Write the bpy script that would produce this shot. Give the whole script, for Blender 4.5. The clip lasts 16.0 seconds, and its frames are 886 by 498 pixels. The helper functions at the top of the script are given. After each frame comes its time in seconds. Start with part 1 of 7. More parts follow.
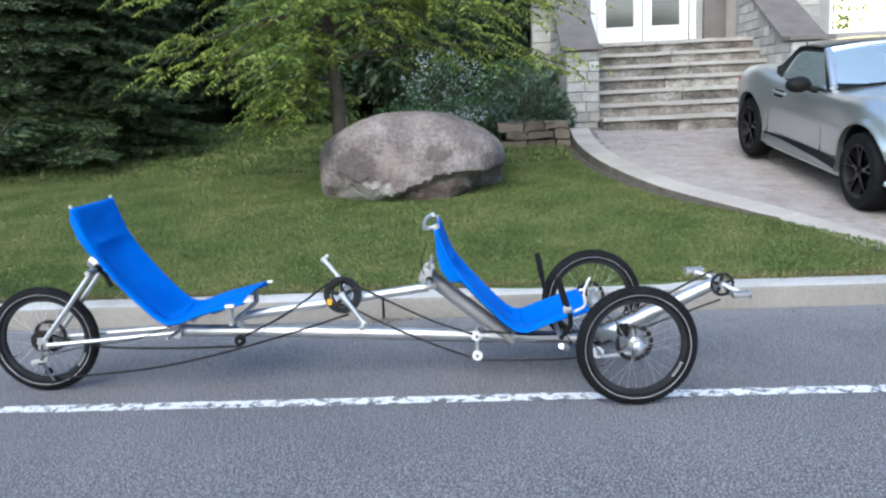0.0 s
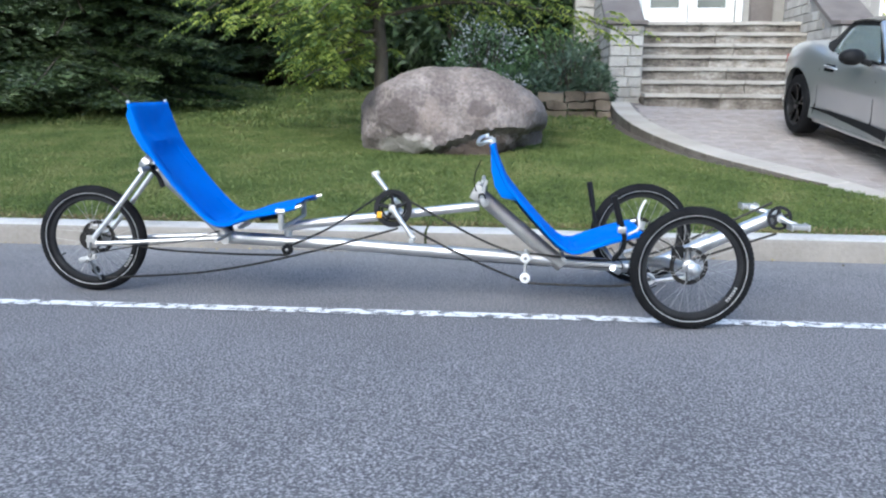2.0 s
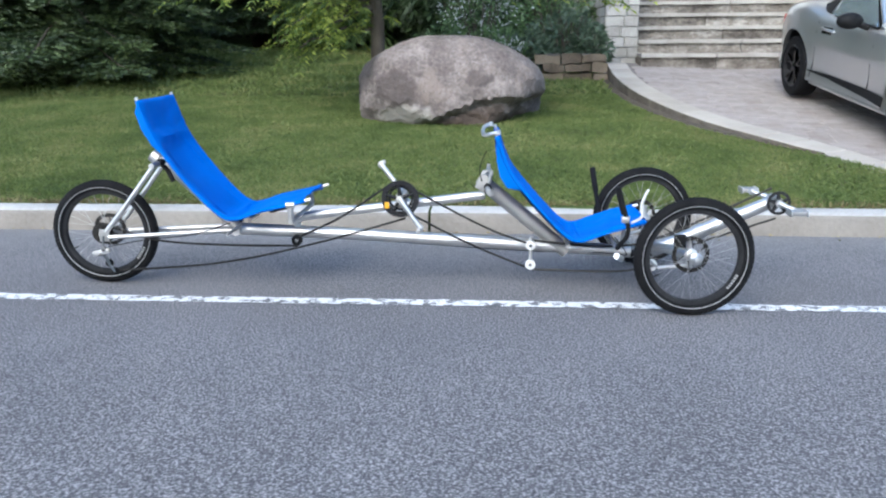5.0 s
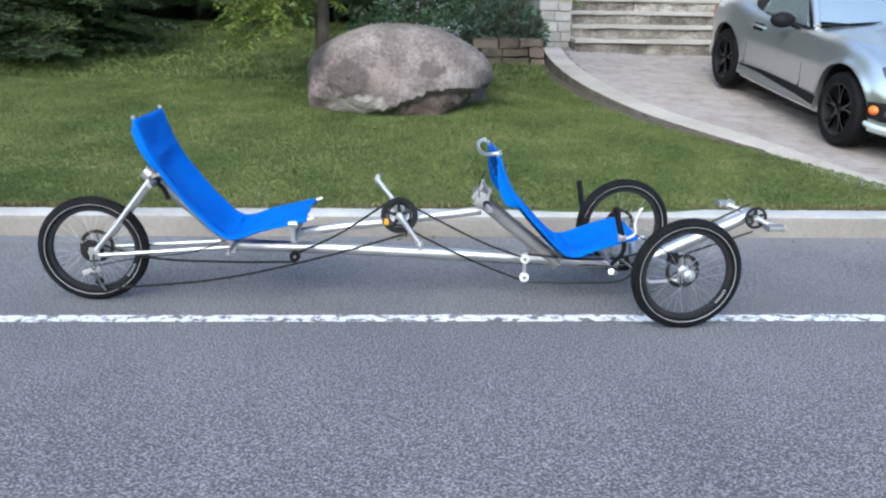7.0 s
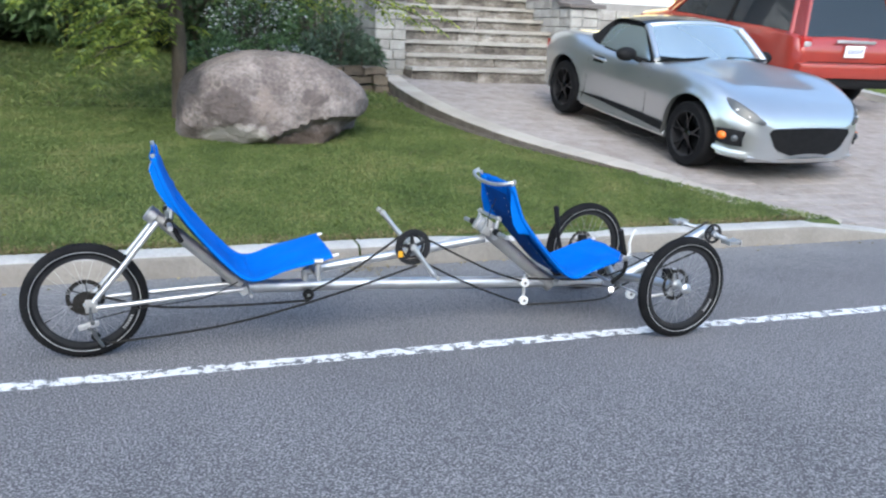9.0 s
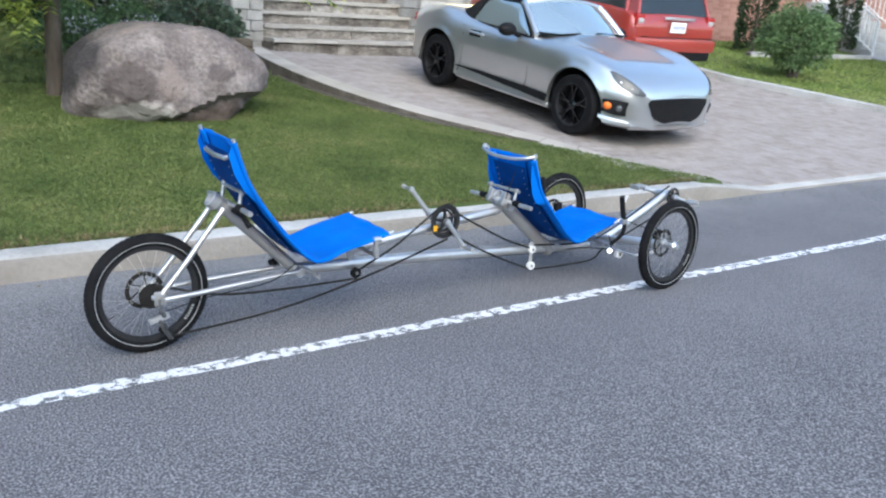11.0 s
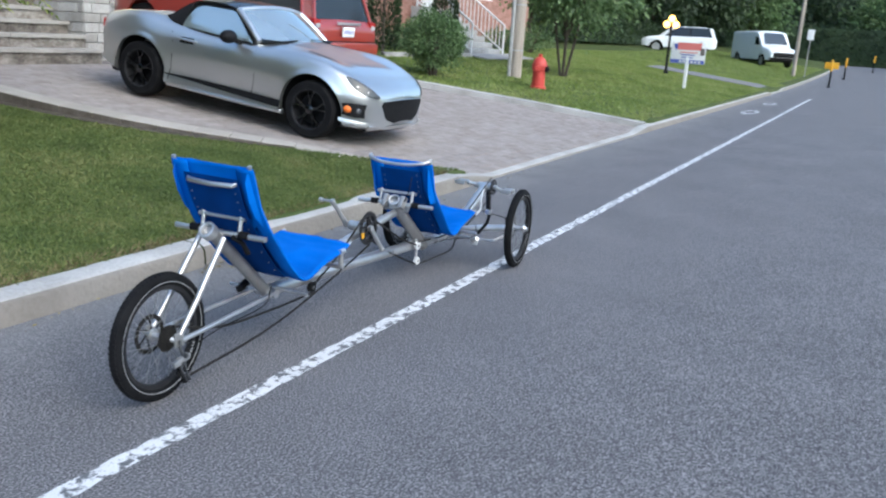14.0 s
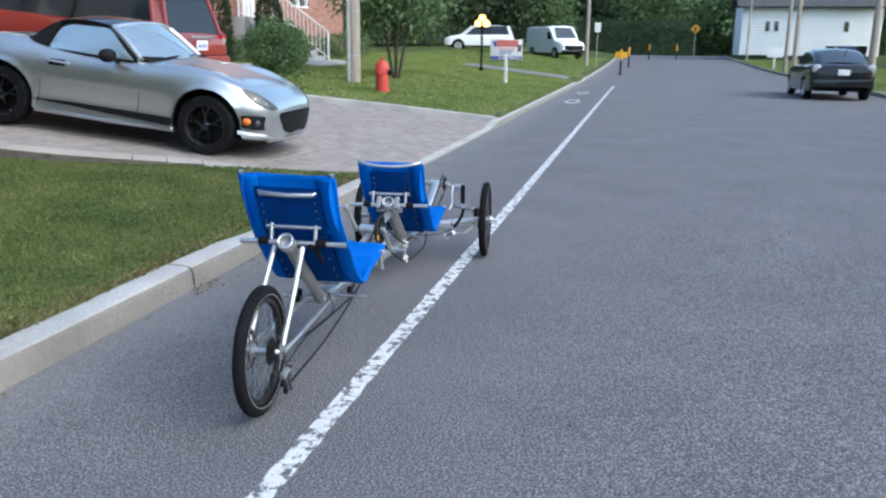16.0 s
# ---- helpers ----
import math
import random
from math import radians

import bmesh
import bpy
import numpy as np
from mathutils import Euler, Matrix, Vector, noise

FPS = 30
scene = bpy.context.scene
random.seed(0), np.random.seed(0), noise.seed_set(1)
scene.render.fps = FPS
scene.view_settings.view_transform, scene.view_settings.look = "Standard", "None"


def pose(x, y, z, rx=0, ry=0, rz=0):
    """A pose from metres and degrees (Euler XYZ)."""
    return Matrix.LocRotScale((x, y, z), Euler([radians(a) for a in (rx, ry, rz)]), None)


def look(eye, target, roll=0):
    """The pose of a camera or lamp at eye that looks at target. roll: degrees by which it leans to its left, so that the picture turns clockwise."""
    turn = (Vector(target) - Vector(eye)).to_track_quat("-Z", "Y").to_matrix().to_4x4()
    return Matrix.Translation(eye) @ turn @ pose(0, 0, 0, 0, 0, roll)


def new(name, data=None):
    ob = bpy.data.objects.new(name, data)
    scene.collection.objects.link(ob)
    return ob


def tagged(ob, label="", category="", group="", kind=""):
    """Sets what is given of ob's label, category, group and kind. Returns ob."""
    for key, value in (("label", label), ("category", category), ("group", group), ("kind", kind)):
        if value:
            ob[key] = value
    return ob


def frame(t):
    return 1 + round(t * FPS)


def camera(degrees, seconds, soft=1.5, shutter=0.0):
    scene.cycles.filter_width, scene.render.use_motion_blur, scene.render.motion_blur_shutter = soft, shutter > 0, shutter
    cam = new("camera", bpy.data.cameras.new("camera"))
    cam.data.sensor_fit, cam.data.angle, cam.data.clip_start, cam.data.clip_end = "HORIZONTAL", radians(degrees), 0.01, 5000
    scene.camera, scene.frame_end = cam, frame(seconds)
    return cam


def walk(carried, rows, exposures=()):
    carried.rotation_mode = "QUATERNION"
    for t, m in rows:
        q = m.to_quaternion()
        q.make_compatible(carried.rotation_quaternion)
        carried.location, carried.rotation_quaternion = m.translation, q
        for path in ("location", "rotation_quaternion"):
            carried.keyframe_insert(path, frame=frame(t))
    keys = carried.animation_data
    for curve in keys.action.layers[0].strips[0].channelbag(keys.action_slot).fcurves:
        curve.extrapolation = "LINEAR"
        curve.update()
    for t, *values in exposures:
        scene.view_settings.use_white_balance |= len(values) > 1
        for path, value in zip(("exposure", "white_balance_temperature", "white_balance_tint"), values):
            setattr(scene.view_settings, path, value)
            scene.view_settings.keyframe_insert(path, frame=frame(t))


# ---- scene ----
cam = camera(56.1, 16.0, soft=2.2, shutter=0.4)
PATH = [
    (0, (-0.592, -3.47, 1.302), (-0.707, -1.505, 0.946), -2.6),
    (0.5, (-0.652, -3.494, 1.181), (-0.778, -1.534, 0.801), -1.5),
    (0.8, (-0.684, -3.507, 1.086), (-0.823, -1.537, 0.775), -1.0),
    (1, (-0.697, -3.509, 1.046), (-0.814, -1.541, 0.708), -1.9),
    (1.5, (-0.732, -3.509, 0.982), (-0.909, -1.552, 0.607), 0.1),
    (2, (-0.735, -3.507, 0.958), (-0.9, -1.549, 0.586), 0.4),
    (2.5, (-0.744, -3.506, 0.96), (-0.906, -1.551, 0.57), -0.3),
    (3, (-0.747, -3.504, 0.962), (-0.909, -1.551, 0.563), -0.4),
    (3.5, (-0.758, -3.505, 0.964), (-0.927, -1.554, 0.559), -0.5),
    (6, (-0.882, -3.58, 1.331), (-0.962, -1.661, 0.776), 0.0),
    (6.5, (-1.038, -3.561, 1.389), (-1.008, -1.645, 0.817), 0.1),
    (7, (-1.23, -3.586, 1.406), (-1.152, -1.671, 0.835), 0.8),
    (7.5, (-1.494, -3.608, 1.435), (-1.281, -1.692, 0.901), 0.2),
    (8, (-1.783, -3.537, 1.432), (-1.445, -1.642, 0.89), -0.2),
    (8.5, (-2.106, -3.484, 1.436), (-1.671, -1.603, 0.915), 0.4),
    (8.7, (-2.231, -3.455, 1.425), (-1.707, -1.595, 0.912), 1.3),
    (10.8, (-3.51, -3.142, 1.453), (-2.463, -1.528, 0.907), 2.8),
    (11, (-3.594, -3.061, 1.443), (-2.494, -1.484, 0.891), 3.3),
    (11.5, (-3.824, -2.945, 1.468), (-2.605, -1.451, 0.936), 3.3),
    (12, (-4.11, -2.797, 1.463), (-2.744, -1.444, 0.912), 3.9),
    (12.5, (-4.354, -2.642, 1.462), (-2.942, -1.344, 0.894), 4.0),
    (13, (-4.552, -2.443, 1.475), (-3.034, -1.27, 0.909), 2.4),
    (13.5, (-4.756, -2.242, 1.474), (-3.078, -1.272, 0.982), 3.4),
    (14, (-4.952, -2.04, 1.456), (-3.22, -1.174, 0.954), 3.5),
    (14.5, (-5.092, -1.814, 1.453), (-3.317, -1.048, 0.94), 2.4),
    (15, (-5.277, -1.586, 1.444), (-3.456, -0.926, 0.944), 3.2),
    (15.5, (-5.441, -1.365, 1.441), (-3.584, -0.82, 0.937), 2.7),
    (16, (-5.541, -1.111, 1.415), (-3.65, -0.666, 0.94), 0.6),
]
walk(cam, [(t, look(eye, target, roll)) for t, eye, target, roll in PATH], [(0, 1.68, 6180, 3), (1.5, 1.80, 6150, 3), (3.5, 1.80, 6150, 3), (7, 1.74, 6300, 3), (12.5, 1.57, 6320, 3), (14, 1.43, 6270, 3), (16, 1.41, 6290, 3)])

# ---- light: an overcast evening ----
world = bpy.data.worlds.new("sky")
scene.world = world
world.use_nodes = True
wn, wl = world.node_tree.nodes, world.node_tree.links
sky = wn.new("ShaderNodeTexSky")
sky.sky_type, sky.sun_disc = "NISHITA", False
sky.sun_elevation, sky.sun_rotation = radians(38), radians(200)
sky.air_density, sky.dust_density, sky.ozone_density = 1.0, 2.0, 2.2
wn["Background"].inputs[1].default_value = 0.15
wl.new(sky.outputs[0], wn["Background"].inputs[0])
sun_data = bpy.data.lights.new("sun", "SUN")
sun_data.energy, sun_data.angle, sun_data.color = 0.6, radians(60), (1.0, 0.97, 0.94)
sun = new("sun", sun_data)
sun.matrix_world = look((-6, -16, 14), (0, 0, 0))


# ---- materials ----
def surf(name, cols, scale=6.0, fine=60.0, rough=0.7, metal=0.0, bump=0.3, bscale=None, per=0.0, mixfine=0.35, rvar=0.1, coat=0.0, stretch=None, spec=0.5):
    """A surface of two or three colours mixed by coarse and fine noise, with relief of the fine noise."""
    m = bpy.data.materials.new(name)
    m.use_nodes = True
    n, l = m.node_tree.nodes, m.node_tree.links
    b = n["Principled BSDF"]
    g = n.new("ShaderNodeNewGeometry")
    pos = g.outputs["Position"]
    if stretch:
        mp = n.new("ShaderNodeMapping")
        mp.inputs["Scale"].default_value = stretch
        l.new(pos, mp.inputs["Vector"])
        pos = mp.outputs[0]
    a, f = n.new("ShaderNodeTexNoise"), n.new("ShaderNodeTexNoise")
    a.inputs["Scale"].default_value, a.inputs["Detail"].default_value = scale, 5
    f.inputs["Scale"].default_value, f.inputs["Detail"].default_value = fine, 3
    l.new(pos, a.inputs["Vector"]), l.new(pos, f.inputs["Vector"])
    mx = n.new("ShaderNodeMix")
    mx.inputs[0].default_value = mixfine
    l.new(a.outputs[0], mx.inputs[2]), l.new(f.outputs[0], mx.inputs[3])
    val = mx.outputs[0]
    if per:
        oi, ri, ad = n.new("ShaderNodeObjectInfo"), n.new("ShaderNodeMath"), n.new("ShaderNodeMath")
        isl = n.new("ShaderNodeMath")
        isl.operation = "ADD"
        l.new(oi.outputs["Random"], isl.inputs[0]), l.new(g.outputs["Random Per Island"], isl.inputs[1])
        fr = n.new("ShaderNodeMath")
        fr.operation = "FRACT"
        l.new(isl.outputs[0], fr.inputs[0])
        ri.operation, ri.inputs[1].default_value, ri.inputs[2].default_value = "MULTIPLY_ADD", per, -per / 2
        l.new(fr.outputs[0], ri.inputs[0])
        l.new(val, ad.inputs[0]), l.new(ri.outputs[0], ad.inputs[1])
        val = ad.outputs[0]
    r = n.new("ShaderNodeValToRGB")
    r.color_ramp.elements[0].position, r.color_ramp.elements[1].position = 0.32, 0.68
    r.color_ramp.elements[0].color, r.color_ramp.elements[1].color = (*cols[0], 1), (*cols[-1], 1)
    if len(cols) == 3:
        e = r.color_ramp.elements.new(0.5)
        e.color = (*cols[1], 1)
    l.new(val, r.inputs[0]), l.new(r.outputs[0], b.inputs["Base Color"])
    rr = n.new("ShaderNodeMath")
    rr.operation, rr.inputs[1].default_value, rr.inputs[2].default_value = "MULTIPLY_ADD", rvar * 2, rough - rvar
    l.new(f.outputs[0], rr.inputs[0]), l.new(rr.outputs[0], b.inputs["Roughness"])
    b.inputs["Metallic"].default_value, b.inputs["Specular IOR Level"].default_value = metal, spec
    if coat:
        b.inputs["Coat Weight"].default_value, b.inputs["Coat Roughness"].default_value = coat, 0.06
    if bump:
        bn, bt = n.new("ShaderNodeBump"), n.new("ShaderNodeTexNoise")
        bt.inputs["Scale"].default_value, bt.inputs["Detail"].default_value = bscale or fine, 4
        l.new(pos, bt.inputs["Vector"]), l.new(bt.outputs[0], bn.inputs["Height"])
        bn.inputs["Strength"].default_value, bn.inputs["Distance"].default_value = bump, 0.6 / (bscale or fine)
        l.new(bn.outputs[0], b.inputs["Normal"])
    return m


def leafy(name, cols, rough=0.55, through_light=0.35, scale=1.2, per=0.5):
    """Foliage: colour by leaf and by large patches, with some light through the leaf."""
    m = surf(name, cols, scale=scale, fine=18, rough=rough, bump=0, per=per, mixfine=0.3)
    n, l = m.node_tree.nodes, m.node_tree.links
    b, out = n["Principled BSDF"], n["Material Output"]
    col = b.inputs["Base Color"].links[0].from_socket
    t, mix = n.new("ShaderNodeBsdfTranslucent"), n.new("ShaderNodeMixShader")
    mix.inputs[0].default_value = through_light
    l.new(col, t.inputs["Color"]), l.new(b.outputs[0], mix.inputs[1]), l.new(t.outputs[0], mix.inputs[2])
    l.new(mix.outputs[0], out.inputs["Surface"])
    return m


def worn_paint(name, paint, under, amount=0.42, scale=28):
    """Road paint, chipped through to what lies under it."""
    m = surf(name, [paint, tuple(c * 0.85 for c in paint)], scale=5, fine=120, rough=0.65, bump=0.2)
    n, l = m.node_tree.nodes, m.node_tree.links
    b = n["Principled BSDF"]
    col = b.inputs["Base Color"].links[0].from_socket
    g, t, r, mx = n.new("ShaderNodeNewGeometry"), n.new("ShaderNodeTexNoise"), n.new("ShaderNodeValToRGB"), n.new("ShaderNodeMix")
    t.inputs["Scale"].default_value, t.inputs["Detail"].default_value, t.inputs["Roughness"].default_value = scale, 6, 0.7
    r.color_ramp.elements[0].position, r.color_ramp.elements[1].position = amount - 0.04, amount + 0.03
    mx.data_type = "RGBA"
    mx.inputs[6].default_value = (*under, 1)
    l.new(g.outputs["Position"], t.inputs["Vector"]), l.new(t.outputs[0], r.inputs[0]), l.new(r.outputs[0], mx.inputs[0])
    l.new(col, mx.inputs[7]), l.new(mx.outputs[2], b.inputs["Base Color"])
    return m


def glow(name, color, strength):
    m = bpy.data.materials.new(name)
    m.use_nodes = True
    b = m.node_tree.nodes["Principled BSDF"]
    b.inputs["Base Color"].default_value = (*color, 1)
    b.inputs["Emission Color"].default_value, b.inputs["Emission Strength"].default_value = (*color, 1), strength
    return m


def dark_glass(name, color=(0.02, 0.025, 0.03), rough=0.04):
    m = bpy.data.materials.new(name)
    m.use_nodes = True
    b = m.node_tree.nodes["Principled BSDF"]
    b.inputs["Base Color"].default_value, b.inputs["Roughness"].default_value = (*color, 1), rough
    b.inputs["Specular IOR Level"].default_value = 1.0
    return m


ASPHALT = surf("asphalt", [(0.037, 0.037, 0.041), (0.121, 0.117, 0.122), (0.343, 0.331, 0.336)], scale=1.1, fine=120, rough=0.85, bump=1.0, bscale=130, mixfine=0.90, spec=0.3)
# pale dust gathers on the asphalt along the kerb
n, l = ASPHALT.node_tree.nodes, ASPHALT.node_tree.links
b = n["Principled BSDF"]
col = b.inputs["Base Color"].links[0].from_socket
g, xyz, t, wob, rng_y, mx = [n.new("ShaderNode" + k) for k in ("NewGeometry", "SeparateXYZ", "TexNoise", "Math", "MapRange", "Mix")]
t.inputs["Scale"].default_value, t.inputs["Detail"].default_value = 2.2, 5
wob.operation, wob.inputs[1].default_value = "MULTIPLY_ADD", 0.7
l.new(g.outputs["Position"], xyz.inputs[0]), l.new(g.outputs["Position"], t.inputs["Vector"])
l.new(t.outputs[0], wob.inputs[0]), l.new(xyz.outputs["Y"], wob.inputs[2]), l.new(wob.outputs[0], rng_y.inputs["Value"])
rng_y.inputs["From Min"].default_value, rng_y.inputs["From Max"].default_value, rng_y.inputs["To Max"].default_value = 1.15, 1.75, 0.5
mx.data_type = "RGBA"
mx.inputs[7].default_value = (0.225, 0.22, 0.214, 1)
l.new(rng_y.outputs[0], mx.inputs[0]), l.new(col, mx.inputs[6]), l.new(mx.outputs[2], b.inputs["Base Color"])
LINE = worn_paint("line_paint", (0.72, 0.72, 0.72), (0.11, 0.112, 0.118), 0.472, 19)
MARK = worn_paint("mark_paint", (0.5, 0.5, 0.5), (0.10, 0.10, 0.105), 0.47, 14)
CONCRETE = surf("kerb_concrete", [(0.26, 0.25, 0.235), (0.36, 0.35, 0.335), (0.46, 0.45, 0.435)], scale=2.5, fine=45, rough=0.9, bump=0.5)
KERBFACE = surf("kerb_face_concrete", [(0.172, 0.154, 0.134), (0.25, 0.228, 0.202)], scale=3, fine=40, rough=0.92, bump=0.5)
PAVER = surf("paver", [(0.215, 0.182, 0.165), (0.268, 0.232, 0.213), (0.318, 0.28, 0.26)], scale=9, fine=50, rough=0.9, bump=0.4, per=0.2)
PAVER_BED = surf("paver_bed", [(0.12, 0.105, 0.095), (0.17, 0.15, 0.14)], scale=5, fine=60, rough=0.95)
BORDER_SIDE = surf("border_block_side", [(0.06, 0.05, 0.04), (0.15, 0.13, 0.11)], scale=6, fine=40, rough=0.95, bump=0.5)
BORDER = surf("border_block", [(0.30, 0.268, 0.232), (0.395, 0.357, 0.315)], scale=3, fine=40, rough=0.9, bump=0.4, per=0.3)
SOIL = surf("lawn_ground", [(0.045, 0.06, 0.018), (0.07, 0.095, 0.03), (0.11, 0.105, 0.045)], scale=1.3, fine=35, rough=0.95, bump=0.6, spec=0.12)
GRASS = leafy("grass_blades", [(0.062, 0.098, 0.024), (0.130, 0.172, 0.046), (0.22, 0.228, 0.084)], rough=0.7, through_light=0.3, scale=1.9, per=0.16)
GRANITE = surf("granite", [(0.078, 0.061, 0.056), (0.158, 0.13, 0.121), (0.285, 0.245, 0.228)], scale=4.2, fine=30, rough=0.88, bump=1.0, bscale=26, mixfine=0.46)
STONE = surf("house_stone", [(0.26, 0.245, 0.225), (0.34, 0.325, 0.305), (0.42, 0.405, 0.38)], scale=4, fine=30, rough=0.9, bump=0.5, per=0.35)
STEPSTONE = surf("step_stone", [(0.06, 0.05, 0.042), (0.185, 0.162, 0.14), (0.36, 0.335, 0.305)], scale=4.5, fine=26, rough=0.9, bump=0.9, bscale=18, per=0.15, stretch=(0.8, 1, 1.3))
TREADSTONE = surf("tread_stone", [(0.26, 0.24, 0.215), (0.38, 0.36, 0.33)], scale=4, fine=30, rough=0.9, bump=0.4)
CAPSTONE = surf("cap_stone", [(0.10, 0.085, 0.08), (0.16, 0.14, 0.13)], scale=4, fine=40, rough=0.85, bump=0.4)
MORTAR = surf("mortar", [(0.24, 0.23, 0.215), (0.31, 0.295, 0.28)], scale=6, fine=60, rough=0.95)
GARDEN_STONE = surf("garden_stone", [(0.07, 0.052, 0.038), (0.19, 0.15, 0.11)], scale=6, fine=40, rough=0.9, bump=0.6, per=0.4)
BRICK = surf("pink_brick", [(0.26, 0.13, 0.10), (0.36, 0.20, 0.16)], scale=2, fine=30, rough=0.9, bump=0.4, per=0.4)
WHITE = surf("white_paint", [(0.72, 0.72, 0.71), (0.8, 0.8, 0.79)], scale=3, fine=40, rough=0.45, bump=0.05)
SIDING = surf("white_siding", [(0.80, 0.81, 0.81), (0.86, 0.87, 0.87)], scale=1, fine=12, rough=0.6, bump=0.1)
ROOF = surf("roof_shingle", [(0.045, 0.045, 0.05), (0.09, 0.09, 0.095)], scale=3, fine=20, rough=0.9)
GLASS = dark_glass("window_glass", (0.06, 0.06, 0.055), 0.08)
CARGLASS = dark_glass("car_glass", (0.035, 0.045, 0.055))
SCREEN = surf("tinted_screen_glass", [(0.42, 0.50, 0.53), (0.46, 0.54, 0.57)], scale=1, fine=60, rough=0.06, metal=0.72, bump=0, rvar=0.01)
LENS = dark_glass("lamp_lens", (0.07, 0.075, 0.08), 0.08)
LENS.node_tree.nodes["Principled BSDF"].inputs["Specular IOR Level"].default_value = 0.4
ALU = surf("brushed_aluminium", [(0.56, 0.555, 0.55), (0.72, 0.715, 0.71)], scale=12, fine=150, rough=0.46, metal=1.0, bump=0.06, rvar=0.1)
ALU_DULL = surf("dull_aluminium", [(0.36, 0.355, 0.35), (0.5, 0.495, 0.49)], scale=9, fine=120, rough=0.62, metal=1.0, bump=0.1)
STEEL = surf("dark_steel", [(0.12, 0.12, 0.12), (0.25, 0.25, 0.25)], scale=30, fine=200, rough=0.4, metal=1.0, bump=0.1)
CHAIN = surf("oily_chain", [(0.016, 0.015, 0.014), (0.045, 0.042, 0.040)], scale=60, fine=300, rough=0.5, metal=0.4, bump=0.3, spec=0.12)
BLACK = surf("black_plastic", [(0.006, 0.006, 0.007), (0.014, 0.014, 0.015)], scale=20, fine=150, rough=0.6, bump=0.1, spec=0.12)
TYRE = surf("tyre_rubber", [(0.005, 0.005, 0.006), (0.013, 0.013, 0.014)], scale=14, fine=140, rough=0.8, bump=0.3, spec=0.12)
RIMBLACK = surf("black_rim", [(0.015, 0.015, 0.017), (0.03, 0.03, 0.032)], scale=14, fine=140, rough=0.35, bump=0.03, spec=0.12)
REFLECT = surf("reflective_strip", [(0.38, 0.38, 0.38), (0.48, 0.48, 0.48)], scale=20, fine=120, rough=0.4, metal=0.3, bump=0)
NYLON = surf("white_nylon", [(0.6, 0.6, 0.6), (0.7, 0.7, 0.7)], scale=20, fine=100, rough=0.4, bump=0)
CANVAS = surf("blue_canvas", [(0.001, 0.098, 0.42), (0.003, 0.138, 0.575)], scale=5, fine=500, rough=0.8, bump=0.25, bscale=700, mixfine=0.3, spec=0.12)
SILVER = surf("silver_car_paint", [(0.54, 0.55, 0.555), (0.60, 0.61, 0.615)], scale=2, fine=900, rough=0.29, metal=0.86, bump=0, coat=1.0, rvar=0.03)
REDPAINT = surf("red_car_paint", [(0.27, 0.026, 0.016), (0.31, 0.032, 0.02)], scale=2, fine=600, rough=0.35, metal=0.1, bump=0, coat=1.0, rvar=0.03)
WHITECAR = surf("white_car_paint", [(0.84, 0.85, 0.86), (0.88, 0.89, 0.9)], scale=2, fine=300, rough=0.35, bump=0, coat=0.8, rvar=0.03)
BLACKCAR = surf("black_car_paint", [(0.010, 0.011, 0.013), (0.016, 0.017, 0.02)], scale=2, fine=300, rough=0.2, bump=0, coat=0.4, rvar=0.03, spec=0.3)
ORANGE = surf("amber_lens", [(0.75, 0.16, 0.02), (0.85, 0.2, 0.03)], scale=10, fine=80, rough=0.2, bump=0)
REDLENS = surf("red_lens", [(0.28, 0.012, 0.012), (0.34, 0.016, 0.016)], scale=10, fine=80, rough=0.2, bump=0)
HYDRANT = surf("red_hydrant_paint", [(0.42, 0.035, 0.025), (0.55, 0.06, 0.045)], scale=8, fine=60, rough=0.5, bump=0.2)
POLEWOOD = surf("weathered_pole", [(0.26, 0.22, 0.185), (0.40, 0.35, 0.30)], scale=3, fine=30, rough=0.9, bump=0.6, stretch=(8, 8, 0.6))
BARK = surf("bark", [(0.045, 0.035, 0.028), (0.11, 0.09, 0.07)], scale=7, fine=40, rough=0.95, bump=1.0, bscale=24, stretch=(1, 1, 0.3))
SPRUCE = leafy("spruce_needles", [(0.015, 0.029, 0.011), (0.034, 0.059, 0.020), (0.078, 0.115, 0.036)], rough=0.6, through_light=0.25, scale=2.2, per=0.3)
LOCUST = leafy("locust_leaves", [(0.093, 0.145, 0.032), (0.205, 0.268, 0.053), (0.36, 0.41, 0.083)], rough=0.5, through_light=0.5, scale=0.8)
SHRUB = leafy("shrub_leaves", [(0.055, 0.10, 0.035), (0.11, 0.18, 0.065), (0.17, 0.255, 0.105)], rough=0.55, through_light=0.3, scale=0.6)
HEDGE = leafy("hedge_leaves", [(0.013, 0.029, 0.012), (0.03, 0.055, 0.022), (0.054, 0.088, 0.034)], rough=0.6, through_light=0.2, scale=0.4)
FLOWER = leafy("pale_flowers", [(0.5, 0.5, 0.47), (0.62, 0.6, 0.62)], rough=0.6, through_light=0.3)
LAVENDER = leafy("lavender_stems", [(0.05, 0.09, 0.05), (0.11, 0.15, 0.10)], rough=0.6, through_light=0.25)
YELLOW = surf("yellow_plastic", [(0.62, 0.30, 0.01), (0.75, 0.38, 0.015)], scale=8, fine=60, rough=0.5, bump=0.05)
SIGNRED = surf("sign_red", [(0.62, 0.16, 0.14), (0.68, 0.2, 0.18)], scale=3, fine=30, rough=0.4, bump=0)
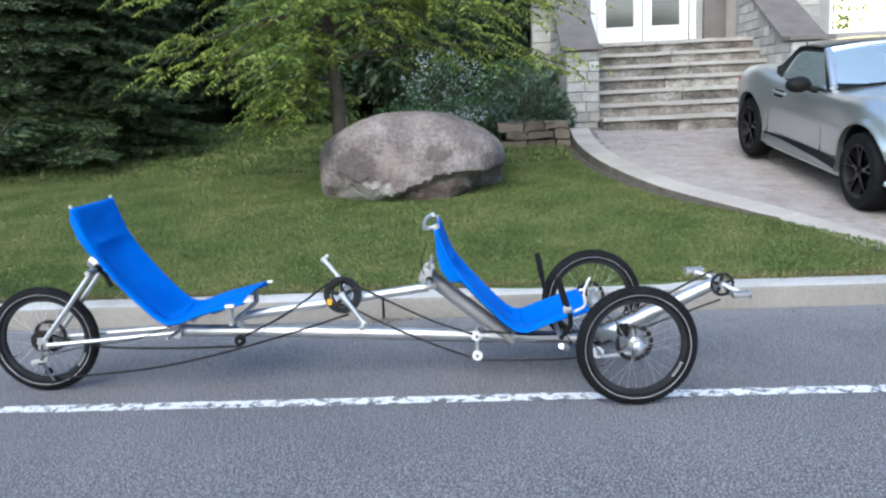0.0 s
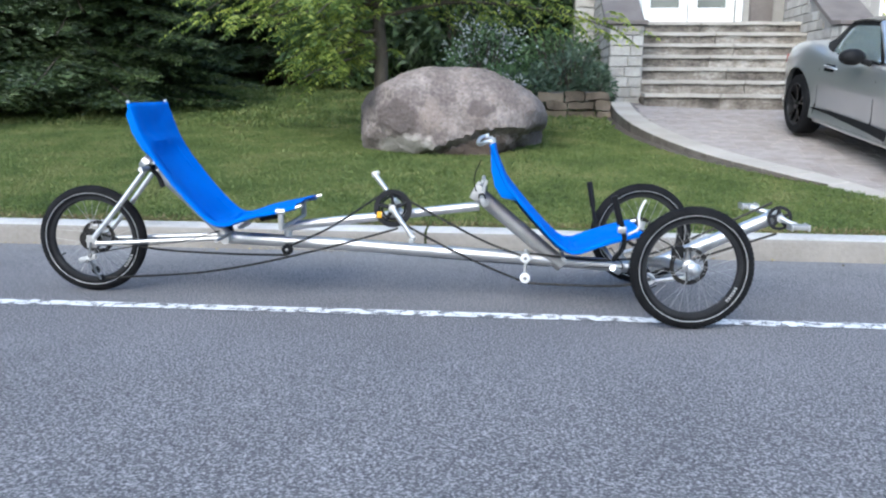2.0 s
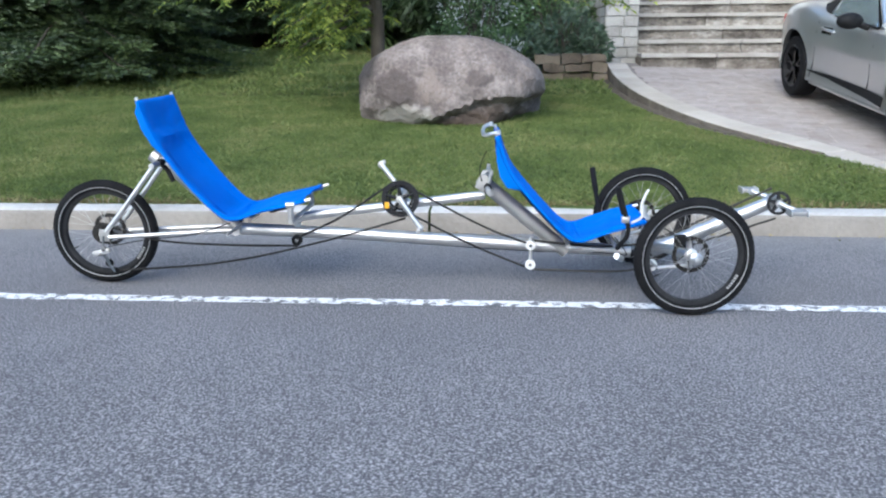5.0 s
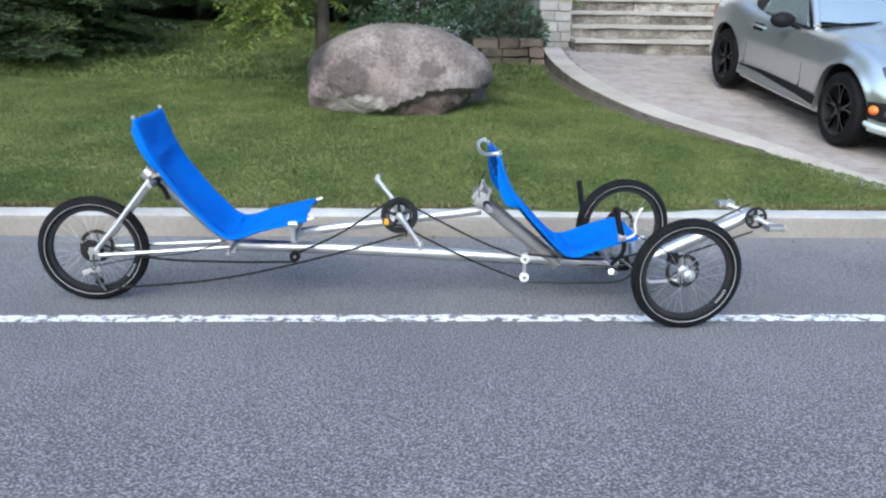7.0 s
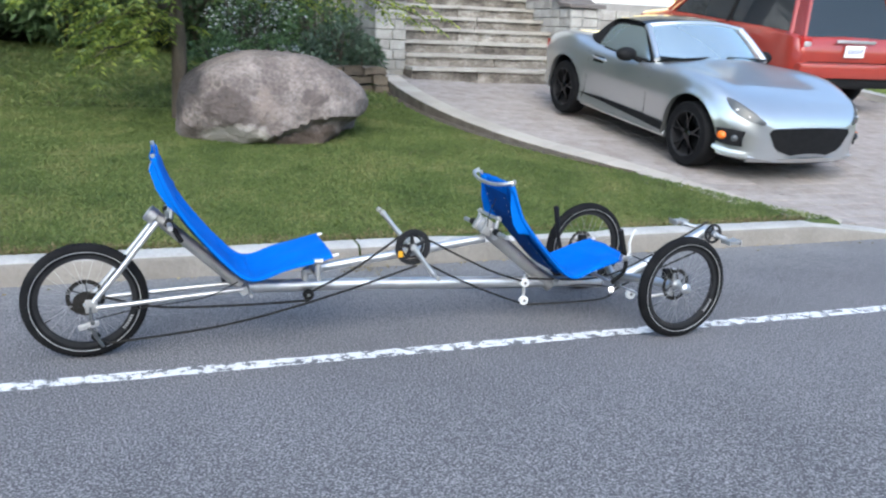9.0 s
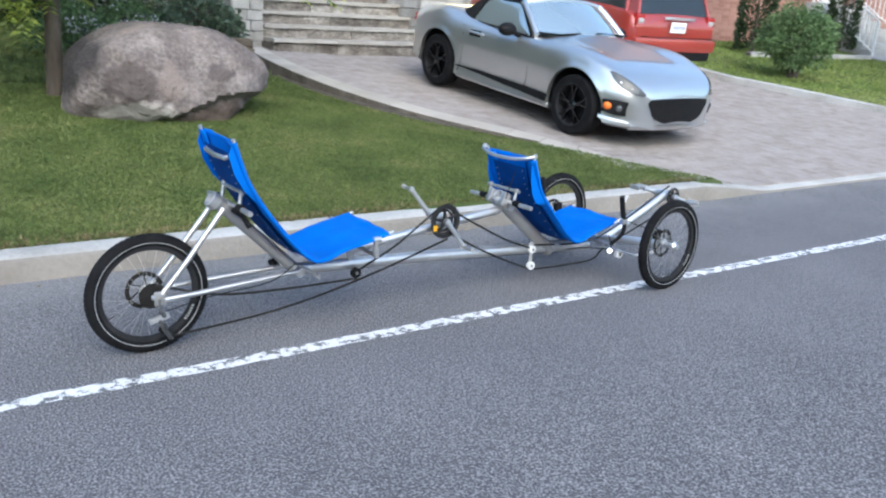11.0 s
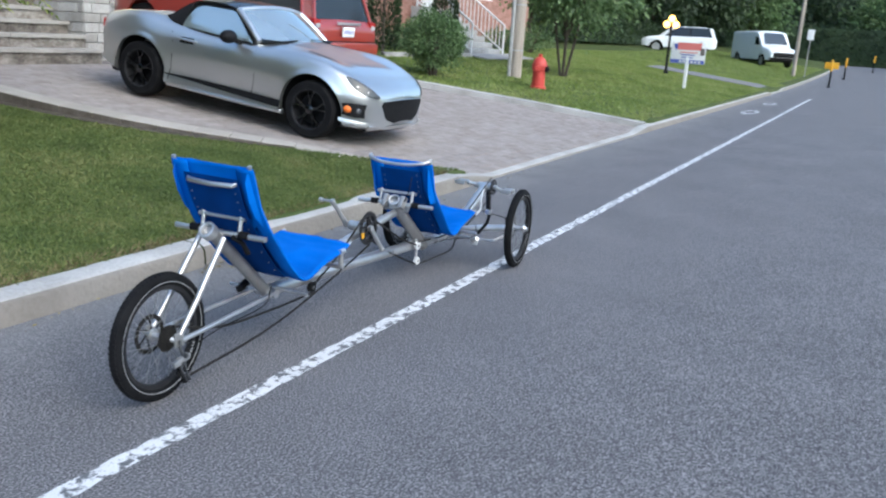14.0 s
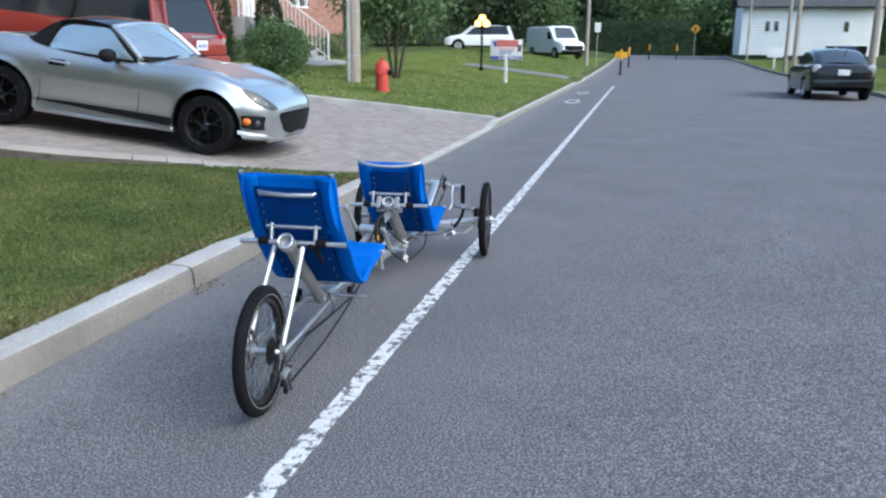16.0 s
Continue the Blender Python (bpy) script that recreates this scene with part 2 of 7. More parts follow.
SIGNBLUE = surf("sign_blue", [(0.06, 0.09, 0.36), (0.08, 0.12, 0.42)], scale=3, fine=30, rough=0.4, bump=0)
BINBLUE = surf("blue_bin_plastic", [(0.02, 0.05, 0.16), (0.03, 0.07, 0.22)], scale=5, fine=40, rough=0.5, bump=0.05)
LAMPGLOW = glow("lamp_glow", (1.0, 0.50, 0.10), 3.5)
ROOMGLOW = glow("lit_room", (1.0, 0.82, 0.45), 1.1)


# ---- builders ----
OFF = {}


def thing(name, loc, label, category, group="", kind=""):
    ob = new(name)
    ob.location = loc
    OFF[ob] = Vector(loc)
    return tagged(ob, label, category, group, kind)


def finish(name, bm, mat, smooth=True):
    me = bpy.data.meshes.new(name)
    bm.normal_update()
    bm.to_mesh(me)
    bm.free()
    if smooth:
        me.shade_smooth()
        me.set_sharp_from_angle(angle=radians(38))
    for m in (mat if isinstance(mat, (list, tuple)) else [mat]):
        me.materials.append(m)
    return me


def part(name, bm, mat, parent, label="", smooth=True):
    """One mesh under a thing or a part; its places are given in the world."""
    off = OFF.get(parent, Vector())
    bmesh.ops.translate(bm, verts=bm.verts, vec=-off)
    ob = new(name, finish(name, bm, mat, smooth))
    ob.parent = parent
    OFF[ob] = off
    return tagged(ob, label)


def single(name, bm, mat, loc, label, category, group="", kind="", smooth=True):
    bmesh.ops.translate(bm, verts=bm.verts, vec=-Vector(loc))
    ob = new(name, finish(name, bm, mat, smooth))
    ob.location = loc
    OFF[ob] = Vector(loc)
    return tagged(ob, label, category, group, kind)


def tube(pts, r, seg=10, bm=None, caps=True):
    """A round tube along a line of points; r is one radius or one for each point."""
    bm = bm or bmesh.new()
    P = [Vector(p) for p in pts]
    R = r if isinstance(r, (list, tuple)) else [r] * len(P)
    rings, side = [], None
    for i, p in enumerate(P):
        d = (P[min(i + 1, len(P) - 1)] - P[max(i - 1, 0)]).normalized()
        if side is None:
            side = d.orthogonal().normalized()
        side = (side - d * side.dot(d)).normalized()
        up = d.cross(side)
        rings.append([bm.verts.new(p + (side * math.cos(a) + up * math.sin(a)) * R[i]) for a in [2 * math.pi * k / seg for k in range(seg)]])
    for a, b in zip(rings, rings[1:]):
        for k in range(seg):
            bm.faces.new((a[k], a[(k + 1) % seg], b[(k + 1) % seg], b[k]))
    if caps:
        bm.faces.new(rings[0][::-1]), bm.faces.new(rings[-1])
    return bm


def box(c, s, bm=None, bevel=0.0, m=None):
    bm2 = bmesh.new()
    bmesh.ops.create_cube(bm2, size=1)
    bmesh.ops.scale(bm2, verts=bm2.verts, vec=s)
    if bevel:
        bmesh.ops.bevel(bm2, geom=bm2.edges, offset=bevel, segments=2, affect="EDGES", profile=0.6)
    if m is not None:
        bmesh.ops.transform(bm2, matrix=m, verts=bm2.verts)
    bmesh.ops.translate(bm2, verts=bm2.verts, vec=c)
    return join(bm, bm2)


def join(bm, other):
    if bm is None:
        return other
    base = len(bm.verts)
    vs = [bm.verts.new(v.co) for v in other.verts]
    other.verts.index_update()
    for f in other.faces:
        nf = bm.faces.new([vs[v.index] for v in f.verts])
        nf.material_index = f.material_index
    other.free()
    return bm


def lathe(profile, c, axis=(0, 0, 1), seg=24, bm=None, closed=False):
    """Profile of (radius, height) turned about an axis through c."""
    bm = bm or bmesh.new()
    q = Vector((0, 0, 1)).rotation_difference(Vector(axis).normalized())
    c = Vector(c)
    rings = []
    for r, h in profile:
        rings.append([bm.verts.new(c + q @ Vector((r * math.cos(a), r * math.sin(a), h))) for a in [2 * math.pi * k / seg for k in range(seg)]])
    pairs = list(zip(rings, rings[1:]))
    if closed:
        pairs.append((rings[-1], rings[0]))
    for a, b in pairs:
        for k in range(seg):
            bm.faces.new((a[k], a[(k + 1) % seg], b[(k + 1) % seg], b[k]))
    if not closed:
        if profile[0][0] > 1e-4:
            bm.faces.new(rings[0][::-1])
        if profile[-1][0] > 1e-4:
            bm.faces.new(rings[-1])
    return bm


def sheet(rows, bm=None, thick=0.0):
    """A grid surface from rows of points."""
    bm = bm or bmesh.new()
    vs = [[bm.verts.new(p) for p in row] for row in rows]
    for a, b in zip(vs, vs[1:]):
        for k in range(len(a) - 1):
            bm.faces.new((a[k], a[k + 1], b[k + 1], b[k]))
    bmesh.ops.recalc_face_normals(bm, faces=bm.faces)
    if thick:
        bmesh.ops.solidify(bm, geom=bm.faces, thickness=thick)
    return bm


def smooth_line(pts, n):
    """n points on a smooth curve through pts."""
    P = [Vector(p) for p in pts]
    P = [P[0] * 2 - P[1]] + P + [P[-1] * 2 - P[-2]]
    out, segs = [], len(P) - 3
    for i in range(n):
        u = i / (n - 1) * segs
        k = min(int(u), segs - 1)
        t = u - k
        a, b, c, d = P[k:k + 4]
        out.append(0.5 * ((2 * b) + (c - a) * t + (2 * a - 5 * b + 4 * c - d) * t * t + (3 * b - a - 3 * c + d) * t ** 3))
    return out


def raw(name, verts, faces, mat, smooth=False):
    me = bpy.data.meshes.new(name)
    me.from_pydata(verts, [], faces)
    me.update()
    if smooth:
        me.shade_smooth()
    me.materials.append(mat)
    return me


def lerp(table, x):
    """Value at x of a table of (x, value)."""
    if x <= table[0][0]:
        return table[0][1]
    for (x0, v0), (x1, v1) in zip(table, table[1:]):
        if x <= x1:
            return v0 + (v1 - v0) * (x - x0) / (x1 - x0)
    return table[-1][1]


# ---- ground ----
def road_z(x):
    return 0.0 if x < 34 else 0.62 * min(1, (x - 34) / 46) ** 1.5


def lawn_z(x, y):
    s = lerp([(0.5, 0.092), (2.5, 0.113)], x)
    rise = s * (min(y, 11) - 1.45) + 0.02 * max(0, y - 11)
    if y < -8:
        return 0.10 + road_z(x) + 0.012 * (-8 - y)
    return 0.12 + rise + road_z(x)


def drive_z(y):
    return 0.03 + 0.117 * (y - 1.45)


def drive_rise(x, y):
    """The driveway lifts towards its curved border."""
    k = min(1.0, max(0.0, (y - 1.9) / 1.4))
    return 0.06 * k * k * (3 - 2 * k) * max(0.0, 1 - max(0.0, x - edge_x(y)) / 1.5)


KERB_Y, KERB_TOP = 1.43, 0.13
# the driveway's edge towards the lawn, from the road up to the steps
EDGE = [(2.62, 1.56), (2.2, 2.05), (1.72, 2.78), (1.30, 3.46), (0.98, 4.05), (0.74, 4.75), (0.58, 5.45), (0.50, 6.1), (0.47, 6.8), (0.49, 7.6)]
FAR_EDGE = [(9.88, 1.56), (9.62, 2.46), (9.36, 3.36), (9.0, 4.26), (8.65, 5.2), (8.3, 5.94), (8.2, 8.0), (8.2, 10.5)]
edge_fine = [(v.x, v.y) for v in smooth_line([(x, y, 0) for x, y in EDGE], 90)]


def edge_x(y):
    return lerp([(b, a) for a, b in edge_fine], y)


def far_x(y):
    return lerp([(b, a) for a, b in FAR_EDGE], y)


def on_drive(x, y):
    return 1.5 < y < 10.5 and edge_x(y) - 0.02 < x < far_x(y) + 0.15


xs = [-900, -300, -100, -50, -25] + [v * 0.35 - 16 for v in range(0, 80)] + [12 + v * 1.2 for v in range(1, 60)] + [90, 110, 150, 300, 900]
ys = [-900, -300, -100, -50, -30, -20, -14, -10.5, -9, -8.45, -8.4, 1.49, 1.52] + [1.6 + v * 0.2 for v in range(48)] + [11.5, 13, 16, 20, 30, 50, 100, 300, 900]
gv, gf = [], []
for y in ys:
    for x in xs:
        z = lawn_z(x, y) + 0.012 * noise.noise((x * 0.9, y * 0.9, 0))
        if -8.42 < y < 1.5 or (82 < x < 92):
            z = road_z(x) - 0.25
        elif on_drive(x, y):
            z = min(z, drive_z(y)) - 0.22
        gv.append((x, y, z))
for j in range(len(ys) - 1):
    for i in range(len(xs) - 1):
        a = j * len(xs) + i
        gf.append((a, a + 1, a + 1 + len(xs), a + len(xs)))
ground = new("ground", raw("ground", gv, gf, SOIL, True))
tagged(ground, "gently rising ground under lawns and gardens", "ground", kind="structure")

rx = [-900, -200, -60, -30] + [v * 2.0 - 20 for v in range(0, 28)] + [36 + 2 * v for v in range(0, 29)]
rv, rf = [], []
for x in rx:
    for y in (-8.4, -4, 0, KERB_Y + 0.02):
        rv.append((x, y, road_z(x) - 0.002 * abs(y)))
for i in range(len(rx) - 1):
    for j in range(3):
        a = i * 4 + j
        rf.append((a, a + 4, a + 5, a + 1))
b = len(rv)
rv += [(82, -900, 0.60), (92.5, -900, 0.60), (92.5, 900, 0.60), (82, 900, 0.60)]
rf.append((b, b + 1, b + 2, b + 3))
road = new("road", raw("road", rv, rf, ASPHALT, True))
tagged(road, "grey coarse asphalt street with a painted lane edge", "road", kind="structure")


def strip(name, x0, x1, y, w, mat, z=0.004, step=0.25, jag=0.006):
    n = max(2, int((x1 - x0) / step))
    v, f = [], []
    for i in range(n + 1):
        x = x0 + (x1 - x0) * i / n
        for s in (-1, 1):
            v.append((x, y + s * (w / 2 + jag * noise.noise((x * 9, s * 5, 1))), road_z(x) + z - 0.002 * abs(y)))
    for i in range(n):
        f.append((2 * i, 2 * i + 2, 2 * i + 3, 2 * i + 1))
    return new(name, raw(name, v, f, mat))


line = strip("lane_line", -40, 26.8, 0.0, 0.084, LINE, step=0.03, jag=0.012)
tagged(line, "chipped white painted lane edge line", "road marking", kind="structure")
for k, (mx, my, rxx, ry, seg) in enumerate([(17.2, 0.72, 0.9, 0.2, 20), (21.6, 0.76, 0.7, 0.19, 20)]):
    bm = bmesh.new()
    ring = [[bm.verts.new((mx + s * rxx * math.cos(a), my + s * ry * math.sin(a), 0.004)) for a in [2 * math.pi * i / seg for i in range(seg)]] for s in (0.55, 1)]
    for i in range(seg):
        bm.faces.new((ring[0][i], ring[1][i], ring[1][(i + 1) % seg], ring[0][(i + 1) % seg]))
    single("road_symbol", bm, MARK, (mx, my, 0), "faded white painted cycle lane symbol on asphalt", "road marking", "cycle lane symbols")


def kerb_top(x):
    """Height of the kerb's top: it drops at the driveways."""
    t = lerp([(2.3, KERB_TOP), (3.1, 0.028), (8.9, 0.028), (9.7, 0.098), (27.4, 0.098), (28.1, 0.03), (31.5, 0.03), (32.2, 0.098)], x)
    return t + 0.004 * noise.noise((x * 0.7, 0, 3))


def kerb(name, x0, x1, yf, back, side, top):
    n = max(2, int((x1 - x0) / 0.2))
    bm = bmesh.new()
    rows = []
    for i in range(n + 1):
        x = x0 + (x1 - x0) * i / n
        z, g = top(x) + road_z(x), road_z(x)
        j = 0.006 * noise.noise((x * 2.3, yf, 2))
        sec = [(yf - 0.03 * side, g - 0.1), (yf - 0.012 * side + j, z - 0.035), (yf + 0.003 * side + j, z - 0.012), (yf + 0.022 * side + j, z), (yf + (back - 0.012) * side, z + 0.004), (yf + back * side, z - 0.012), (yf + back * side, g - 0.1)]
        rows.append([(x, y, zz) for y, zz in sec])
    sheet(rows, bm)
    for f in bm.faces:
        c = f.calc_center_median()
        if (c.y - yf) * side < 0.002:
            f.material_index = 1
    return bm


pieces = [(-61, -40.0), (-39.99, -21.2), (-21.19, -12.4), (-12.39, -6.8), (-6.79, -1.265), (-1.25, 4.3), (4.31, 9.4), (9.41, 15), (15.01, 21), (21.01, 27), (27.01, 33), (33.01, 40), (40.01, 80)]
for a, b2 in pieces:
    ob = single("kerb", kerb("kerb", a, b2, KERB_Y, 0.165, 1, kerb_top), [CONCRETE, KERBFACE], (a, KERB_Y, 0), "worn concrete kerb with a darker brownish face", "kerb", "kerbs", "structure")
for a, b2 in [(-60, 20.0), (20.01, 80)]:
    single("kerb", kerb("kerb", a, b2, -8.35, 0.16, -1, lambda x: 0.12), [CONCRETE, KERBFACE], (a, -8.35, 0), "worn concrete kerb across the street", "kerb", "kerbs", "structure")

# driveway bed; its paving stones come last
bm = bmesh.new()
rows = []
for i in range(45):
    y = 1.53 + (10.4 - 1.53) * i / 44
    a, c = edge_x(y), far_x(y)
    rows.append([(a + (c - a) * k / 10, y, drive_z(y) + drive_rise(a + (c - a) * k / 10, y) - 0.014) for k in range(11)])
sheet(rows, bm)
driveway = single("driveway", bm, PAVER_BED, (5, 2, 0.1), "pinkish grey concrete paver driveway sloping to the street", "driveway", kind="structure")


# ---- the tandem recumbent tricycle ----
def axis_y(x):
    """The frame's middle plane."""
    return 0.27 + 0.0265 * (x + 2.735)


def C(x, z, dy=0.0):
    return (x, axis_y(x) + dy, z)


NAVY = surf("navy_net", [(0.0, 0.03, 0.145), (0.002, 0.05, 0.235)], scale=8, fine=400, rough=0.85, bump=0.3, spec=0.1)
trike = thing("recumbent_tricycle", (-1.3, 0.31, 0.0), "long tandem recumbent tricycle with bare aluminium frame and blue seats", "tricycle")


def wheel(name, x, y, turn, rear):
    """A 20 inch wheel standing on the road; turn: its heading in degrees."""
    R = 0.255
    ax = Vector((-math.sin(radians(turn)), math.cos(radians(turn)), 0))
    c = Vector((x, y, R))
    fw = Vector((ax.y, -ax.x, 0))
    up = Vector((0, 0, 1))

    def at(r, a, h=0.0):
        return c + fw * (r * math.cos(a)) + up * (r * math.sin(a)) + ax * h
    prof = [(0.206, -0.016), (0.216, -0.0215), (0.230, -0.0235), (0.243, -0.020), (0.2515, -0.011), (0.255, 0.0), (0.2515, 0.011), (0.243, 0.020), (0.230, 0.0235), (0.216, 0.0215), (0.206, 0.016)]
    bm = bmesh.new()
    lathe(prof, c, ax, 64, bm, closed=True)
    tyre = part(name, bm, TYRE, trike, "knobbly black bicycle tyre with thin reflective side stripe")
    # tread blocks
    bm = bmesh.new()
    for k in range(72):
        for s in (-1, 1):
            a = 2 * math.pi * (k + 0.5 * (s > 0)) / 72
            q = [at(0.2505, a - 0.028, s * 0.003), at(0.2505, a + 0.028, s * 0.003), at(0.2475, a + 0.028, s * 0.0155), at(0.2475, a - 0.028, s * 0.0155)]
            o = [at(0.2560, a - 0.024, s * 0.004), at(0.2560, a + 0.024, s * 0.004), at(0.2515, a + 0.024, s * 0.0155), at(0.2515, a - 0.024, s * 0.0155)]
            vq, vo = [bm.verts.new(p) for p in q], [bm.verts.new(p) for p in o]
            bm.faces.new(vo)
            for i in range(4):
                bm.faces.new((vq[i], vq[(i + 1) % 4], vo[(i + 1) % 4], vo[i]))
    bmesh.ops.recalc_face_normals(bm, faces=bm.faces)
    part("tread", bm, TYRE, tyre, smooth=False)
    for s in (-1, 1):
        bm = bmesh.new()
        lathe([(0.2190, s * 0.0228), (0.2217, s * 0.0234), (0.2217, s * 0.0244), (0.2190, s * 0.0239)], c, ax, 64, bm, closed=True)
        part("reflective_stripe", bm, REFLECT, tyre, "thin pale reflective stripe")
    bm = bmesh.new()
    lathe([(0.209, -0.0135), (0.209, 0.0135), (0.190, 0.012), (0.1855, 0.006), (0.1855, -0.006), (0.190, -0.012)], c, ax, 64, bm, closed=True)
    part("rim", bm, RIMBLACK, tyre, "black alloy rim")
    for k in range(6):
        a = -0.75 + k * 0.062
        bm = bmesh.new()
        q = [at(0.192, a, -0.0142), at(0.192, a + 0.035, -0.0142), at(0.204, a + 0.042, -0.0152), at(0.204, a + 0.012, -0.0152)]
        bm.faces.new([bm.verts.new(p) for p in q])
        part("rim_mark", bm, REFLECT, tyre, smooth=False)
    bm = bmesh.new()
    hub_w, fl = (0.055, 0.026) if rear else (0.04, 0.030)
    n = 28
    for k in range(n):
        s = 1 if k % 2 else -1
        a = 2 * math.pi * k / n
        tilt = 0.75 if (k // 2) % 2 else -0.75
        part("spoke", tube([at(fl, a + tilt, s * hub_w * 0.62), at(0.187, a, s * 0.002)], 0.0010, 4), ALU_DULL, tyre)
    bm = bmesh.new()
    if rear:
        lathe([(0.006, -0.075), (0.010, -0.07), (0.012, -0.05), (0.026, -0.034), (0.026, -0.030), (0.013, -0.026), (0.013, 0.026), (0.027, 0.030), (0.027, 0.034), (0.012, 0.045), (0.009, 0.07), (0.006, 0.075)], c, ax, 20, bm)
    else:
        lathe([(0.006, -0.06), (0.013, -0.058), (0.014, -0.05), (0.016, -0.046), (0.027, -0.036), (0.027, -0.032), (0.014, -0.026), (0.014, 0.03), (0.027, 0.034), (0.027, 0.038), (0.014, 0.05), (0.010, 0.07)], c, ax, 24, bm)
    part("hub", bm, ALU, tyre, "polished aluminium hub")
    if rear:
        for r, h in [(0.052, -0.038), (0.046, -0.042), (0.040, -0.046), (0.034, -0.050), (0.029, -0.054), (0.025, -0.058)]:
            bm = bmesh.new()
            pr = []
            for k in range(48):
                rr = r + (0.003 if k % 2 else -0.001)
                pr.append((rr, 2 * math.pi * k / 48))
            top = [bm.verts.new(at(q, a, h - 0.001)) for q, a in pr]
            bot = [bm.verts.new(at(q, a, h + 0.001)) for q, a in pr]
            bm.faces.new(top), bm.faces.new(bot[::-1])
            for k in range(48):
                bm.faces.new((top[k], bot[k], bot[(k + 1) % 48], top[(k + 1) % 48]))
            part("sprocket", bm, CHAIN, tyre, "dark steel sprocket", smooth=False)
    disc_h = 0.05 if rear else 0.045
    bm = bmesh.new()
    lathe([(0.080, disc_h - 0.001), (0.080, disc_h + 0.001), (0.062, disc_h + 0.001), (0.062, disc_h - 0.001)], c, ax, 48, bm, closed=True)
    part("brake_disc", bm, CHAIN, tyre, "drilled steel brake disc")
    for k in range(6):
        a = 2 * math.pi * k / 6
        part("disc_arm", tube([at(0.02, a, disc_h), at(0.066, a + 0.5, disc_h)], 0.003, 4), CHAIN, tyre)
    bm = tube([at(0.197, 3.6), at(0.160, 3.62)], 0.003, 6)
    part("valve", bm, BLACK, tyre)
    return tyre


NEAR, FARW, REARW = (0.0, -0.105), (-0.085, 0.735), (-2.735, 0.27)
wheel("front_wheel", *NEAR, 5.0, False)
wheel("front_wheel", *FARW, 5.0, False)
wheel("rear_wheel", *REARW, 4.5, True)


def put(name, pts, r, mat=ALU, parent=None, label="", seg=12):
    return part(name, tube(pts, r, seg), mat, parent or trike, label)


main = put("main_tube", [C(-2.09, 0.272), C(-1.4, 0.240), C(-0.66, 0.196), C(-0.20, 0.165)], 0.029, ALU, label="long bare aluminium main tube", seg=18)
put("upper_tube", [C(-1.79, 0.325), C(-1.72, 0.338), C(-0.89, 0.438)], 0.0215, ALU, label="slanting aluminium upper tube", seg=16)
put("rear_seat_post", [C(-2.07, 0.265), C(-2.445, 0.625)], 0.027, ALU_DULL, label="dull grey aluminium seat tube", seg=16)
put("front_seat_post", [C(-0.50, 0.165), C(-0.89, 0.492)], 0.035, ALU_DULL, label="dull grey aluminium seat tube", seg=16)
put("strut", [C(-1.79, 0.255), C(-1.79, 0.335)], 0.018, ALU)
for s in (-1, 1):
    put("chainstay", [C(-2.69, 0.243, s * 0.072), C(-2.55, 0.25, s * 0.072), C(-2.08, 0.276, s * 0.055)], 0.0105, ALU)
    put("seatstay", [C(-2.70, 0.268, s * 0.072), C(-2.60, 0.385, s * 0.070), C(-2.43, 0.600, s * 0.062)], 0.0115, ALU)
    bm = box(C(-2.708, 0.252, s * 0.075), (0.05, 0.008, 0.06), bevel=0.003)
    part("dropout", bm, ALU_DULL, trike)
# footrest pegs under the rear seat
for x, y0, y1, z in [(-2.06, -0.22, -0.02, 0.292), (-2.12, 0.02, 0.17, 0.285)]:
    put("peg", [C(x, z, y0), C(x, z, y1)], 0.0075, ALU)
put("bolt_boss", [C(-2.075, 0.268, -0.06), C(-2.075, 0.268, 0.06)], 0.021, ALU)


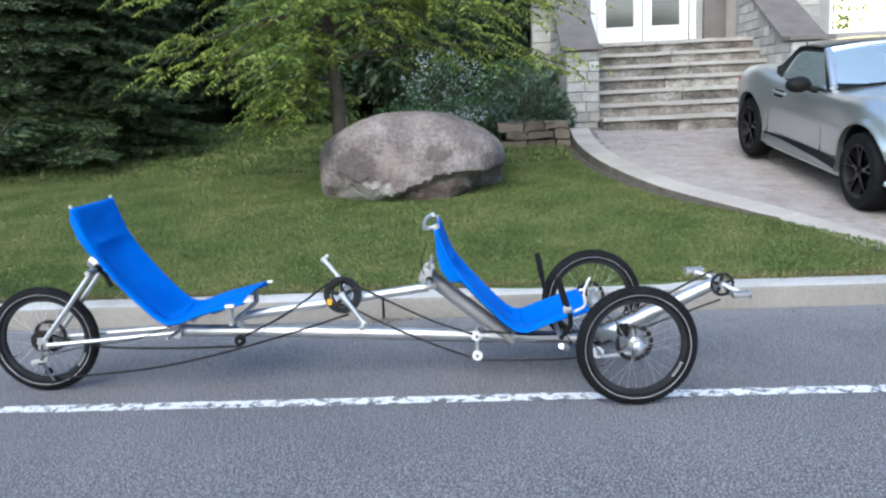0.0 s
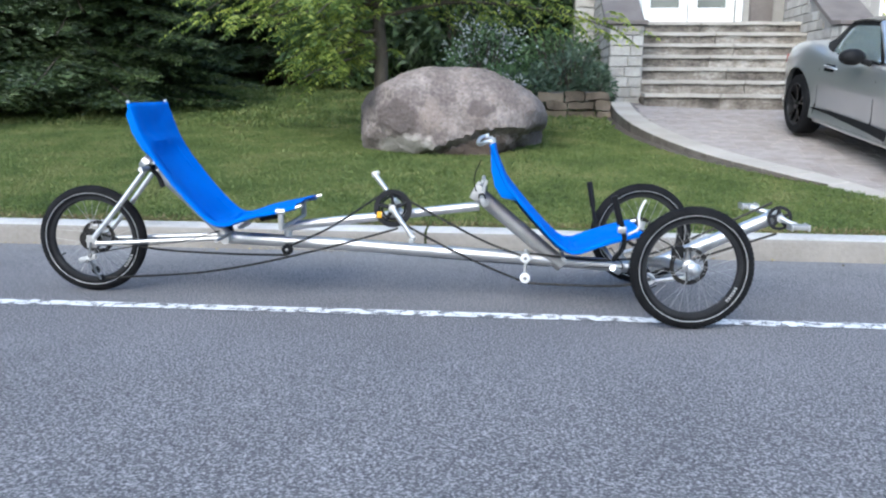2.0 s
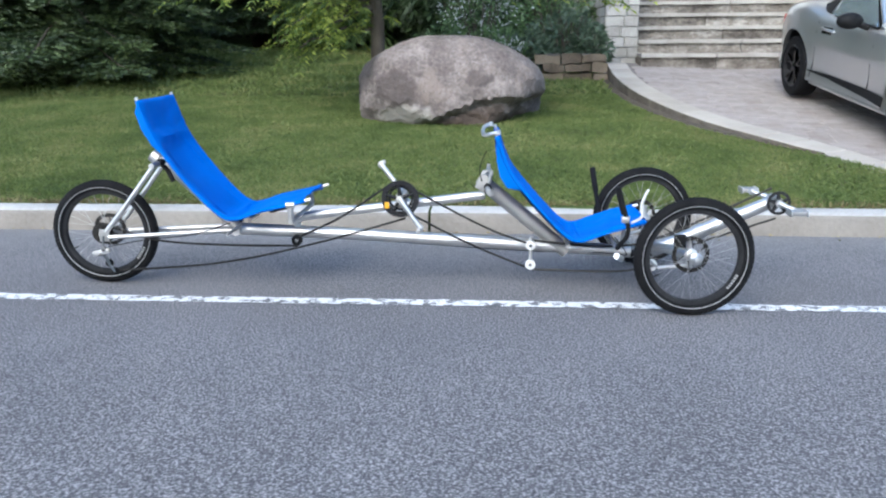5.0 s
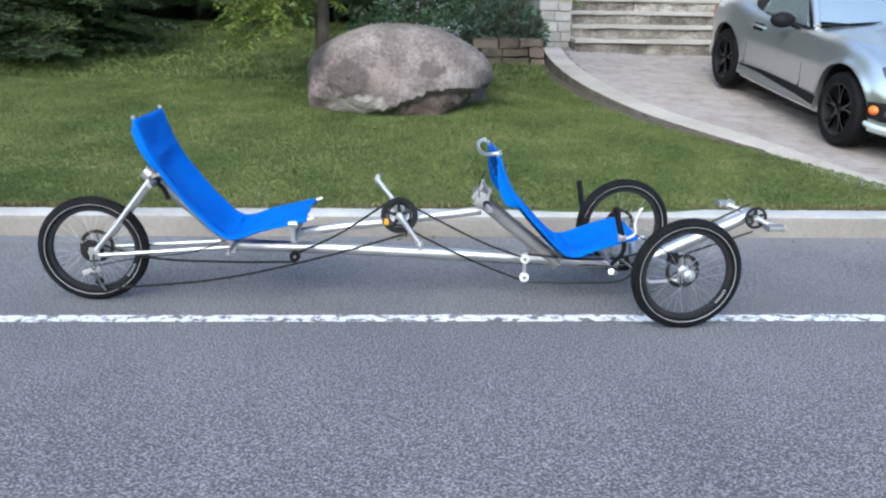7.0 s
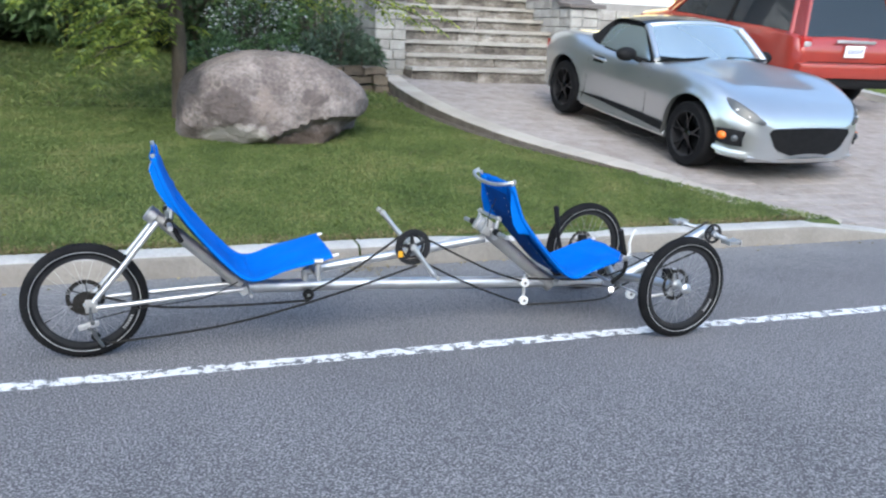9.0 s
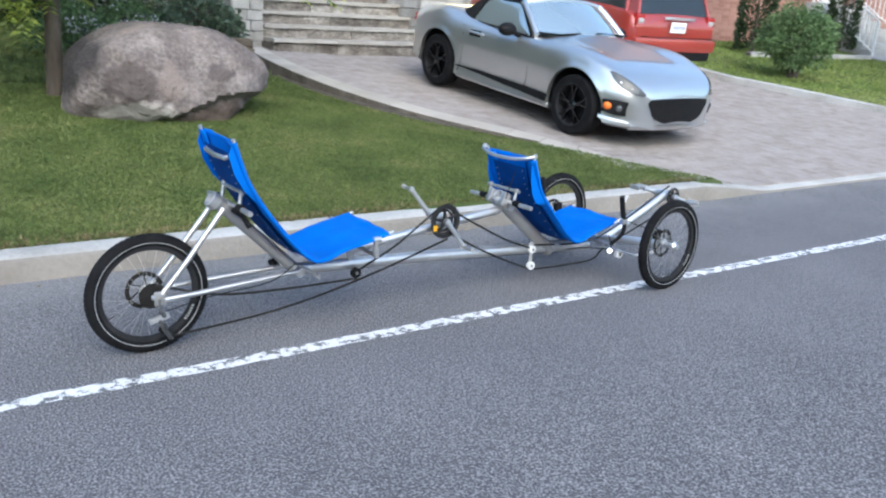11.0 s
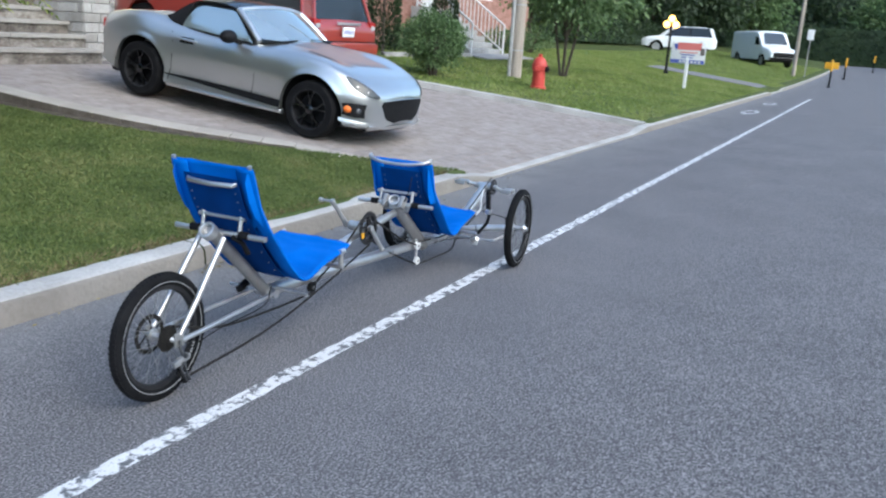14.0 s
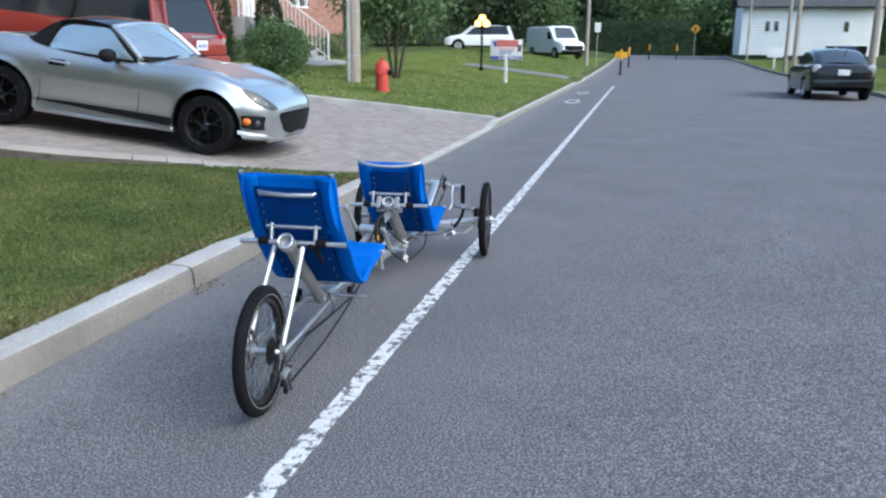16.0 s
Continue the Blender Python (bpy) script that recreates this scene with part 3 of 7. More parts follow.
def seat(name, prof, half, label, skew=0.0):
    """A canvas sling laced round two bent side rails."""
    line = smooth_line([(x, 0, z) for x, z in prof], 44)
    base = Vector((prof[0][0], 0, prof[0][1]))
    fabric_rows = []
    for i, p in enumerate(line):
        d = (line[min(i + 1, 43)] - line[max(i - 1, 0)]).normalized()
        nrm = Vector((-d.z, 0, d.x))
        u = i / 43
        wv = half + 0.003 + 0.002 * math.sin(u * 23)
        row = []
        fold = 0.013 * math.exp(-((u - 0.20) / 0.022) ** 2) - 0.010 * math.exp(-((u - 0.26) / 0.03) ** 2) + 0.004 * math.sin(u * 31 + 1) + 0.008 * math.exp(-((u - 0.60) / 0.018) ** 2) - 0.006 * math.exp(-((u - 0.645) / 0.02) ** 2)
        flap = 0.075
        ts = [(-wv + flap, -0.007), (-wv + 0.03, -0.010), (-wv + 0.004, -0.0105), (-wv - 0.0098, -0.005), (-wv - 0.0098, 0.005), (-wv + 0.004, 0.0105)]
        mids = [(-wv + 0.02 + (2 * wv - 0.04) * k / 12, 0) for k in range(13)]
        full = ts + [(a, 0.0105 - 0.024 * (1 - (a / wv) ** 2) * math.sin(math.pi * min(1, max(0, u * 1.1))) + fold * (1 - (a / wv) ** 4)) for a, _ in mids] + [(-a, h) for a, h in ts[::-1]]
        for a, h in full:
            if abs(a) < wv - 0.01 and h > -0.005:
                h += 0.008 * noise.noise((a * 9 + prof[0][0], u * 16, 2)) + 0.006 * noise.noise((a * 20 + u * 11, u * 38, prof[0][0]))
            q = p + nrm * h
            row.append(C(q.x - skew * a, q.z, a))
        fabric_rows.append(row)
    bm = sheet(fabric_rows)
    ob = part(name, bm, CANVAS, trike, label)
    sol = ob.modifiers.new("thickness", "SOLIDIFY")
    sol.thickness = 0.003
    rails = []
    for s in (-1, 1):
        pts = [C(p.x - skew * s * half, p.z, s * half) for p in line]
        ext = [Vector(pts[0]) + (Vector(pts[0]) - Vector(pts[2])).normalized() * 0.010] + pts[1:-1]
        e = (Vector(pts[-1]) - Vector(pts[-3])).normalized()
        ext += [Vector(pts[-1]) + e * 0.028]
        part("side_rail", tube(ext, 0.0072, 8), ALU, ob, "aluminium side rail")
        part("rail_cap", lathe([(0.0, -0.006), (0.0092, -0.004), (0.0092, 0.004), (0.0, 0.006)], ext[0], Vector(ext[0]) - Vector(ext[1]), 10), ALU, ob)
    # dark net panel between the flaps
    rows = []
    for i in range(2, 24):
        d = (line[i + 1] - line[i - 1]).normalized()
        nrm = Vector((-d.z, 0, d.x))
        q = line[i] - nrm * 0.0215
        rows.append([C(q.x - skew * a, q.z, a) for a in [(-1 + k / 4) * (half - 0.055) for k in range(9)]])
    part("back_net", sheet(rows), NAVY, ob, "dark navy net panel")
    # lacing across the back
    bm = bmesh.new()
    for i in range(3, 22, 2):
        p = line[i]
        a = C(p.x - 0.026 + skew * (half - .08), p.z - 0.008, -(half - 0.08))
        b = C(line[i + 1].x - 0.026 - skew * (half - .08), line[i + 1].z - 0.008, half - 0.08)
        for q in (a, b):
            lathe([(0.0, -0.002), (0.0026, -0.0015), (0.0026, 0.0015), (0.0, 0.002)], q, (1, 0, 0.3), 8, bm)
    tagged(part("eyelet_row", bm, ALU_DULL, ob, "small steel eyelets"), "small steel eyelets", kind="stuff")
    return ob, line


REAR_PROF = [(-2.432, 0.897), (-2.400, 0.80), (-2.362, 0.712), (-2.292, 0.60), (-2.18, 0.462), (-2.09, 0.376), (-2.02, 0.362), (-1.91, 0.398), (-1.79, 0.424), (-1.70, 0.446)]
FRONT_PROF = [(-0.838, 0.735), (-0.798, 0.625), (-0.757, 0.545), (-0.64, 0.405), (-0.525, 0.288), (-0.455, 0.262), (-0.365, 0.292), (-0.26, 0.325), (-0.165, 0.348)]
rear_seat, rline = seat("rear_seat", REAR_PROF, 0.198, "bright blue canvas sling seat, laced at the back", 0.0)
front_seat, fline = seat("front_seat", FRONT_PROF, 0.187, "bright blue canvas sling seat, laced at the back", 0.03)


def gusset(seat_ob, out, rail, half, skew):
    """Loose canvas hanging behind a side rail."""
    for s in (-1, 1):
        rows = []
        for k in range(9):
            u = k / 8
            a, b = lerp2(rail, u), lerp2(out, u)
            row = []
            for v in (0, 0.35, 0.7, 1.0):
                x, z = a[0] + (b[0] - a[0]) * v, a[1] + (b[1] - a[1]) * v
                row.append(C(x - skew * s * half, z, s * (half + 0.005 - 0.014 * v)))
            rows.append(row)
        part("side_fold", sheet(rows, thick=0.003), CANVAS, seat_ob)


def lerp2(pts, u):
    k = min(len(pts) - 2, int(u * (len(pts) - 1)))
    f = u * (len(pts) - 1) - k
    return pts[k][0] + (pts[k + 1][0] - pts[k][0]) * f, pts[k][1] + (pts[k + 1][1] - pts[k][1]) * f


gusset(front_seat, [(-0.842, 0.700), (-0.838, 0.62), (-0.822, 0.55), (-0.790, 0.50), (-0.715, 0.485)], [(-0.826, 0.705), (-0.797, 0.625), (-0.770, 0.565), (-0.735, 0.515), (-0.700, 0.475)], 0.187, 0.03)
gusset(rear_seat, [(-2.436, 0.888), (-2.452, 0.845), (-2.428, 0.765), (-2.388, 0.695), (-2.318, 0.628)], [(-2.430, 0.890), (-2.415, 0.842), (-2.390, 0.775), (-2.355, 0.702), (-2.312, 0.632)], 0.198, 0.0)


def seat_frame(parent, x, z, xs2, grab, skew):
    """Cross bars and clamps behind a seat's back."""
    put("cross_bar", [C(x + skew * 0.235, z, -0.235), C(x - skew * 0.235, z - 0.006, 0.235)], 0.0115, ALU, parent, seg=10)
    for s in (-1, 1):
        put("bar_grip", [C(x - skew * s * 0.13, z, s * 0.105), C(x - skew * s * 0.17, z, s * 0.150)], 0.0165, BLACK, parent)
        put("upright", [C(x + 0.005 - skew * s * .1, z - 0.012, s * 0.098), C(x + 0.02 - skew * s * .1, z + 0.075, s * 0.098)], 0.009, ALU, parent)
    put("upper_bar", [C(x + 0.018 + skew * .12, z + 0.062, -0.122), C(x + 0.018 - skew * .12, z + 0.060, 0.122)], 0.0085, ALU, parent)
    bm = lathe([(0.030, -0.02), (0.036, -0.018), (0.036, 0.018), (0.030, 0.02), (0.026, 0.018), (0.026, -0.018)], C(x - 0.005 + xs2, z + 0.012), (-0.8, 0, 0.65), 20, closed=True)
    part("clamp_ring", bm, ALU, parent, "open round aluminium tube end")
    if grab:
        put("grab_bar", [C(-2.425, 0.83, -0.125), C(-2.44, 0.822, -0.115), C(-2.445, 0.818, 0), C(-2.44, 0.822, 0.115), C(-2.425, 0.83, 0.125)], 0.010, ALU, parent)


seat_frame(rear_seat, -2.385, 0.610, -0.062, True, 0.02)
seat_frame(front_seat, -0.885, 0.495, 0, False, 0.08)
# the front seat's bowed top bar and its two horns
bow = [C(-0.835 + 0.018, 0.752, -0.185), C(-0.860, 0.742, -0.165), C(-0.885, 0.728, -0.09), C(-0.897, 0.724, 0.0), C(-0.903, 0.728, 0.09), C(-0.895, 0.742, 0.165), C(-0.868, 0.752, 0.19)]
put("top_bow", smooth_line(bow, 24), 0.009, ALU, front_seat, "bowed aluminium bar")
for s, x in ((-1, -0.822), (1, -0.862)):
    put("horn", [C(x, 0.742, s * 0.185), C(x - 0.003, 0.762, s * 0.186)], 0.009, ALU, front_seat)
# brackets under the seats' front ends
for h in (-0.205, 0.205):
    put("seat_bracket", [C(-1.765, 0.425, h), C(-1.765, 0.352, h)], 0.013, ALU_DULL, rear_seat)
put("bracket_bar", [C(-1.765, 0.350, -0.22), C(-1.765, 0.350, 0.22)], 0.010, ALU_DULL, rear_seat)
put("bracket_head", [C(-1.784, 0.428, -0.209), C(-1.746, 0.428, -0.209)], 0.013, ALU, rear_seat)
put("spring", [C(-1.90, 0.375, -0.05), C(-1.86, 0.372, 0.05)], 0.017, BLACK, rear_seat)
put("seat_rest", [C(-2.0, 0.33, -0.07), C(-2.0, 0.33, 0.07)], 0.010, ALU, rear_seat)
put("seat_support", [C(-0.50, 0.215, -0.11), C(-0.50, 0.215, 0.11)], 0.010, ALU, front_seat)
put("seat_support", [C(-0.24, 0.19, 0.0), C(-0.22, 0.315, 0.0)], 0.012, ALU, front_seat)
put("seat_crossbar", [C(-0.20, 0.325, -0.18), C(-0.23, 0.325, 0.18)], 0.010, ALU, front_seat)
# handle strap and quick release near the rear seat's back
put("strap", [C(-2.40, 0.60, -0.08), C(-2.36, 0.57, -0.10), C(-2.335, 0.52, -0.11)], 0.011, BLACK)
put("pump", [C(-2.16, 0.285, 0.085), C(-2.09, 0.30, 0.10)], 0.018, BLACK)
for s in (-1, 1):
    bm = box(C(-0.895, 0.505, s * 0.055), (0.05, 0.028, 0.075), bevel=0.006, m=Matrix.Rotation(radians(30), 4, "Y"))
    part("pivot_block", bm, ALU_DULL, trike)
put("pivot_bolt", [C(-0.862, 0.462, -0.075), C(-0.862, 0.462, 0.075)], 0.018, ALU)


def ring_gear(name, c, r, teeth, parent, mat=RIMBLACK, inner=0.72, th=0.0035):
    bm = bmesh.new()
    c = Vector(c)
    n = teeth * 2
    o1, o2, i1, i2 = [], [], [], []
    for k in range(n):
        a = 2 * math.pi * k / n
        rr = r * (1.0 if k % 2 else 0.955)
        d = Vector((math.cos(a), 0.0265 * math.cos(a), math.sin(a)))
        for lst, rad, h in ((o1, rr, th), (o2, rr, -th), (i1, r * inner, th), (i2, r * inner, -th)):
            lst.append(bm.verts.new(c + d * rad + Vector((0, h, 0))))
    for k in range(n):
        j = (k + 1) % n
        bm.faces.new((o1[k], o1[j], o2[j], o2[k]))
        bm.faces.new((i1[j], i1[k], i2[k], i2[j]))
        bm.faces.new((o1[j], o1[k], i1[k], i1[j]))
        bm.faces.new((o2[k], o2[j], i2[j], i2[k]))
    return part(name, bm, mat, parent, smooth=False)


def crankset(x, z, near_tip, far_tip, radii, pedals):
    """A bottom bracket with chainrings, two crank arms and what hangs on them."""
    bb = put("bottom_bracket", [C(x, z, -0.048), C(x, z, 0.05)], 0.026, ALU, label="polished bottom bracket shell", seg=18)
    bm = bmesh.new()
    for k in range(5):
        a = 2 * math.pi * k / 5 + 0.4
        c = Vector(C(x, z, -0.060))
        tube([c, c + Vector((math.cos(a), 0, math.sin(a))) * radii[0] * 0.76], [0.012, 0.007], 6, bm)
    part("spider", bm, RIMBLACK, bb)
    for i, r in enumerate(radii):
        g = ring_gear("chainring", C(x, z, -0.064 + 0.009 * i), r, int(r * 480), bb, RIMBLACK, 0.74 if i == 0 else 0.8)
        tagged(g, "black toothed chainring")
    for tip, s in ((near_tip, -1), (far_tip, 1)):
        a, b = Vector(C(x, z, s * 0.078)), Vector(C(tip[0], tip[1], s * 0.098))
        bm = tube([a, a.lerp(b, 0.5), b], [0.015, 0.011, 0.0125], 10)
        lathe([(0.0, -0.012), (0.017, -0.010), (0.017, 0.010), (0.0, 0.012)], a, (0, 1, 0), 14, bm)
        lathe([(0.0, -0.010), (0.015, -0.008), (0.015, 0.008), (0.0, 0.010)], b, (0, 1, 0), 14, bm)
        arm = part("crank_arm", bm, ALU, trike, "polished crank arm")
        if pedals:
            p = b + Vector((0, s * 0.055, 0))
            bm = box(p, (0.070, 0.066, 0.020), bevel=0.005)
            part("pedal", bm, ALU_DULL, arm, "aluminium cage pedal")
            for k in (-1, 1):
                part("pedal_plate", box(p + Vector((k * 0.036, 0, 0)), (0.006, 0.078, 0.028), bevel=0.002), ALU, arm)
        else:
            bm = tube([b, b + Vector((0.0, s * 0.07, 0.0))], [0.008, 0.0065], 8)
            lathe([(0.0, 0.0), (0.012, 0.002), (0.012, 0.02), (0.0, 0.022)], b + Vector((0, s * 0.062, 0)), (0, s, 0), 10, bm)
            part("pedal_spindle", bm, ALU, arm)
    return bb


bb_r = crankset(-1.283, 0.43, (-1.186, 0.298), (-1.392, 0.568), [0.090, 0.076, 0.06], False)
bm = box(C(-1.345, 0.400, -0.069), (0.022, 0.003, 0.03), bevel=0.001)
part("guard_sticker", bm, YELLOW, bb_r, "small yellow sticker")
put("bracket_tube", [C(-1.283, 0.43), C(-1.25, 0.385)], 0.02, ALU)
bb_f = crankset(0.455, 0.412, (0.512, 0.386), (0.376, 0.436), [0.056], True)
boom = put("front_boom", [C(-0.10, 0.165), C(0.455, 0.412)], [0.033, 0.030], ALU, label="polished front boom tube", seg=18)
put("boom_clamp", [C(0.10, 0.254), C(0.14, 0.272)], 0.036, ALU)

# axle beam, king pins and steering
put("axle_beam", [(-0.085 + 0.02, 0.655, 0.245), (-0.10, 0.45, 0.225), C(-0.12, 0.19), (-0.06, 0.16, 0.225), (-0.005, -0.030, 0.245)], 0.022, ALU, label="bare aluminium cross axle", seg=14)
for (wx, wy), s in ((NEAR, 1), (FARW, -1)):
    y = wy + s * 0.075
    put("king_pin", [(wx, y, 0.19), (wx - 0.006, y, 0.315)], 0.013, ALU, label="machined king pin")
    put("king_pin_cap", [(wx - 0.006, y, 0.31), (wx - 0.007, y, 0.325)], 0.018, ALU)
    put("stub_axle", [(wx, y, 0.255), (wx, wy, 0.255)], 0.009, ALU)
    put("steering_arm", [(wx, y, 0.20), (wx - 0.12, y + s * 0.05, 0.172)], 0.008, ALU)
    part("brake_caliper", box((wx - 0.05, y - s * 0.02, 0.31), (0.05, 0.03, 0.055), bevel=0.008), BLACK, trike)
put("tie_rod", [(-0.12, 0.02, 0.172), (-0.205, 0.61, 0.172)], 0.006, ALU)
for s, top, mid, low in ((1, (-0.365, 0.585, 0.530), (-0.33, 0.585, 0.33), (-0.31, 0.56, 0.25)), (-1, (-0.315, -0.01, 0.535), (-0.262, 0.0, 0.345), (-0.30, 0.05, 0.250))):
    hb = put("steering_handle", smooth_line([top, mid, low], 12), 0.0105, BLACK, label="upright black steering handle")
    if s < 0:
        part("handle_grip", tube([top, Vector(top).lerp(Vector(mid), 0.62)], 0.0145, 10), BLACK, hb)
        part("brake_clamp", box(Vector(top).lerp(Vector(mid), 0.75), (0.035, 0.03, 0.03), bevel=0.006), ALU, hb)
    else:
        part("handle_grip", tube([top, Vector(top).lerp(Vector(mid), 0.6)], 0.0145, 10), BLACK, hb)
put("brake_lever", smooth_line([(-0.235, 0.10, 0.355), (-0.19, 0.09, 0.385), (-0.195, 0.09, 0.44), (-0.175, 0.09, 0.495), (-0.165, 0.09, 0.505)], 12), 0.006, NYLON, label="white brake lever")
put("handle_link", [(-0.30, 0.06, 0.25), (-0.31, 0.55, 0.24)], 0.009, ALU)
put("link_end", [(-0.30, 0.05, 0.215), (-0.27, 0.10, 0.19)], 0.014, ALU)


def chain(name, pts, n=40, r=0.0056):
    return put(name, smooth_line(pts, n) if len(pts) > 2 else pts, r, CHAIN, label="dark oily roller chain", seg=5)


def idler(x, z, r, mat, dy=-0.05, name="idler"):
    bm = lathe([(r * 0.3, -0.011), (r * 0.95, -0.010), (r, -0.007), (r * 0.86, 0), (r, 0.007), (r * 0.95, 0.010), (r * 0.3, 0.011)], C(x, z, dy), (0, 1, 0), 20)
    ob = part(name, bm, mat, trike)
    bm = lathe([(0.0, -0.016), (0.008, -0.014), (0.008, 0.014), (0.0, 0.016)], C(x, z, dy), (0, 1, 0), 10)
    part("idler_bolt", bm, STEEL, ob)
    return ob


tagged(idler(-0.672, 0.206, 0.023, NYLON), "white nylon chain roller")
tagged(idler(-0.672, 0.112, 0.024, NYLON), "white nylon chain roller")
tagged(idler(-0.13, 0.152, 0.026, NYLON, -0.20), "white nylon chain roller")
tagged(idler(-1.783, 0.226, 0.026, BLACK), "black chain idler")
put("roller_bracket", [C(-0.672, 0.112, -0.045), C(-0.668, 0.245, -0.04)], 0.009, ALU)
CR = -0.060
chain("drive_chain", [C(-1.345, 0.487, CR), C(-1.564, 0.342, CR), C(-1.765, 0.245, CR)], 12)
chain("drive_chain", [C(-1.78, 0.201, CR), C(-2.1, 0.203, CR), C(-2.45, 0.225, CR), C(-2.72, 0.305, CR)], 20)
chain("drive_chain", [C(-1.26, 0.336, CR), C(-1.568, 0.246, CR), C(-1.891, 0.165, CR), C(-2.11, 0.123, CR), C(-2.302, 0.099, CR), C(-2.67, 0.074, CR)], 30)
chain("timing_chain", [C(-1.23, 0.475, CR + 0.01), C(-1.041, 0.372, CR + 0.01), C(-0.859, 0.280, CR + 0.01), C(-0.68, 0.213, CR + 0.01)], 12)
chain("timing_chain", [C(-1.225, 0.350, CR + 0.01), C(-1.042, 0.252, CR + 0.01), C(-0.859, 0.167, CR + 0.01), C(-0.69, 0.098, CR + 0.01)], 12)
chain("timing_chain", [C(-0.66, 0.088, CR + 0.01), C(-0.416, 0.084, CR), C(-0.20, 0.090, CR), C(-0.10, 0.145, -0.05), C(0.15, 0.235, -0.05), C(0.45, 0.340, -0.055)], 30)
chain("timing_chain", [C(-0.655, 0.228, CR + 0.01), C(-0.3, 0.205, CR), C(-0.05, 0.255, -0.05), C(0.42, 0.480, -0.055)], 30)
# rear derailleur
bm = box(C(-2.722, 0.175, -0.095), (0.085, 0.022, 0.024), bevel=0.006, m=Matrix.Rotation(radians(-14), 4, "Y"))
der = part("derailleur", bm, ALU, trike, "silver rear derailleur")
for x, z, r in [(-2.70, 0.115, 0.019), (-2.675, 0.075, 0.018)]:
    part("jockey_wheel", lathe([(r * 0.3, -0.005), (r, -0.004), (r, 0.004), (r * 0.3, 0.005)], C(x, z, -0.07), (0, 1, 0), 14), BLACK, der)
part("cage", tube([C(-2.715, 0.16, -0.082), C(-2.70, 0.115, -0.08), C(-2.675, 0.072, -0.08)], [0.008, 0.006, 0.005], 6), STEEL, der)
for z, r in ((0.19, 0.010), (0.165, 0.008)):
    part("pivot", lathe([(0.0, -0.016), (r, -0.013), (r, 0.013), (0.0, 0.016)], C(-2.705 - (0.19 - z) * 0.6, z, -0.098), (0, 1, 0), 10), STEEL, der)
part("hanger", tube([C(-2.712, 0.25, -0.082), C(-2.715, 0.215, -0.088), C(-2.708, 0.185, -0.095)], [0.005, 0.006, 0.005], 8), STEEL, der)
part("cage", tube([C(-2.70, 0.15, -0.094), C(-2.688, 0.112, -0.092), C(-2.668, 0.075, -0.092)], [0.006, 0.004, 0.005], 6), STEEL, der, "dark outer cage plate")
# cables
cable = [C(-0.88, 0.66, -0.10), C(-0.91, 0.58, -0.10), C(-0.90, 0.50, -0.06)]
put("cable", smooth_line(cable, 10), 0.0025, BLACK)
put("cable", smooth_line([(-0.31, 0.06, 0.30), (-0.25, 0.10, 0.21), (-0.30, 0.28, 0.17), (-0.7, 0.33, 0.165), (-1.6, 0.31, 0.225)], 24), 0.0025, BLACK)
put("cable", smooth_line([(-0.19, 0.09, 0.38), (-0.12, 0.07, 0.35), (-0.07, 0.0, 0.33), (-0.05, -0.04, 0.31)], 14), 0.0028, BLACK)
put("cable", smooth_line([C(-2.10, 0.31, -0.05), C(-2.25, 0.27, -0.12), C(-2.5, 0.235, -0.09), C(-2.69, 0.20, -0.09)], 16), 0.0025, BLACK)


# ---- boulder on the lawn ----
bm = bmesh.new()
bmesh.ops.create_icosphere(bm, subdivisions=6, radius=1)
PLANES = [((0.03, 0, 1), 0.425), ((-1, 0, 0.04), 0.865), ((-0.7, -0.05, 0.72), 0.70), ((-0.35, 0, 0.94), 0.50), ((0.45, 0.0, 0.89), 0.515), ((0.75, 0, 0.60), 0.735), ((1, -0.05, -0.08), 0.90), ((0.65, -0.3, -0.70), 0.74), ((0.05, -1, 0.12), 0.68), ((-0.6, -0.8, 0.05), 0.84),
          ((0.05, -0.72, 0.69), 0.60), ((-0.35, -0.62, -0.7), 0.70), ((0.6, -0.8, 0.1), 0.84), ((0, 1, 0.2), 0.72), ((0, 0.7, 0.7), 0.60), ((0, 0, -1), 0.44), ((-0.6, 0.7, 0), 0.64), ((0.7, 0.7, 0), 0.86)]
PLANES = [(Vector(n).normalized(), d) for n, d in PLANES]
for v in bm.verts:
    d = v.co.normalized()
    s = sum((max(0.0, d.dot(n)) / dist) ** 17 for n, dist in PLANES)
    r = 1.012 * s ** (-1 / 17)
    r *= 1 + 0.022 * noise.noise(d * 1.9 + Vector((3, 1, 7))) + 0.012 * (1 - 3 * abs(noise.noise(d * 3.1 + Vector((5, 5, 1))))) + 0.016 * noise.noise(d * 7) + 0.015 * noise.noise(d * 15) + 0.010 * noise.noise(d * 34) + 0.006 * noise.noise(d * 61)
    p = d * r
    # broken ledge: the lower layers stand back under an overhang
    if p.y < 0.35 and p.x > -0.42:
        edge = -0.375 + 0.26 * min(1.0, max(0.0, (p.x + 0.30) / 0.75)) ** 0.75 + 0.035 * noise.noise((p.x * 5, 2.0, 7)) + 0.02 * noise.noise((p.x * 17, 1.0, 3))
        k = min(1.0, max(0.0, (edge - p.z) / 0.055)) * min(1.0, (p.x + 0.42) * 5) * min(1.0, (0.35 - p.y) * 3)
        layer = 0.5 + 0.5 * math.floor((edge - p.z) * 14) / 4
        dirn = Vector((p.x * 0.35, p.y, 0)).normalized()
        p -= dirn * k * (0.085 + 0.06 * layer + 0.03 * noise.noise((p.x * 6, p.z * 22, 1)))
    v.co = p + Vector((-1.33, 4.78, 0.755))
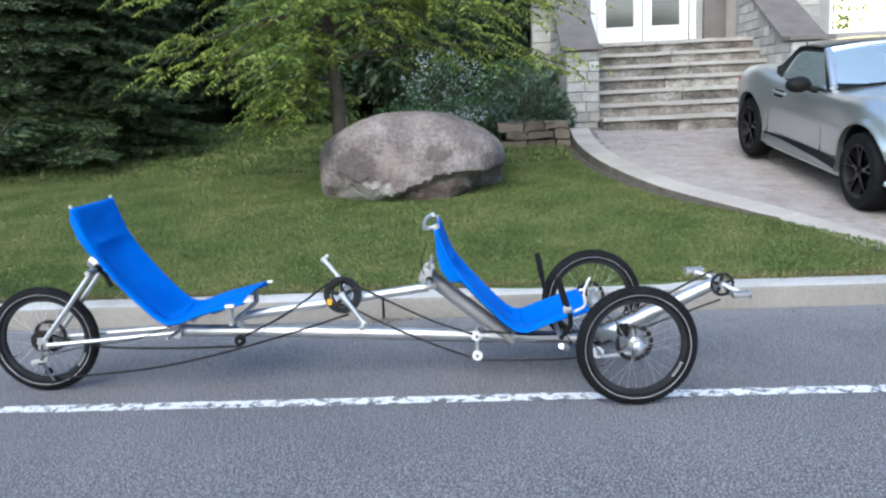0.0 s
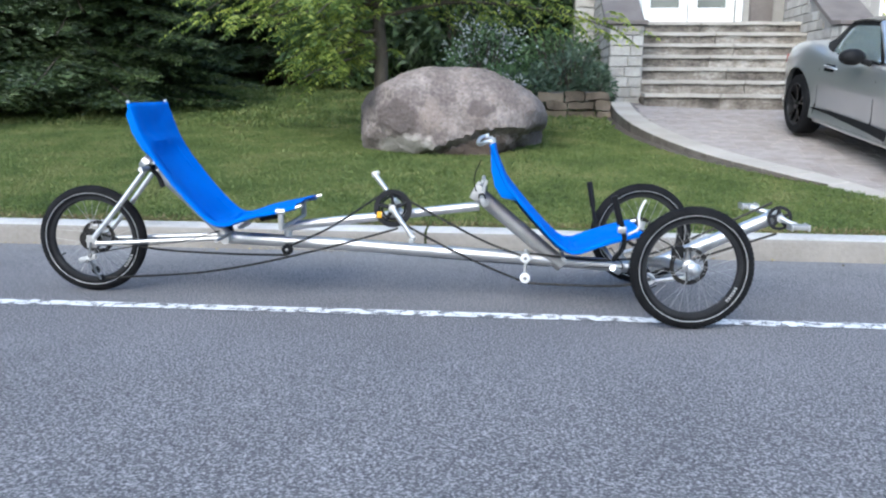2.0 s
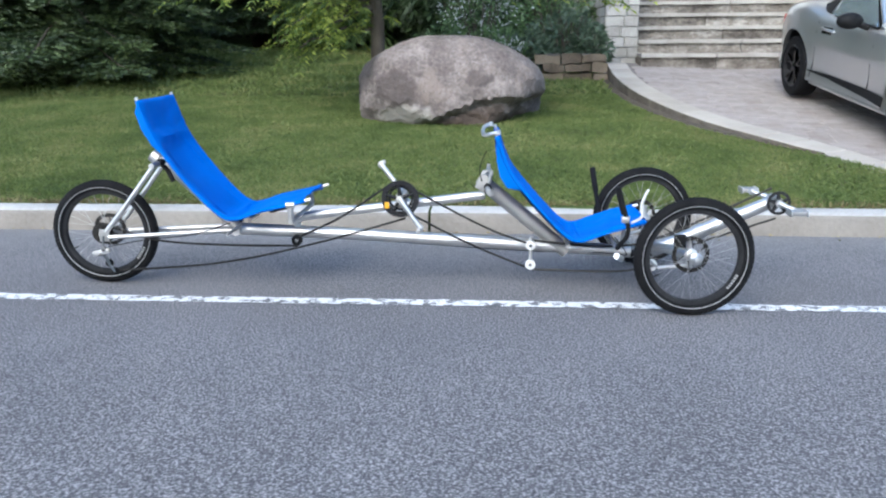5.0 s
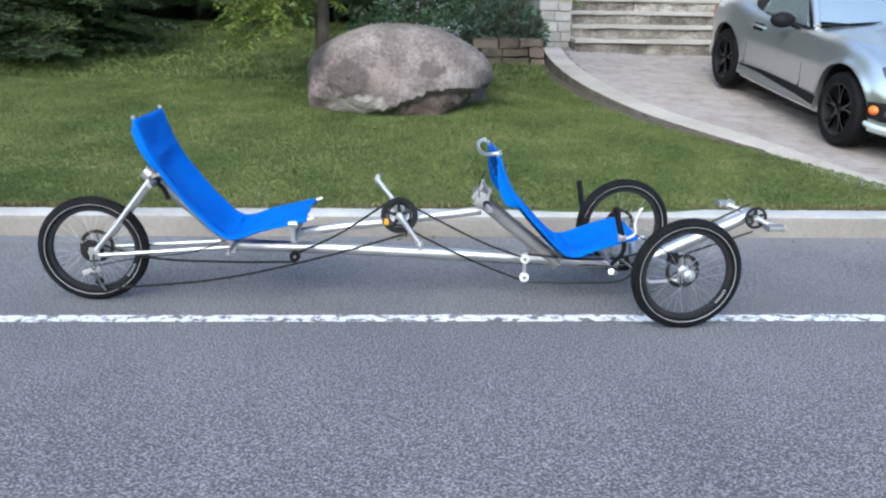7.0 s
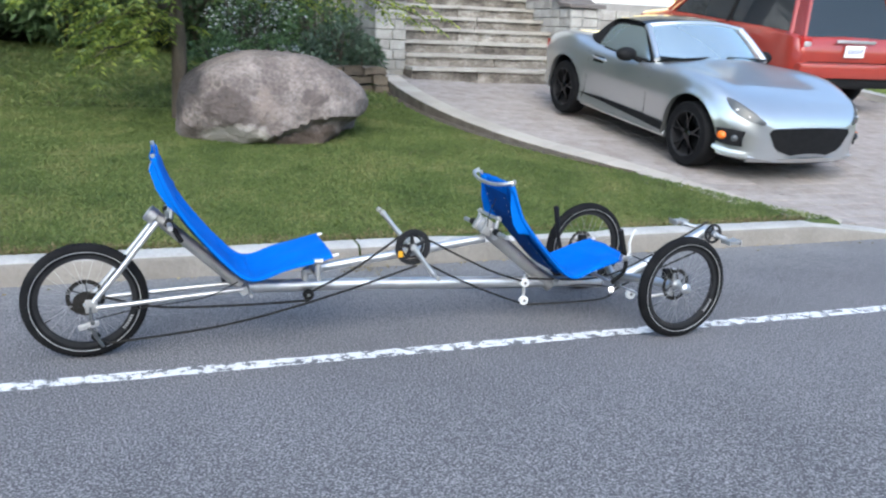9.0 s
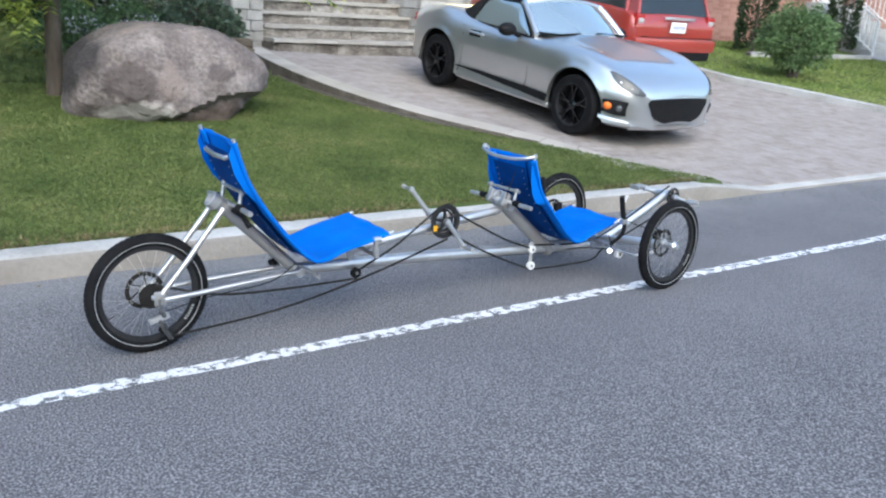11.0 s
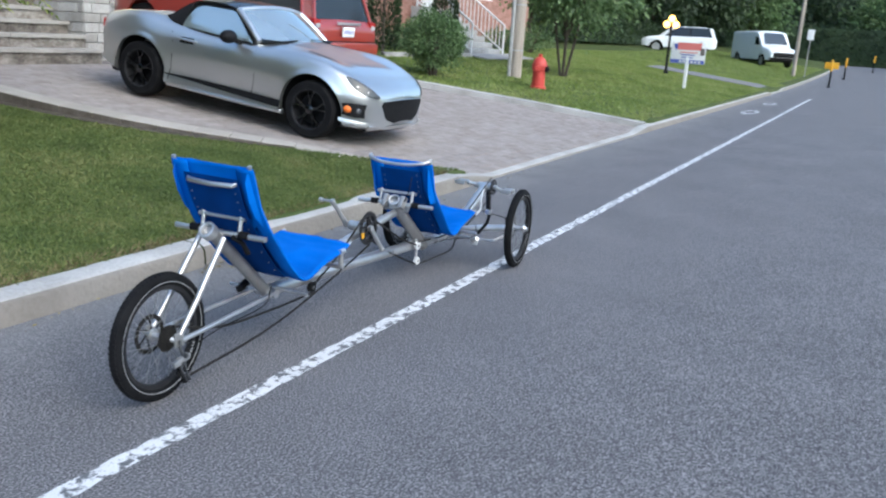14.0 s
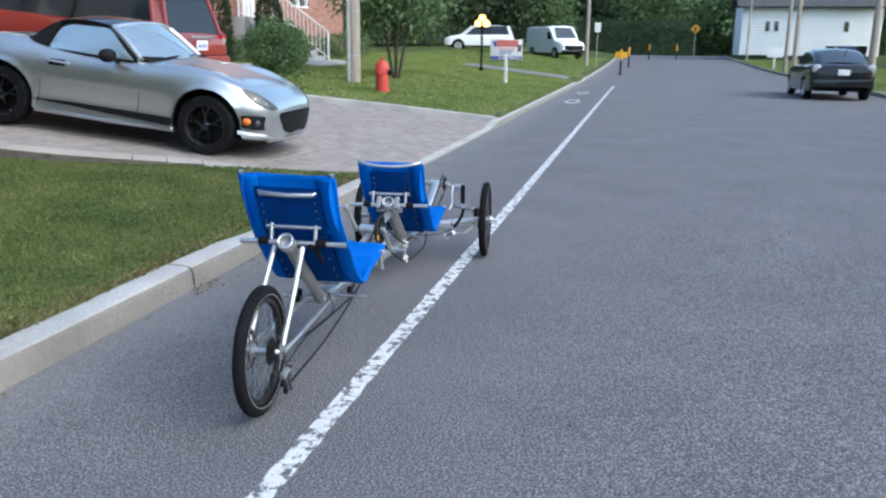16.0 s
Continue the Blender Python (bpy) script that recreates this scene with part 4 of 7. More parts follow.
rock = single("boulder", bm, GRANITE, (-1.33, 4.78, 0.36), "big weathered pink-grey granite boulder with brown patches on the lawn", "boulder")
# crust, stains, fresh faces and the ledge's painted shade, with ragged outlines on the stone
n, l = GRANITE.node_tree.nodes, GRANITE.node_tree.links
bsdf = n["Principled BSDF"]
src = bsdf.inputs["Base Color"].links[0].from_socket
geo, wob, add = n.new("ShaderNodeNewGeometry"), n.new("ShaderNodeTexNoise"), n.new("ShaderNodeVectorMath")
wob.inputs["Scale"].default_value, wob.inputs["Detail"].default_value = 5.5, 8
scl = n.new("ShaderNodeVectorMath")
scl.operation, scl.inputs[3].default_value = "SCALE", 0.34
l.new(geo.outputs["Position"], wob.inputs["Vector"]), l.new(wob.outputs["Color"], scl.inputs[0])
l.new(geo.outputs["Position"], add.inputs[0]), l.new(scl.outputs[0], add.inputs[1])


def stain_or_shade(centre, size, colour, strength):
    """A ragged oval patch of another colour."""
    global src
    mp, ln, r, mx = n.new("ShaderNodeMapping"), n.new("ShaderNodeVectorMath"), n.new("ShaderNodeValToRGB"), n.new("ShaderNodeMix")
    ln.operation = "LENGTH"
    mp.inputs["Scale"].default_value = tuple(1 / a for a in size)
    mp.inputs["Location"].default_value = tuple(-(c + 0.16) / a for c, a in zip(centre, size))
    r.color_ramp.elements[0].position, r.color_ramp.elements[1].position = 0.70, 1.06
    r.color_ramp.elements[0].color, r.color_ramp.elements[1].color = (strength, strength, strength, 1), (0, 0, 0, 1)
    mx.data_type = "RGBA"
    mx.inputs[7].default_value = (*colour, 1)
    l.new(add.outputs[0], mp.inputs[0]), l.new(mp.outputs[0], ln.inputs[0]), l.new(ln.outputs["Value"], r.inputs[0]), l.new(r.outputs[0], mx.inputs[0])
    l.new(src, mx.inputs[6])
    src = mx.outputs[2]


for scale, lo, hi, col, seed in [(9.0, 0.56, 0.70, (0.12, 0.098, 0.092), 5.0), (3.3, 0.55, 0.66, (0.27, 0.215, 0.19), 8.0), (34.0, 0.60, 0.68, (0.08, 0.068, 0.064), 2.0)]:
    g, t, r, mx, mp = n.new("ShaderNodeNewGeometry"), n.new("ShaderNodeTexNoise"), n.new("ShaderNodeValToRGB"), n.new("ShaderNodeMix"), n.new("ShaderNodeMapping")
    mp.inputs["Location"].default_value = (seed, seed * 2, seed)
    t.inputs["Scale"].default_value, t.inputs["Detail"].default_value = scale, 4
    r.color_ramp.elements[0].position, r.color_ramp.elements[1].position = lo, hi
    r.color_ramp.elements[1].color = (0.5, 0.5, 0.5, 1)
    mx.data_type = "RGBA"
    mx.inputs[7].default_value = (*col, 1)
    l.new(g.outputs["Position"], mp.inputs[0]), l.new(mp.outputs[0], t.inputs["Vector"]), l.new(t.outputs[0], r.inputs[0]), l.new(r.outputs[0], mx.inputs[0])
    l.new(src, mx.inputs[6])
    src = mx.outputs[2]
stain_or_shade((-1.76, 4.25, 0.74), (0.30, 0.5, 0.18), (0.06, 0.046, 0.043), 0.72)
stain_or_shade((-1.02, 4.15, 0.83), (0.13, 0.5, 0.09), (0.07, 0.056, 0.054), 0.7)
stain_or_shade((-2.27, 4.62, 0.95), (0.36, 0.80, 0.42), (0.026, 0.022, 0.023), 0.9)
stain_or_shade((-1.74, 4.15, 0.45), (0.34, 0.75, 0.16), (0.40, 0.365, 0.34), 0.85)
# brown lower face, its colour darkened for the shade under the overhang
stain_or_shade((-0.85, 4.30, 0.38), (0.68, 0.75, 0.17), (0.075, 0.052, 0.040), 0.9)
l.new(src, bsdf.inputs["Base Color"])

# ---- the house with its stone steps ----
H_Y, H_X0, H_X1 = 10.6, 0.2, 9.6
DOOR = (1.16, 2.86, 2.03, 4.13)
WIN = (4.95, 7.6, 2.05, 3.6)


def wall_with_holes(x0, x1, z0, z1, y, thick, holes):
    """A wall in the plane y, with rectangular openings through it."""
    xs2 = sorted({x0, x1, *[h[0] for h in holes], *[h[1] for h in holes]})
    zs2 = sorted({z0, z1, *[h[2] for h in holes], *[h[3] for h in holes]})
    bm = bmesh.new()
    grid = {}

    def vert(i, k, s):
        if (i, k, s) not in grid:
            grid[(i, k, s)] = bm.verts.new((xs2[i], y + (thick if s else 0), zs2[k]))
        return grid[(i, k, s)]

    def solid(i, k):
        if not (0 <= i < len(xs2) - 1 and 0 <= k < len(zs2) - 1):
            return False
        cx, cz = (xs2[i] + xs2[i + 1]) / 2, (zs2[k] + zs2[k + 1]) / 2
        return not any(h[0] < cx < h[1] and h[2] < cz < h[3] for h in holes)
    for i in range(len(xs2) - 1):
        for k in range(len(zs2) - 1):
            if not solid(i, k):
                continue
            bm.faces.new((vert(i, k, 0), vert(i + 1, k, 0), vert(i + 1, k + 1, 0), vert(i, k + 1, 0)))
            bm.faces.new((vert(i, k, 1), vert(i, k + 1, 1), vert(i + 1, k + 1, 1), vert(i + 1, k, 1)))
            for di, dk, a, b in ((-1, 0, (0, 0), (0, 1)), (1, 0, (1, 1), (1, 0)), (0, -1, (1, 0), (0, 0)), (0, 1, (0, 1), (1, 1))):
                if not solid(i + di, k + dk):
                    bm.faces.new((vert(i + a[0], k + a[1], 0), vert(i + b[0], k + b[1], 0), vert(i + b[0], k + b[1], 1), vert(i + a[0], k + a[1], 1)))
    bmesh.ops.recalc_face_normals(bm, faces=bm.faces)
    return bm


house = thing("house", (4.9, 10.6, 0.9), "two-storey house faced in pale grey stone with white door", "house")
wall_f = part("front_wall", wall_with_holes(H_X0, H_X1, 0.5, 6.4, H_Y, 0.3, [DOOR, WIN]), MORTAR, house, smooth=False)
part("side_wall", box((H_X0 + 0.15, 15.1, 3.45), (0.3, 8.4, 5.9)), MORTAR, house, smooth=False)
part("side_wall", box((H_X1 - 0.15, 15.1, 3.45), (0.3, 8.4, 5.9)), MORTAR, house, smooth=False)
part("back_wall", box((4.9, 19.15, 3.45), (9.4, 0.3, 5.9)), MORTAR, house, smooth=False)
bm = sheet([[(-0.2, 10.0, 6.4), (10.0, 10.0, 6.4)], [(1.5, 14.8, 9.0), (8.3, 14.8, 9.0)], [(-0.2, 19.6, 6.4), (10.0, 19.6, 6.4)]], thick=0.15)
part("roof", bm, ROOF, house, smooth=False)
part("inner_floor", box((4.9, 14.9, 1.95), (8.7, 8.2, 0.1)), STONE, house, smooth=False)
# double door
dx0, dx1, dz0, dz1 = DOOR
door = part("door_frame", box(((dx0 + dx1) / 2, H_Y + 0.10, dz1 - 0.05), (dx1 - dx0, 0.12, 0.1), bevel=0.01), WHITE, house)
for x in (dx0 + 0.05, dx1 - 0.05):
    part("jamb", box((x, H_Y + 0.10, (dz0 + dz1) / 2 - 0.05), (0.1, 0.12, dz1 - dz0 - 0.1), bevel=0.01), WHITE, door)
part("threshold", box(((dx0 + dx1) / 2, H_Y + 0.08, dz0 + 0.02), (dx1 - dx0, 0.2, 0.05), bevel=0.01), TREADSTONE, door)
mid = (dx0 + dx1) / 2
for s in (-1, 1):
    cx, w = mid + s * 0.37, 0.72
    leaf = part("door_leaf", wall_with_holes(cx - w / 2, cx + w / 2, dz0 + 0.05, dz1 - 0.1, H_Y + 0.11, 0.05, [(cx - 0.225, cx + 0.225, dz0 + 0.27, dz1 - 0.35)]), WHITE, house, "white panelled door leaf with tall pane", smooth=False)
    part("pane", box((cx, H_Y + 0.135, (dz0 + dz1) / 2 - 0.04), (0.46, 0.012, dz1 - dz0 - 0.6)), GLASS, leaf, "dim obscured glass pane")
    for zz in (dz0 + 0.27, dz1 - 0.35):
        part("moulding", box((cx, H_Y + 0.105, zz), (0.50, 0.02, 0.03), bevel=0.006), WHITE, leaf)
    for xx in (-0.24, 0.24):
        part("moulding", box((cx + xx, H_Y + 0.105, (dz0 + dz1) / 2 - 0.04), (0.03, 0.02, dz1 - dz0 - 0.62), bevel=0.006), WHITE, leaf)
    if s > 0:
        part("door_handle", tube([(mid + 0.055, H_Y + 0.06, dz0 + 0.98), (mid + 0.055, H_Y + 0.055, dz0 + 1.15)], 0.018, 8), BLACK, leaf, "black door handle")
# lit bay window
wx0, wx1, wz0, wz1 = WIN
win = part("window", box(((wx0 + wx1) / 2, H_Y + 0.1, wz0 + 0.03), (wx1 - wx0, 0.14, 0.06), bevel=0.01), WHITE, house, "lit window with plants behind it")
for x in (wx0 + 0.04, wx0 + 0.95, wx0 + 1.8, wx1 - 0.04):
    part("mullion", box((x, H_Y + 0.1, (wz0 + wz1) / 2), (0.07, 0.10, wz1 - wz0), bevel=0.01), WHITE, win)
# the wall itself glows, standing in for the room's lamplight
bm = box(((wx0 + wx1) / 2, H_Y + 1.6, 2.9), (3.4, 0.05, 1.9))
part("lit_wall", bm, ROOMGLOW, house, "room wall that glows itself in place of warm lamps")
wp = bmesh.new()
for k in range(70):
    x, z = wx0 + 0.1 + abs(random.gauss(0, 0.28)), wz0 + abs(random.gauss(0, 0.30))
    c = Vector((x, H_Y + 0.45 + random.uniform(-0.1, 0.1), z))
    a = random.uniform(0, 6.28)
    d, u = Vector((math.cos(a), 0.3, math.sin(a))) * 0.08, Vector((-math.sin(a), 0.2, math.cos(a))) * 0.022
    wp.faces.new([wp.verts.new(c + q) for q in (-d, u, d, -u)])
tagged(part("houseplant", wp, SHRUB, win, "leafy houseplant behind the pane"), "leafy houseplant behind the pane", kind="stuff")
# dark strip added to deepen the window's left edge beside the plants
part("curtain", box((wx0 + 0.12, H_Y + 0.35, (wz0 + wz1) / 2), (0.16, 0.06, wz1 - wz0 - 0.1), bevel=0.02), CAPSTONE, win, "added dark strip behind the window's left edge")
# eaves band and brown pilaster beside the door
part("pilaster", box((3.12, H_Y - 0.04, 3.2), (0.34, 0.12, 2.4), bevel=0.01), CAPSTONE, house, "brownish stone pilaster")

STEP_Y, STEP_Z, RISE, TREAD, SX0, SX1 = 7.65, 0.775, 0.177, 0.33, 0.94, 3.46
steps = thing("stone_steps", (2.2, 8.6, 0.75), "seven broad weathered grey stone steps up to the door", "steps")


def rough_block(c, s, amount=0.012, cuts=5):
    bm = bmesh.new()
    bmesh.ops.create_cube(bm, size=1)
    bmesh.ops.subdivide_edges(bm, edges=bm.edges, cuts=cuts, use_grid_fill=True)
    for v in bm.verts:
        p = Vector((v.co.x * s[0], v.co.y * s[1], v.co.z * s[2])) + Vector(c)
        q = Vector([noise.noise(p * 7 + Vector((k * 9.1, 0, 0))) for k in range(3)])
        if v.co.y < -0.49:
            q *= 1.8
        v.co = p + q * amount
    return bm


for k in range(7):
    y, z = STEP_Y + TREAD * k, STEP_Z + RISE * k
    depth = TREAD + 0.16 if k < 6 else 1.1
    cutx = SX0 + (SX1 - SX0) * (0.38 + 0.22 * ((k * 37) % 10) / 10)
    for a, b in ((SX0, cutx - 0.006), (cutx + 0.006, SX1)):
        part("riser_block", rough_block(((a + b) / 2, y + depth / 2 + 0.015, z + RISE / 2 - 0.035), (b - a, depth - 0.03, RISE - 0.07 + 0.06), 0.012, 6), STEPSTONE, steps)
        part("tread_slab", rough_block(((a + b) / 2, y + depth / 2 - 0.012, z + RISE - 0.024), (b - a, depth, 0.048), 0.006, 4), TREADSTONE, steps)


def cheek(name, x0, x1, label):
    """A low wall beside the steps: stone courses and a sloping dark cap."""
    ob = thing(name, ((x0 + x1) / 2, 9.2, 0.8), label, "wall", "walls beside the steps")
    bm = bmesh.new()
    prof = [(8.02, 0.5), (8.02, 1.84), (8.30, 1.86), (10.56, 2.98), (10.56, 0.5)]
    a, b = [bm.verts.new((x0 + 0.02, y, z)) for y, z in prof], [bm.verts.new((x1 - 0.02, y, z)) for y, z in prof]
    bm.faces.new(a), bm.faces.new(b[::-1])
    for k in range(5):
        bm.faces.new((a[k], a[(k + 1) % 5], b[(k + 1) % 5], b[k]))
    bmesh.ops.recalc_face_normals(bm, faces=bm.faces)
    part("core", bm, MORTAR, ob, smooth=False)
    bm = bmesh.new()
    prof = [(7.94, 1.845), (7.94, 1.90), (8.28, 1.93), (10.56, 3.06), (10.56, 2.99), (8.30, 1.865)]
    a, b = [bm.verts.new((x0 - 0.045, y, z)) for y, z in prof], [bm.verts.new((x1 + 0.045, y, z)) for y, z in prof]
    bm.faces.new(a), bm.faces.new(b[::-1])
    for k in range(6):
        bm.faces.new((a[k], a[(k + 1) % 6], b[(k + 1) % 6], b[k]))
    bmesh.ops.recalc_face_normals(bm, faces=bm.faces)
    bmesh.ops.bevel(bm, geom=bm.edges, offset=0.008, segments=1, affect="EDGES")
    part("cap", bm, CAPSTONE, ob, "dark grey sloping cap stone")
    return ob


cheek_l = cheek("stair_wall", 0.50, 0.94, "pale stone stair wall with dark sloping cap")
cheek_r = cheek("stair_wall", 3.46, 3.96, "pale stone stair wall with dark sloping cap")


# ---- vehicles ----
GUNMETAL = surf("gunmetal", [(0.055, 0.055, 0.06), (0.10, 0.10, 0.105)], scale=10, fine=100, rough=0.22, metal=1.0, bump=0)
def frame_of(origin, heading, pitch=0.0):
    """A vehicle's axes: x ahead, y to its left; heading in degrees from the street's way."""
    return Matrix.Translation(origin) @ Matrix.Rotation(radians(heading), 4, "Z") @ Matrix.Rotation(radians(-pitch), 4, "Y")


def dense(table, n=70):
    """A smoother table through the same points."""
    cols = len(table[0])
    out = []
    x0, x1 = table[0][0], table[-1][0]
    pts = [smooth_line([(r[0], r[c], 0) for r in table], n * 4) for c in range(1, cols)]
    for i in range(n + 1):
        x = x0 + (x1 - x0) * i / n
        row = [x]
        for p in pts:
            row.append(lerp([(v.x, v.y) for v in p], x))
        out.append(row)
    return out


def car_shell(M, table, axles, arch_r, hub_z, n=84, flare=0.015):
    """Body skin from a table of (x, half width, sill, shoulder, middle height), open at the wheel arches."""
    bm = bmesh.new()
    rows = []
    for x, w, zl, zs, zt in dense(table, n):
        low, fl = zl, 0.0
        for ax in axles:
            d = abs(x - ax)
            if d < arch_r:
                low = max(low, hub_z + math.sqrt(arch_r ** 2 - d ** 2))
            fl = max(fl, flare * math.exp(-((d - arch_r * 0.4) / 0.22) ** 2))
        h = zs - low
        half = [(w + fl - 0.035, low - 0.0), (w + fl, low + 0.015), (w + fl * 0.8 + 0.004, low + 0.3 * h), (w + 0.012, low + 0.55 * h), (w, low + 0.8 * h), (w * 0.975, zs - 0.02), (w * 0.93, zs + 0.006), (w * 0.8, zs + 0.35 * (zt - zs) + 0.006), (w * 0.55, zs + 0.75 * (zt - zs)), (w * 0.28, zs + 0.95 * (zt - zs)), (0, zt)]
        full = [(-y, z) for y, z in half] + [(y, z) for y, z in half[-2::-1]]
        rows.append([M @ Vector((x, y, z)) for y, z in full])
    sheet(rows, bm)
    bm.verts.ensure_lookup_table()
    m = len(rows[0])
    for k in (0, len(rows) - 1):
        ring = [bm.verts[k * m + i] for i in range(m)]
        try:
            bm.faces.new(ring)
        except ValueError:
            pass
    bmesh.ops.recalc_face_normals(bm, faces=bm.faces)
    return bm


def nx(x):
    """Place along the roadster, with its overhangs drawn in."""
    return x if abs(x) < 1.165 else math.copysign(1.165 + (abs(x) - 1.165) * 0.89, x)


def panel(M, rows, thick=0.006):
    return sheet([[M @ Vector((nx(p[0]), p[1], p[2])) for p in r] for r in rows], thick=thick)


def car_wheel(M, x, y, r, width, parent, spokes=5, rim_mat=GUNMETAL, detail=True):
    s = -1 if y < 0 else 1
    c = M @ Vector((x, y, r))
    ax = (M.to_3x3() @ Vector((0, s, 0))).normalized()
    h = width / 2
    bm = lathe([(r * 0.70, -h), (r * 0.93, -h), (r * 0.985, -h * 0.8), (r, -h * 0.4), (r, h * 0.4), (r * 0.985, h * 0.8), (r * 0.93, h), (r * 0.70, h), (r * 0.68, h * 0.7), (r * 0.68, -h * 0.7)], c, ax, 40, closed=True)
    tyre = part("wheel", bm, TYRE, parent, "black tyre on a dark alloy wheel")
    bm = lathe([(r * 0.705, h * 0.96), (r * 0.69, h * 1.02), (r * 0.655, h * 0.95), (r * 0.64, h * 0.4), (r * 0.62, -h * 0.8), (r * 0.60, -h * 0.8), (r * 0.66, h * 0.3)], c, ax, 40, closed=True)
    part("rim", bm, RIMBLACK if detail else rim_mat, tyre)
    if not detail:
        bm = lathe([(0.0, h * 0.7), (r * 0.2, h * 0.75), (r * 0.66, h * 0.55), (r * 0.66, h * 0.4)], c, ax, 24)
        part("wheel_cover", bm, rim_mat, tyre)
        return tyre
    bm = lathe([(r * 0.3, h * 0.1), (r * 0.52, h * 0.1), (r * 0.52, h * 0.02), (r * 0.3, h * 0.02)], c, ax, 30, closed=True)
    part("brake_disc", bm, BLACK, tyre, "dark brake disc")
    e1 = (M.to_3x3() @ Vector((1, 0, 0))).normalized()
    e2 = ax.cross(e1)
    for k in range(spokes):
        a0 = 2 * math.pi * k / spokes + 0.3
        for da in (-0.20, 0.20):
            bm = bmesh.new()
            pts = []
            for rad, ang, off, wd in ((0.10, a0 + da * 0.3, 0.82, 0.014), (0.36, a0 + da * 0.45, 0.86, 0.007), (0.665, a0 + da, 0.95, 0.007)):
                d = e1 * math.cos(ang) + e2 * math.sin(ang)
                t = e2 * math.cos(ang) - e1 * math.sin(ang)
                o = c + d * r * rad + ax * h * off
                pts.append([bm.verts.new(o + t * wd), bm.verts.new(o - t * wd), bm.verts.new(o - t * wd * 0.6 - ax * 0.03), bm.verts.new(o + t * wd * 0.6 - ax * 0.03)])
            for p, q in zip(pts, pts[1:]):
                for i in range(4):
                    bm.faces.new((p[i], p[(i + 1) % 4], q[(i + 1) % 4], q[i]))
            bmesh.ops.recalc_face_normals(bm, faces=bm.faces)
            part("spoke", bm, rim_mat, tyre, smooth=False)
    part("hub_cap", lathe([(0.0, h * 0.98), (r * 0.09, h * 0.94), (r * 0.16, h * 0.84), (r * 0.16, h * 0.6)], c, ax, 18), rim_mat, tyre)
    return tyre


# silver roadster, nose towards the street
hd = Vector((0.0634, -0.991, -0.1172)).normalized()
lf = Vector((0, 0, 1)).cross(hd).normalized()
M = Matrix.Translation((3.098, 4.545, 0.415)) @ Matrix((hd, lf, hd.cross(lf))).transposed().to_4x4()
car = thing("roadster", (3.098, 4.545, 0.40), "silver two-seat roadster with black roof and black wheels", "car")
TAB = [(-2.02, 0.58, 0.40, 0.70, 0.76), (-1.98, 0.68, 0.34, 0.76, 0.84), (-1.85, 0.765, 0.28, 0.84, 0.90), (-1.55, 0.825, 0.22, 0.895, 0.945), (-1.165, 0.850, 0.215, 0.915, 0.965), (-0.75, 0.835, 0.195, 0.865, 0.93), (-0.3, 0.815, 0.195, 0.835, 0.90), (0.2, 0.812, 0.195, 0.825, 0.90), (0.55, 0.825, 0.195, 0.835, 0.928), (0.85, 0.842, 0.205, 0.840, 0.884), (1.165, 0.850, 0.215, 0.815, 0.832), (1.45, 0.825, 0.215, 0.755, 0.79), (1.68, 0.765, 0.205, 0.68, 0.73), (1.82, 0.67, 0.205, 0.61, 0.665), (1.90, 0.55, 0.215, 0.545, 0.60), (1.935, 0.42, 0.20, 0.49, 0.545)]
TABF = dense(TAB, 160)


def section(x):
    """Half of the roadster's section: tucked sill, hollow door, round shoulder, raised wings."""
    w, zl, zs, zt = [lerp([(r[0], r[c]) for r in TABF], x) for c in (1, 2, 3, 4)]
    h = zs - zl
    crest = 0.030 * math.exp(-((x - 1.12) / 0.42) ** 2) + 0.022 * math.exp(-((x + 1.2) / 0.38) ** 2)
    return [(w - 0.06, zl), (w - 0.012, zl + 0.018), (w - 0.026, zl + 0.22 * h), (w - 0.010, zl + 0.5 * h), (w - 0.003, zl + 0.66 * h), (w - 0.024, zl + 0.86 * h), (w * 0.905, zs + 0.002 + crest * 0.6), (w * 0.76, zs + 0.35 * (zt - zs) + 0.004 + crest), (w * 0.52, zs + 0.74 * (zt - zs) + crest * 0.2), (w * 0.27, zs + 0.95 * (zt - zs)), (0, zt)]


def bulge(X, z):
    """How far the skin stands out round a wheel arch."""
    out = 0.0
    for ax in (-1.165, 1.165):
        d = math.hypot(X - ax, z - 0.308) - 0.376
        if z > 0.2:
            out = max(out, 0.013 * math.exp(-(d / 0.035) ** 2) + 0.014 * math.exp(-(d / 0.15) ** 2))
    return out


def side_y(x, z):
    """The skin's half width at a place and height on the side."""
    line = smooth_line([(y, zz, 0) for y, zz in section(x)], 41)
    return lerp([(q.y, q.x) for q in line[:25]], z) + bulge(nx(x), z)


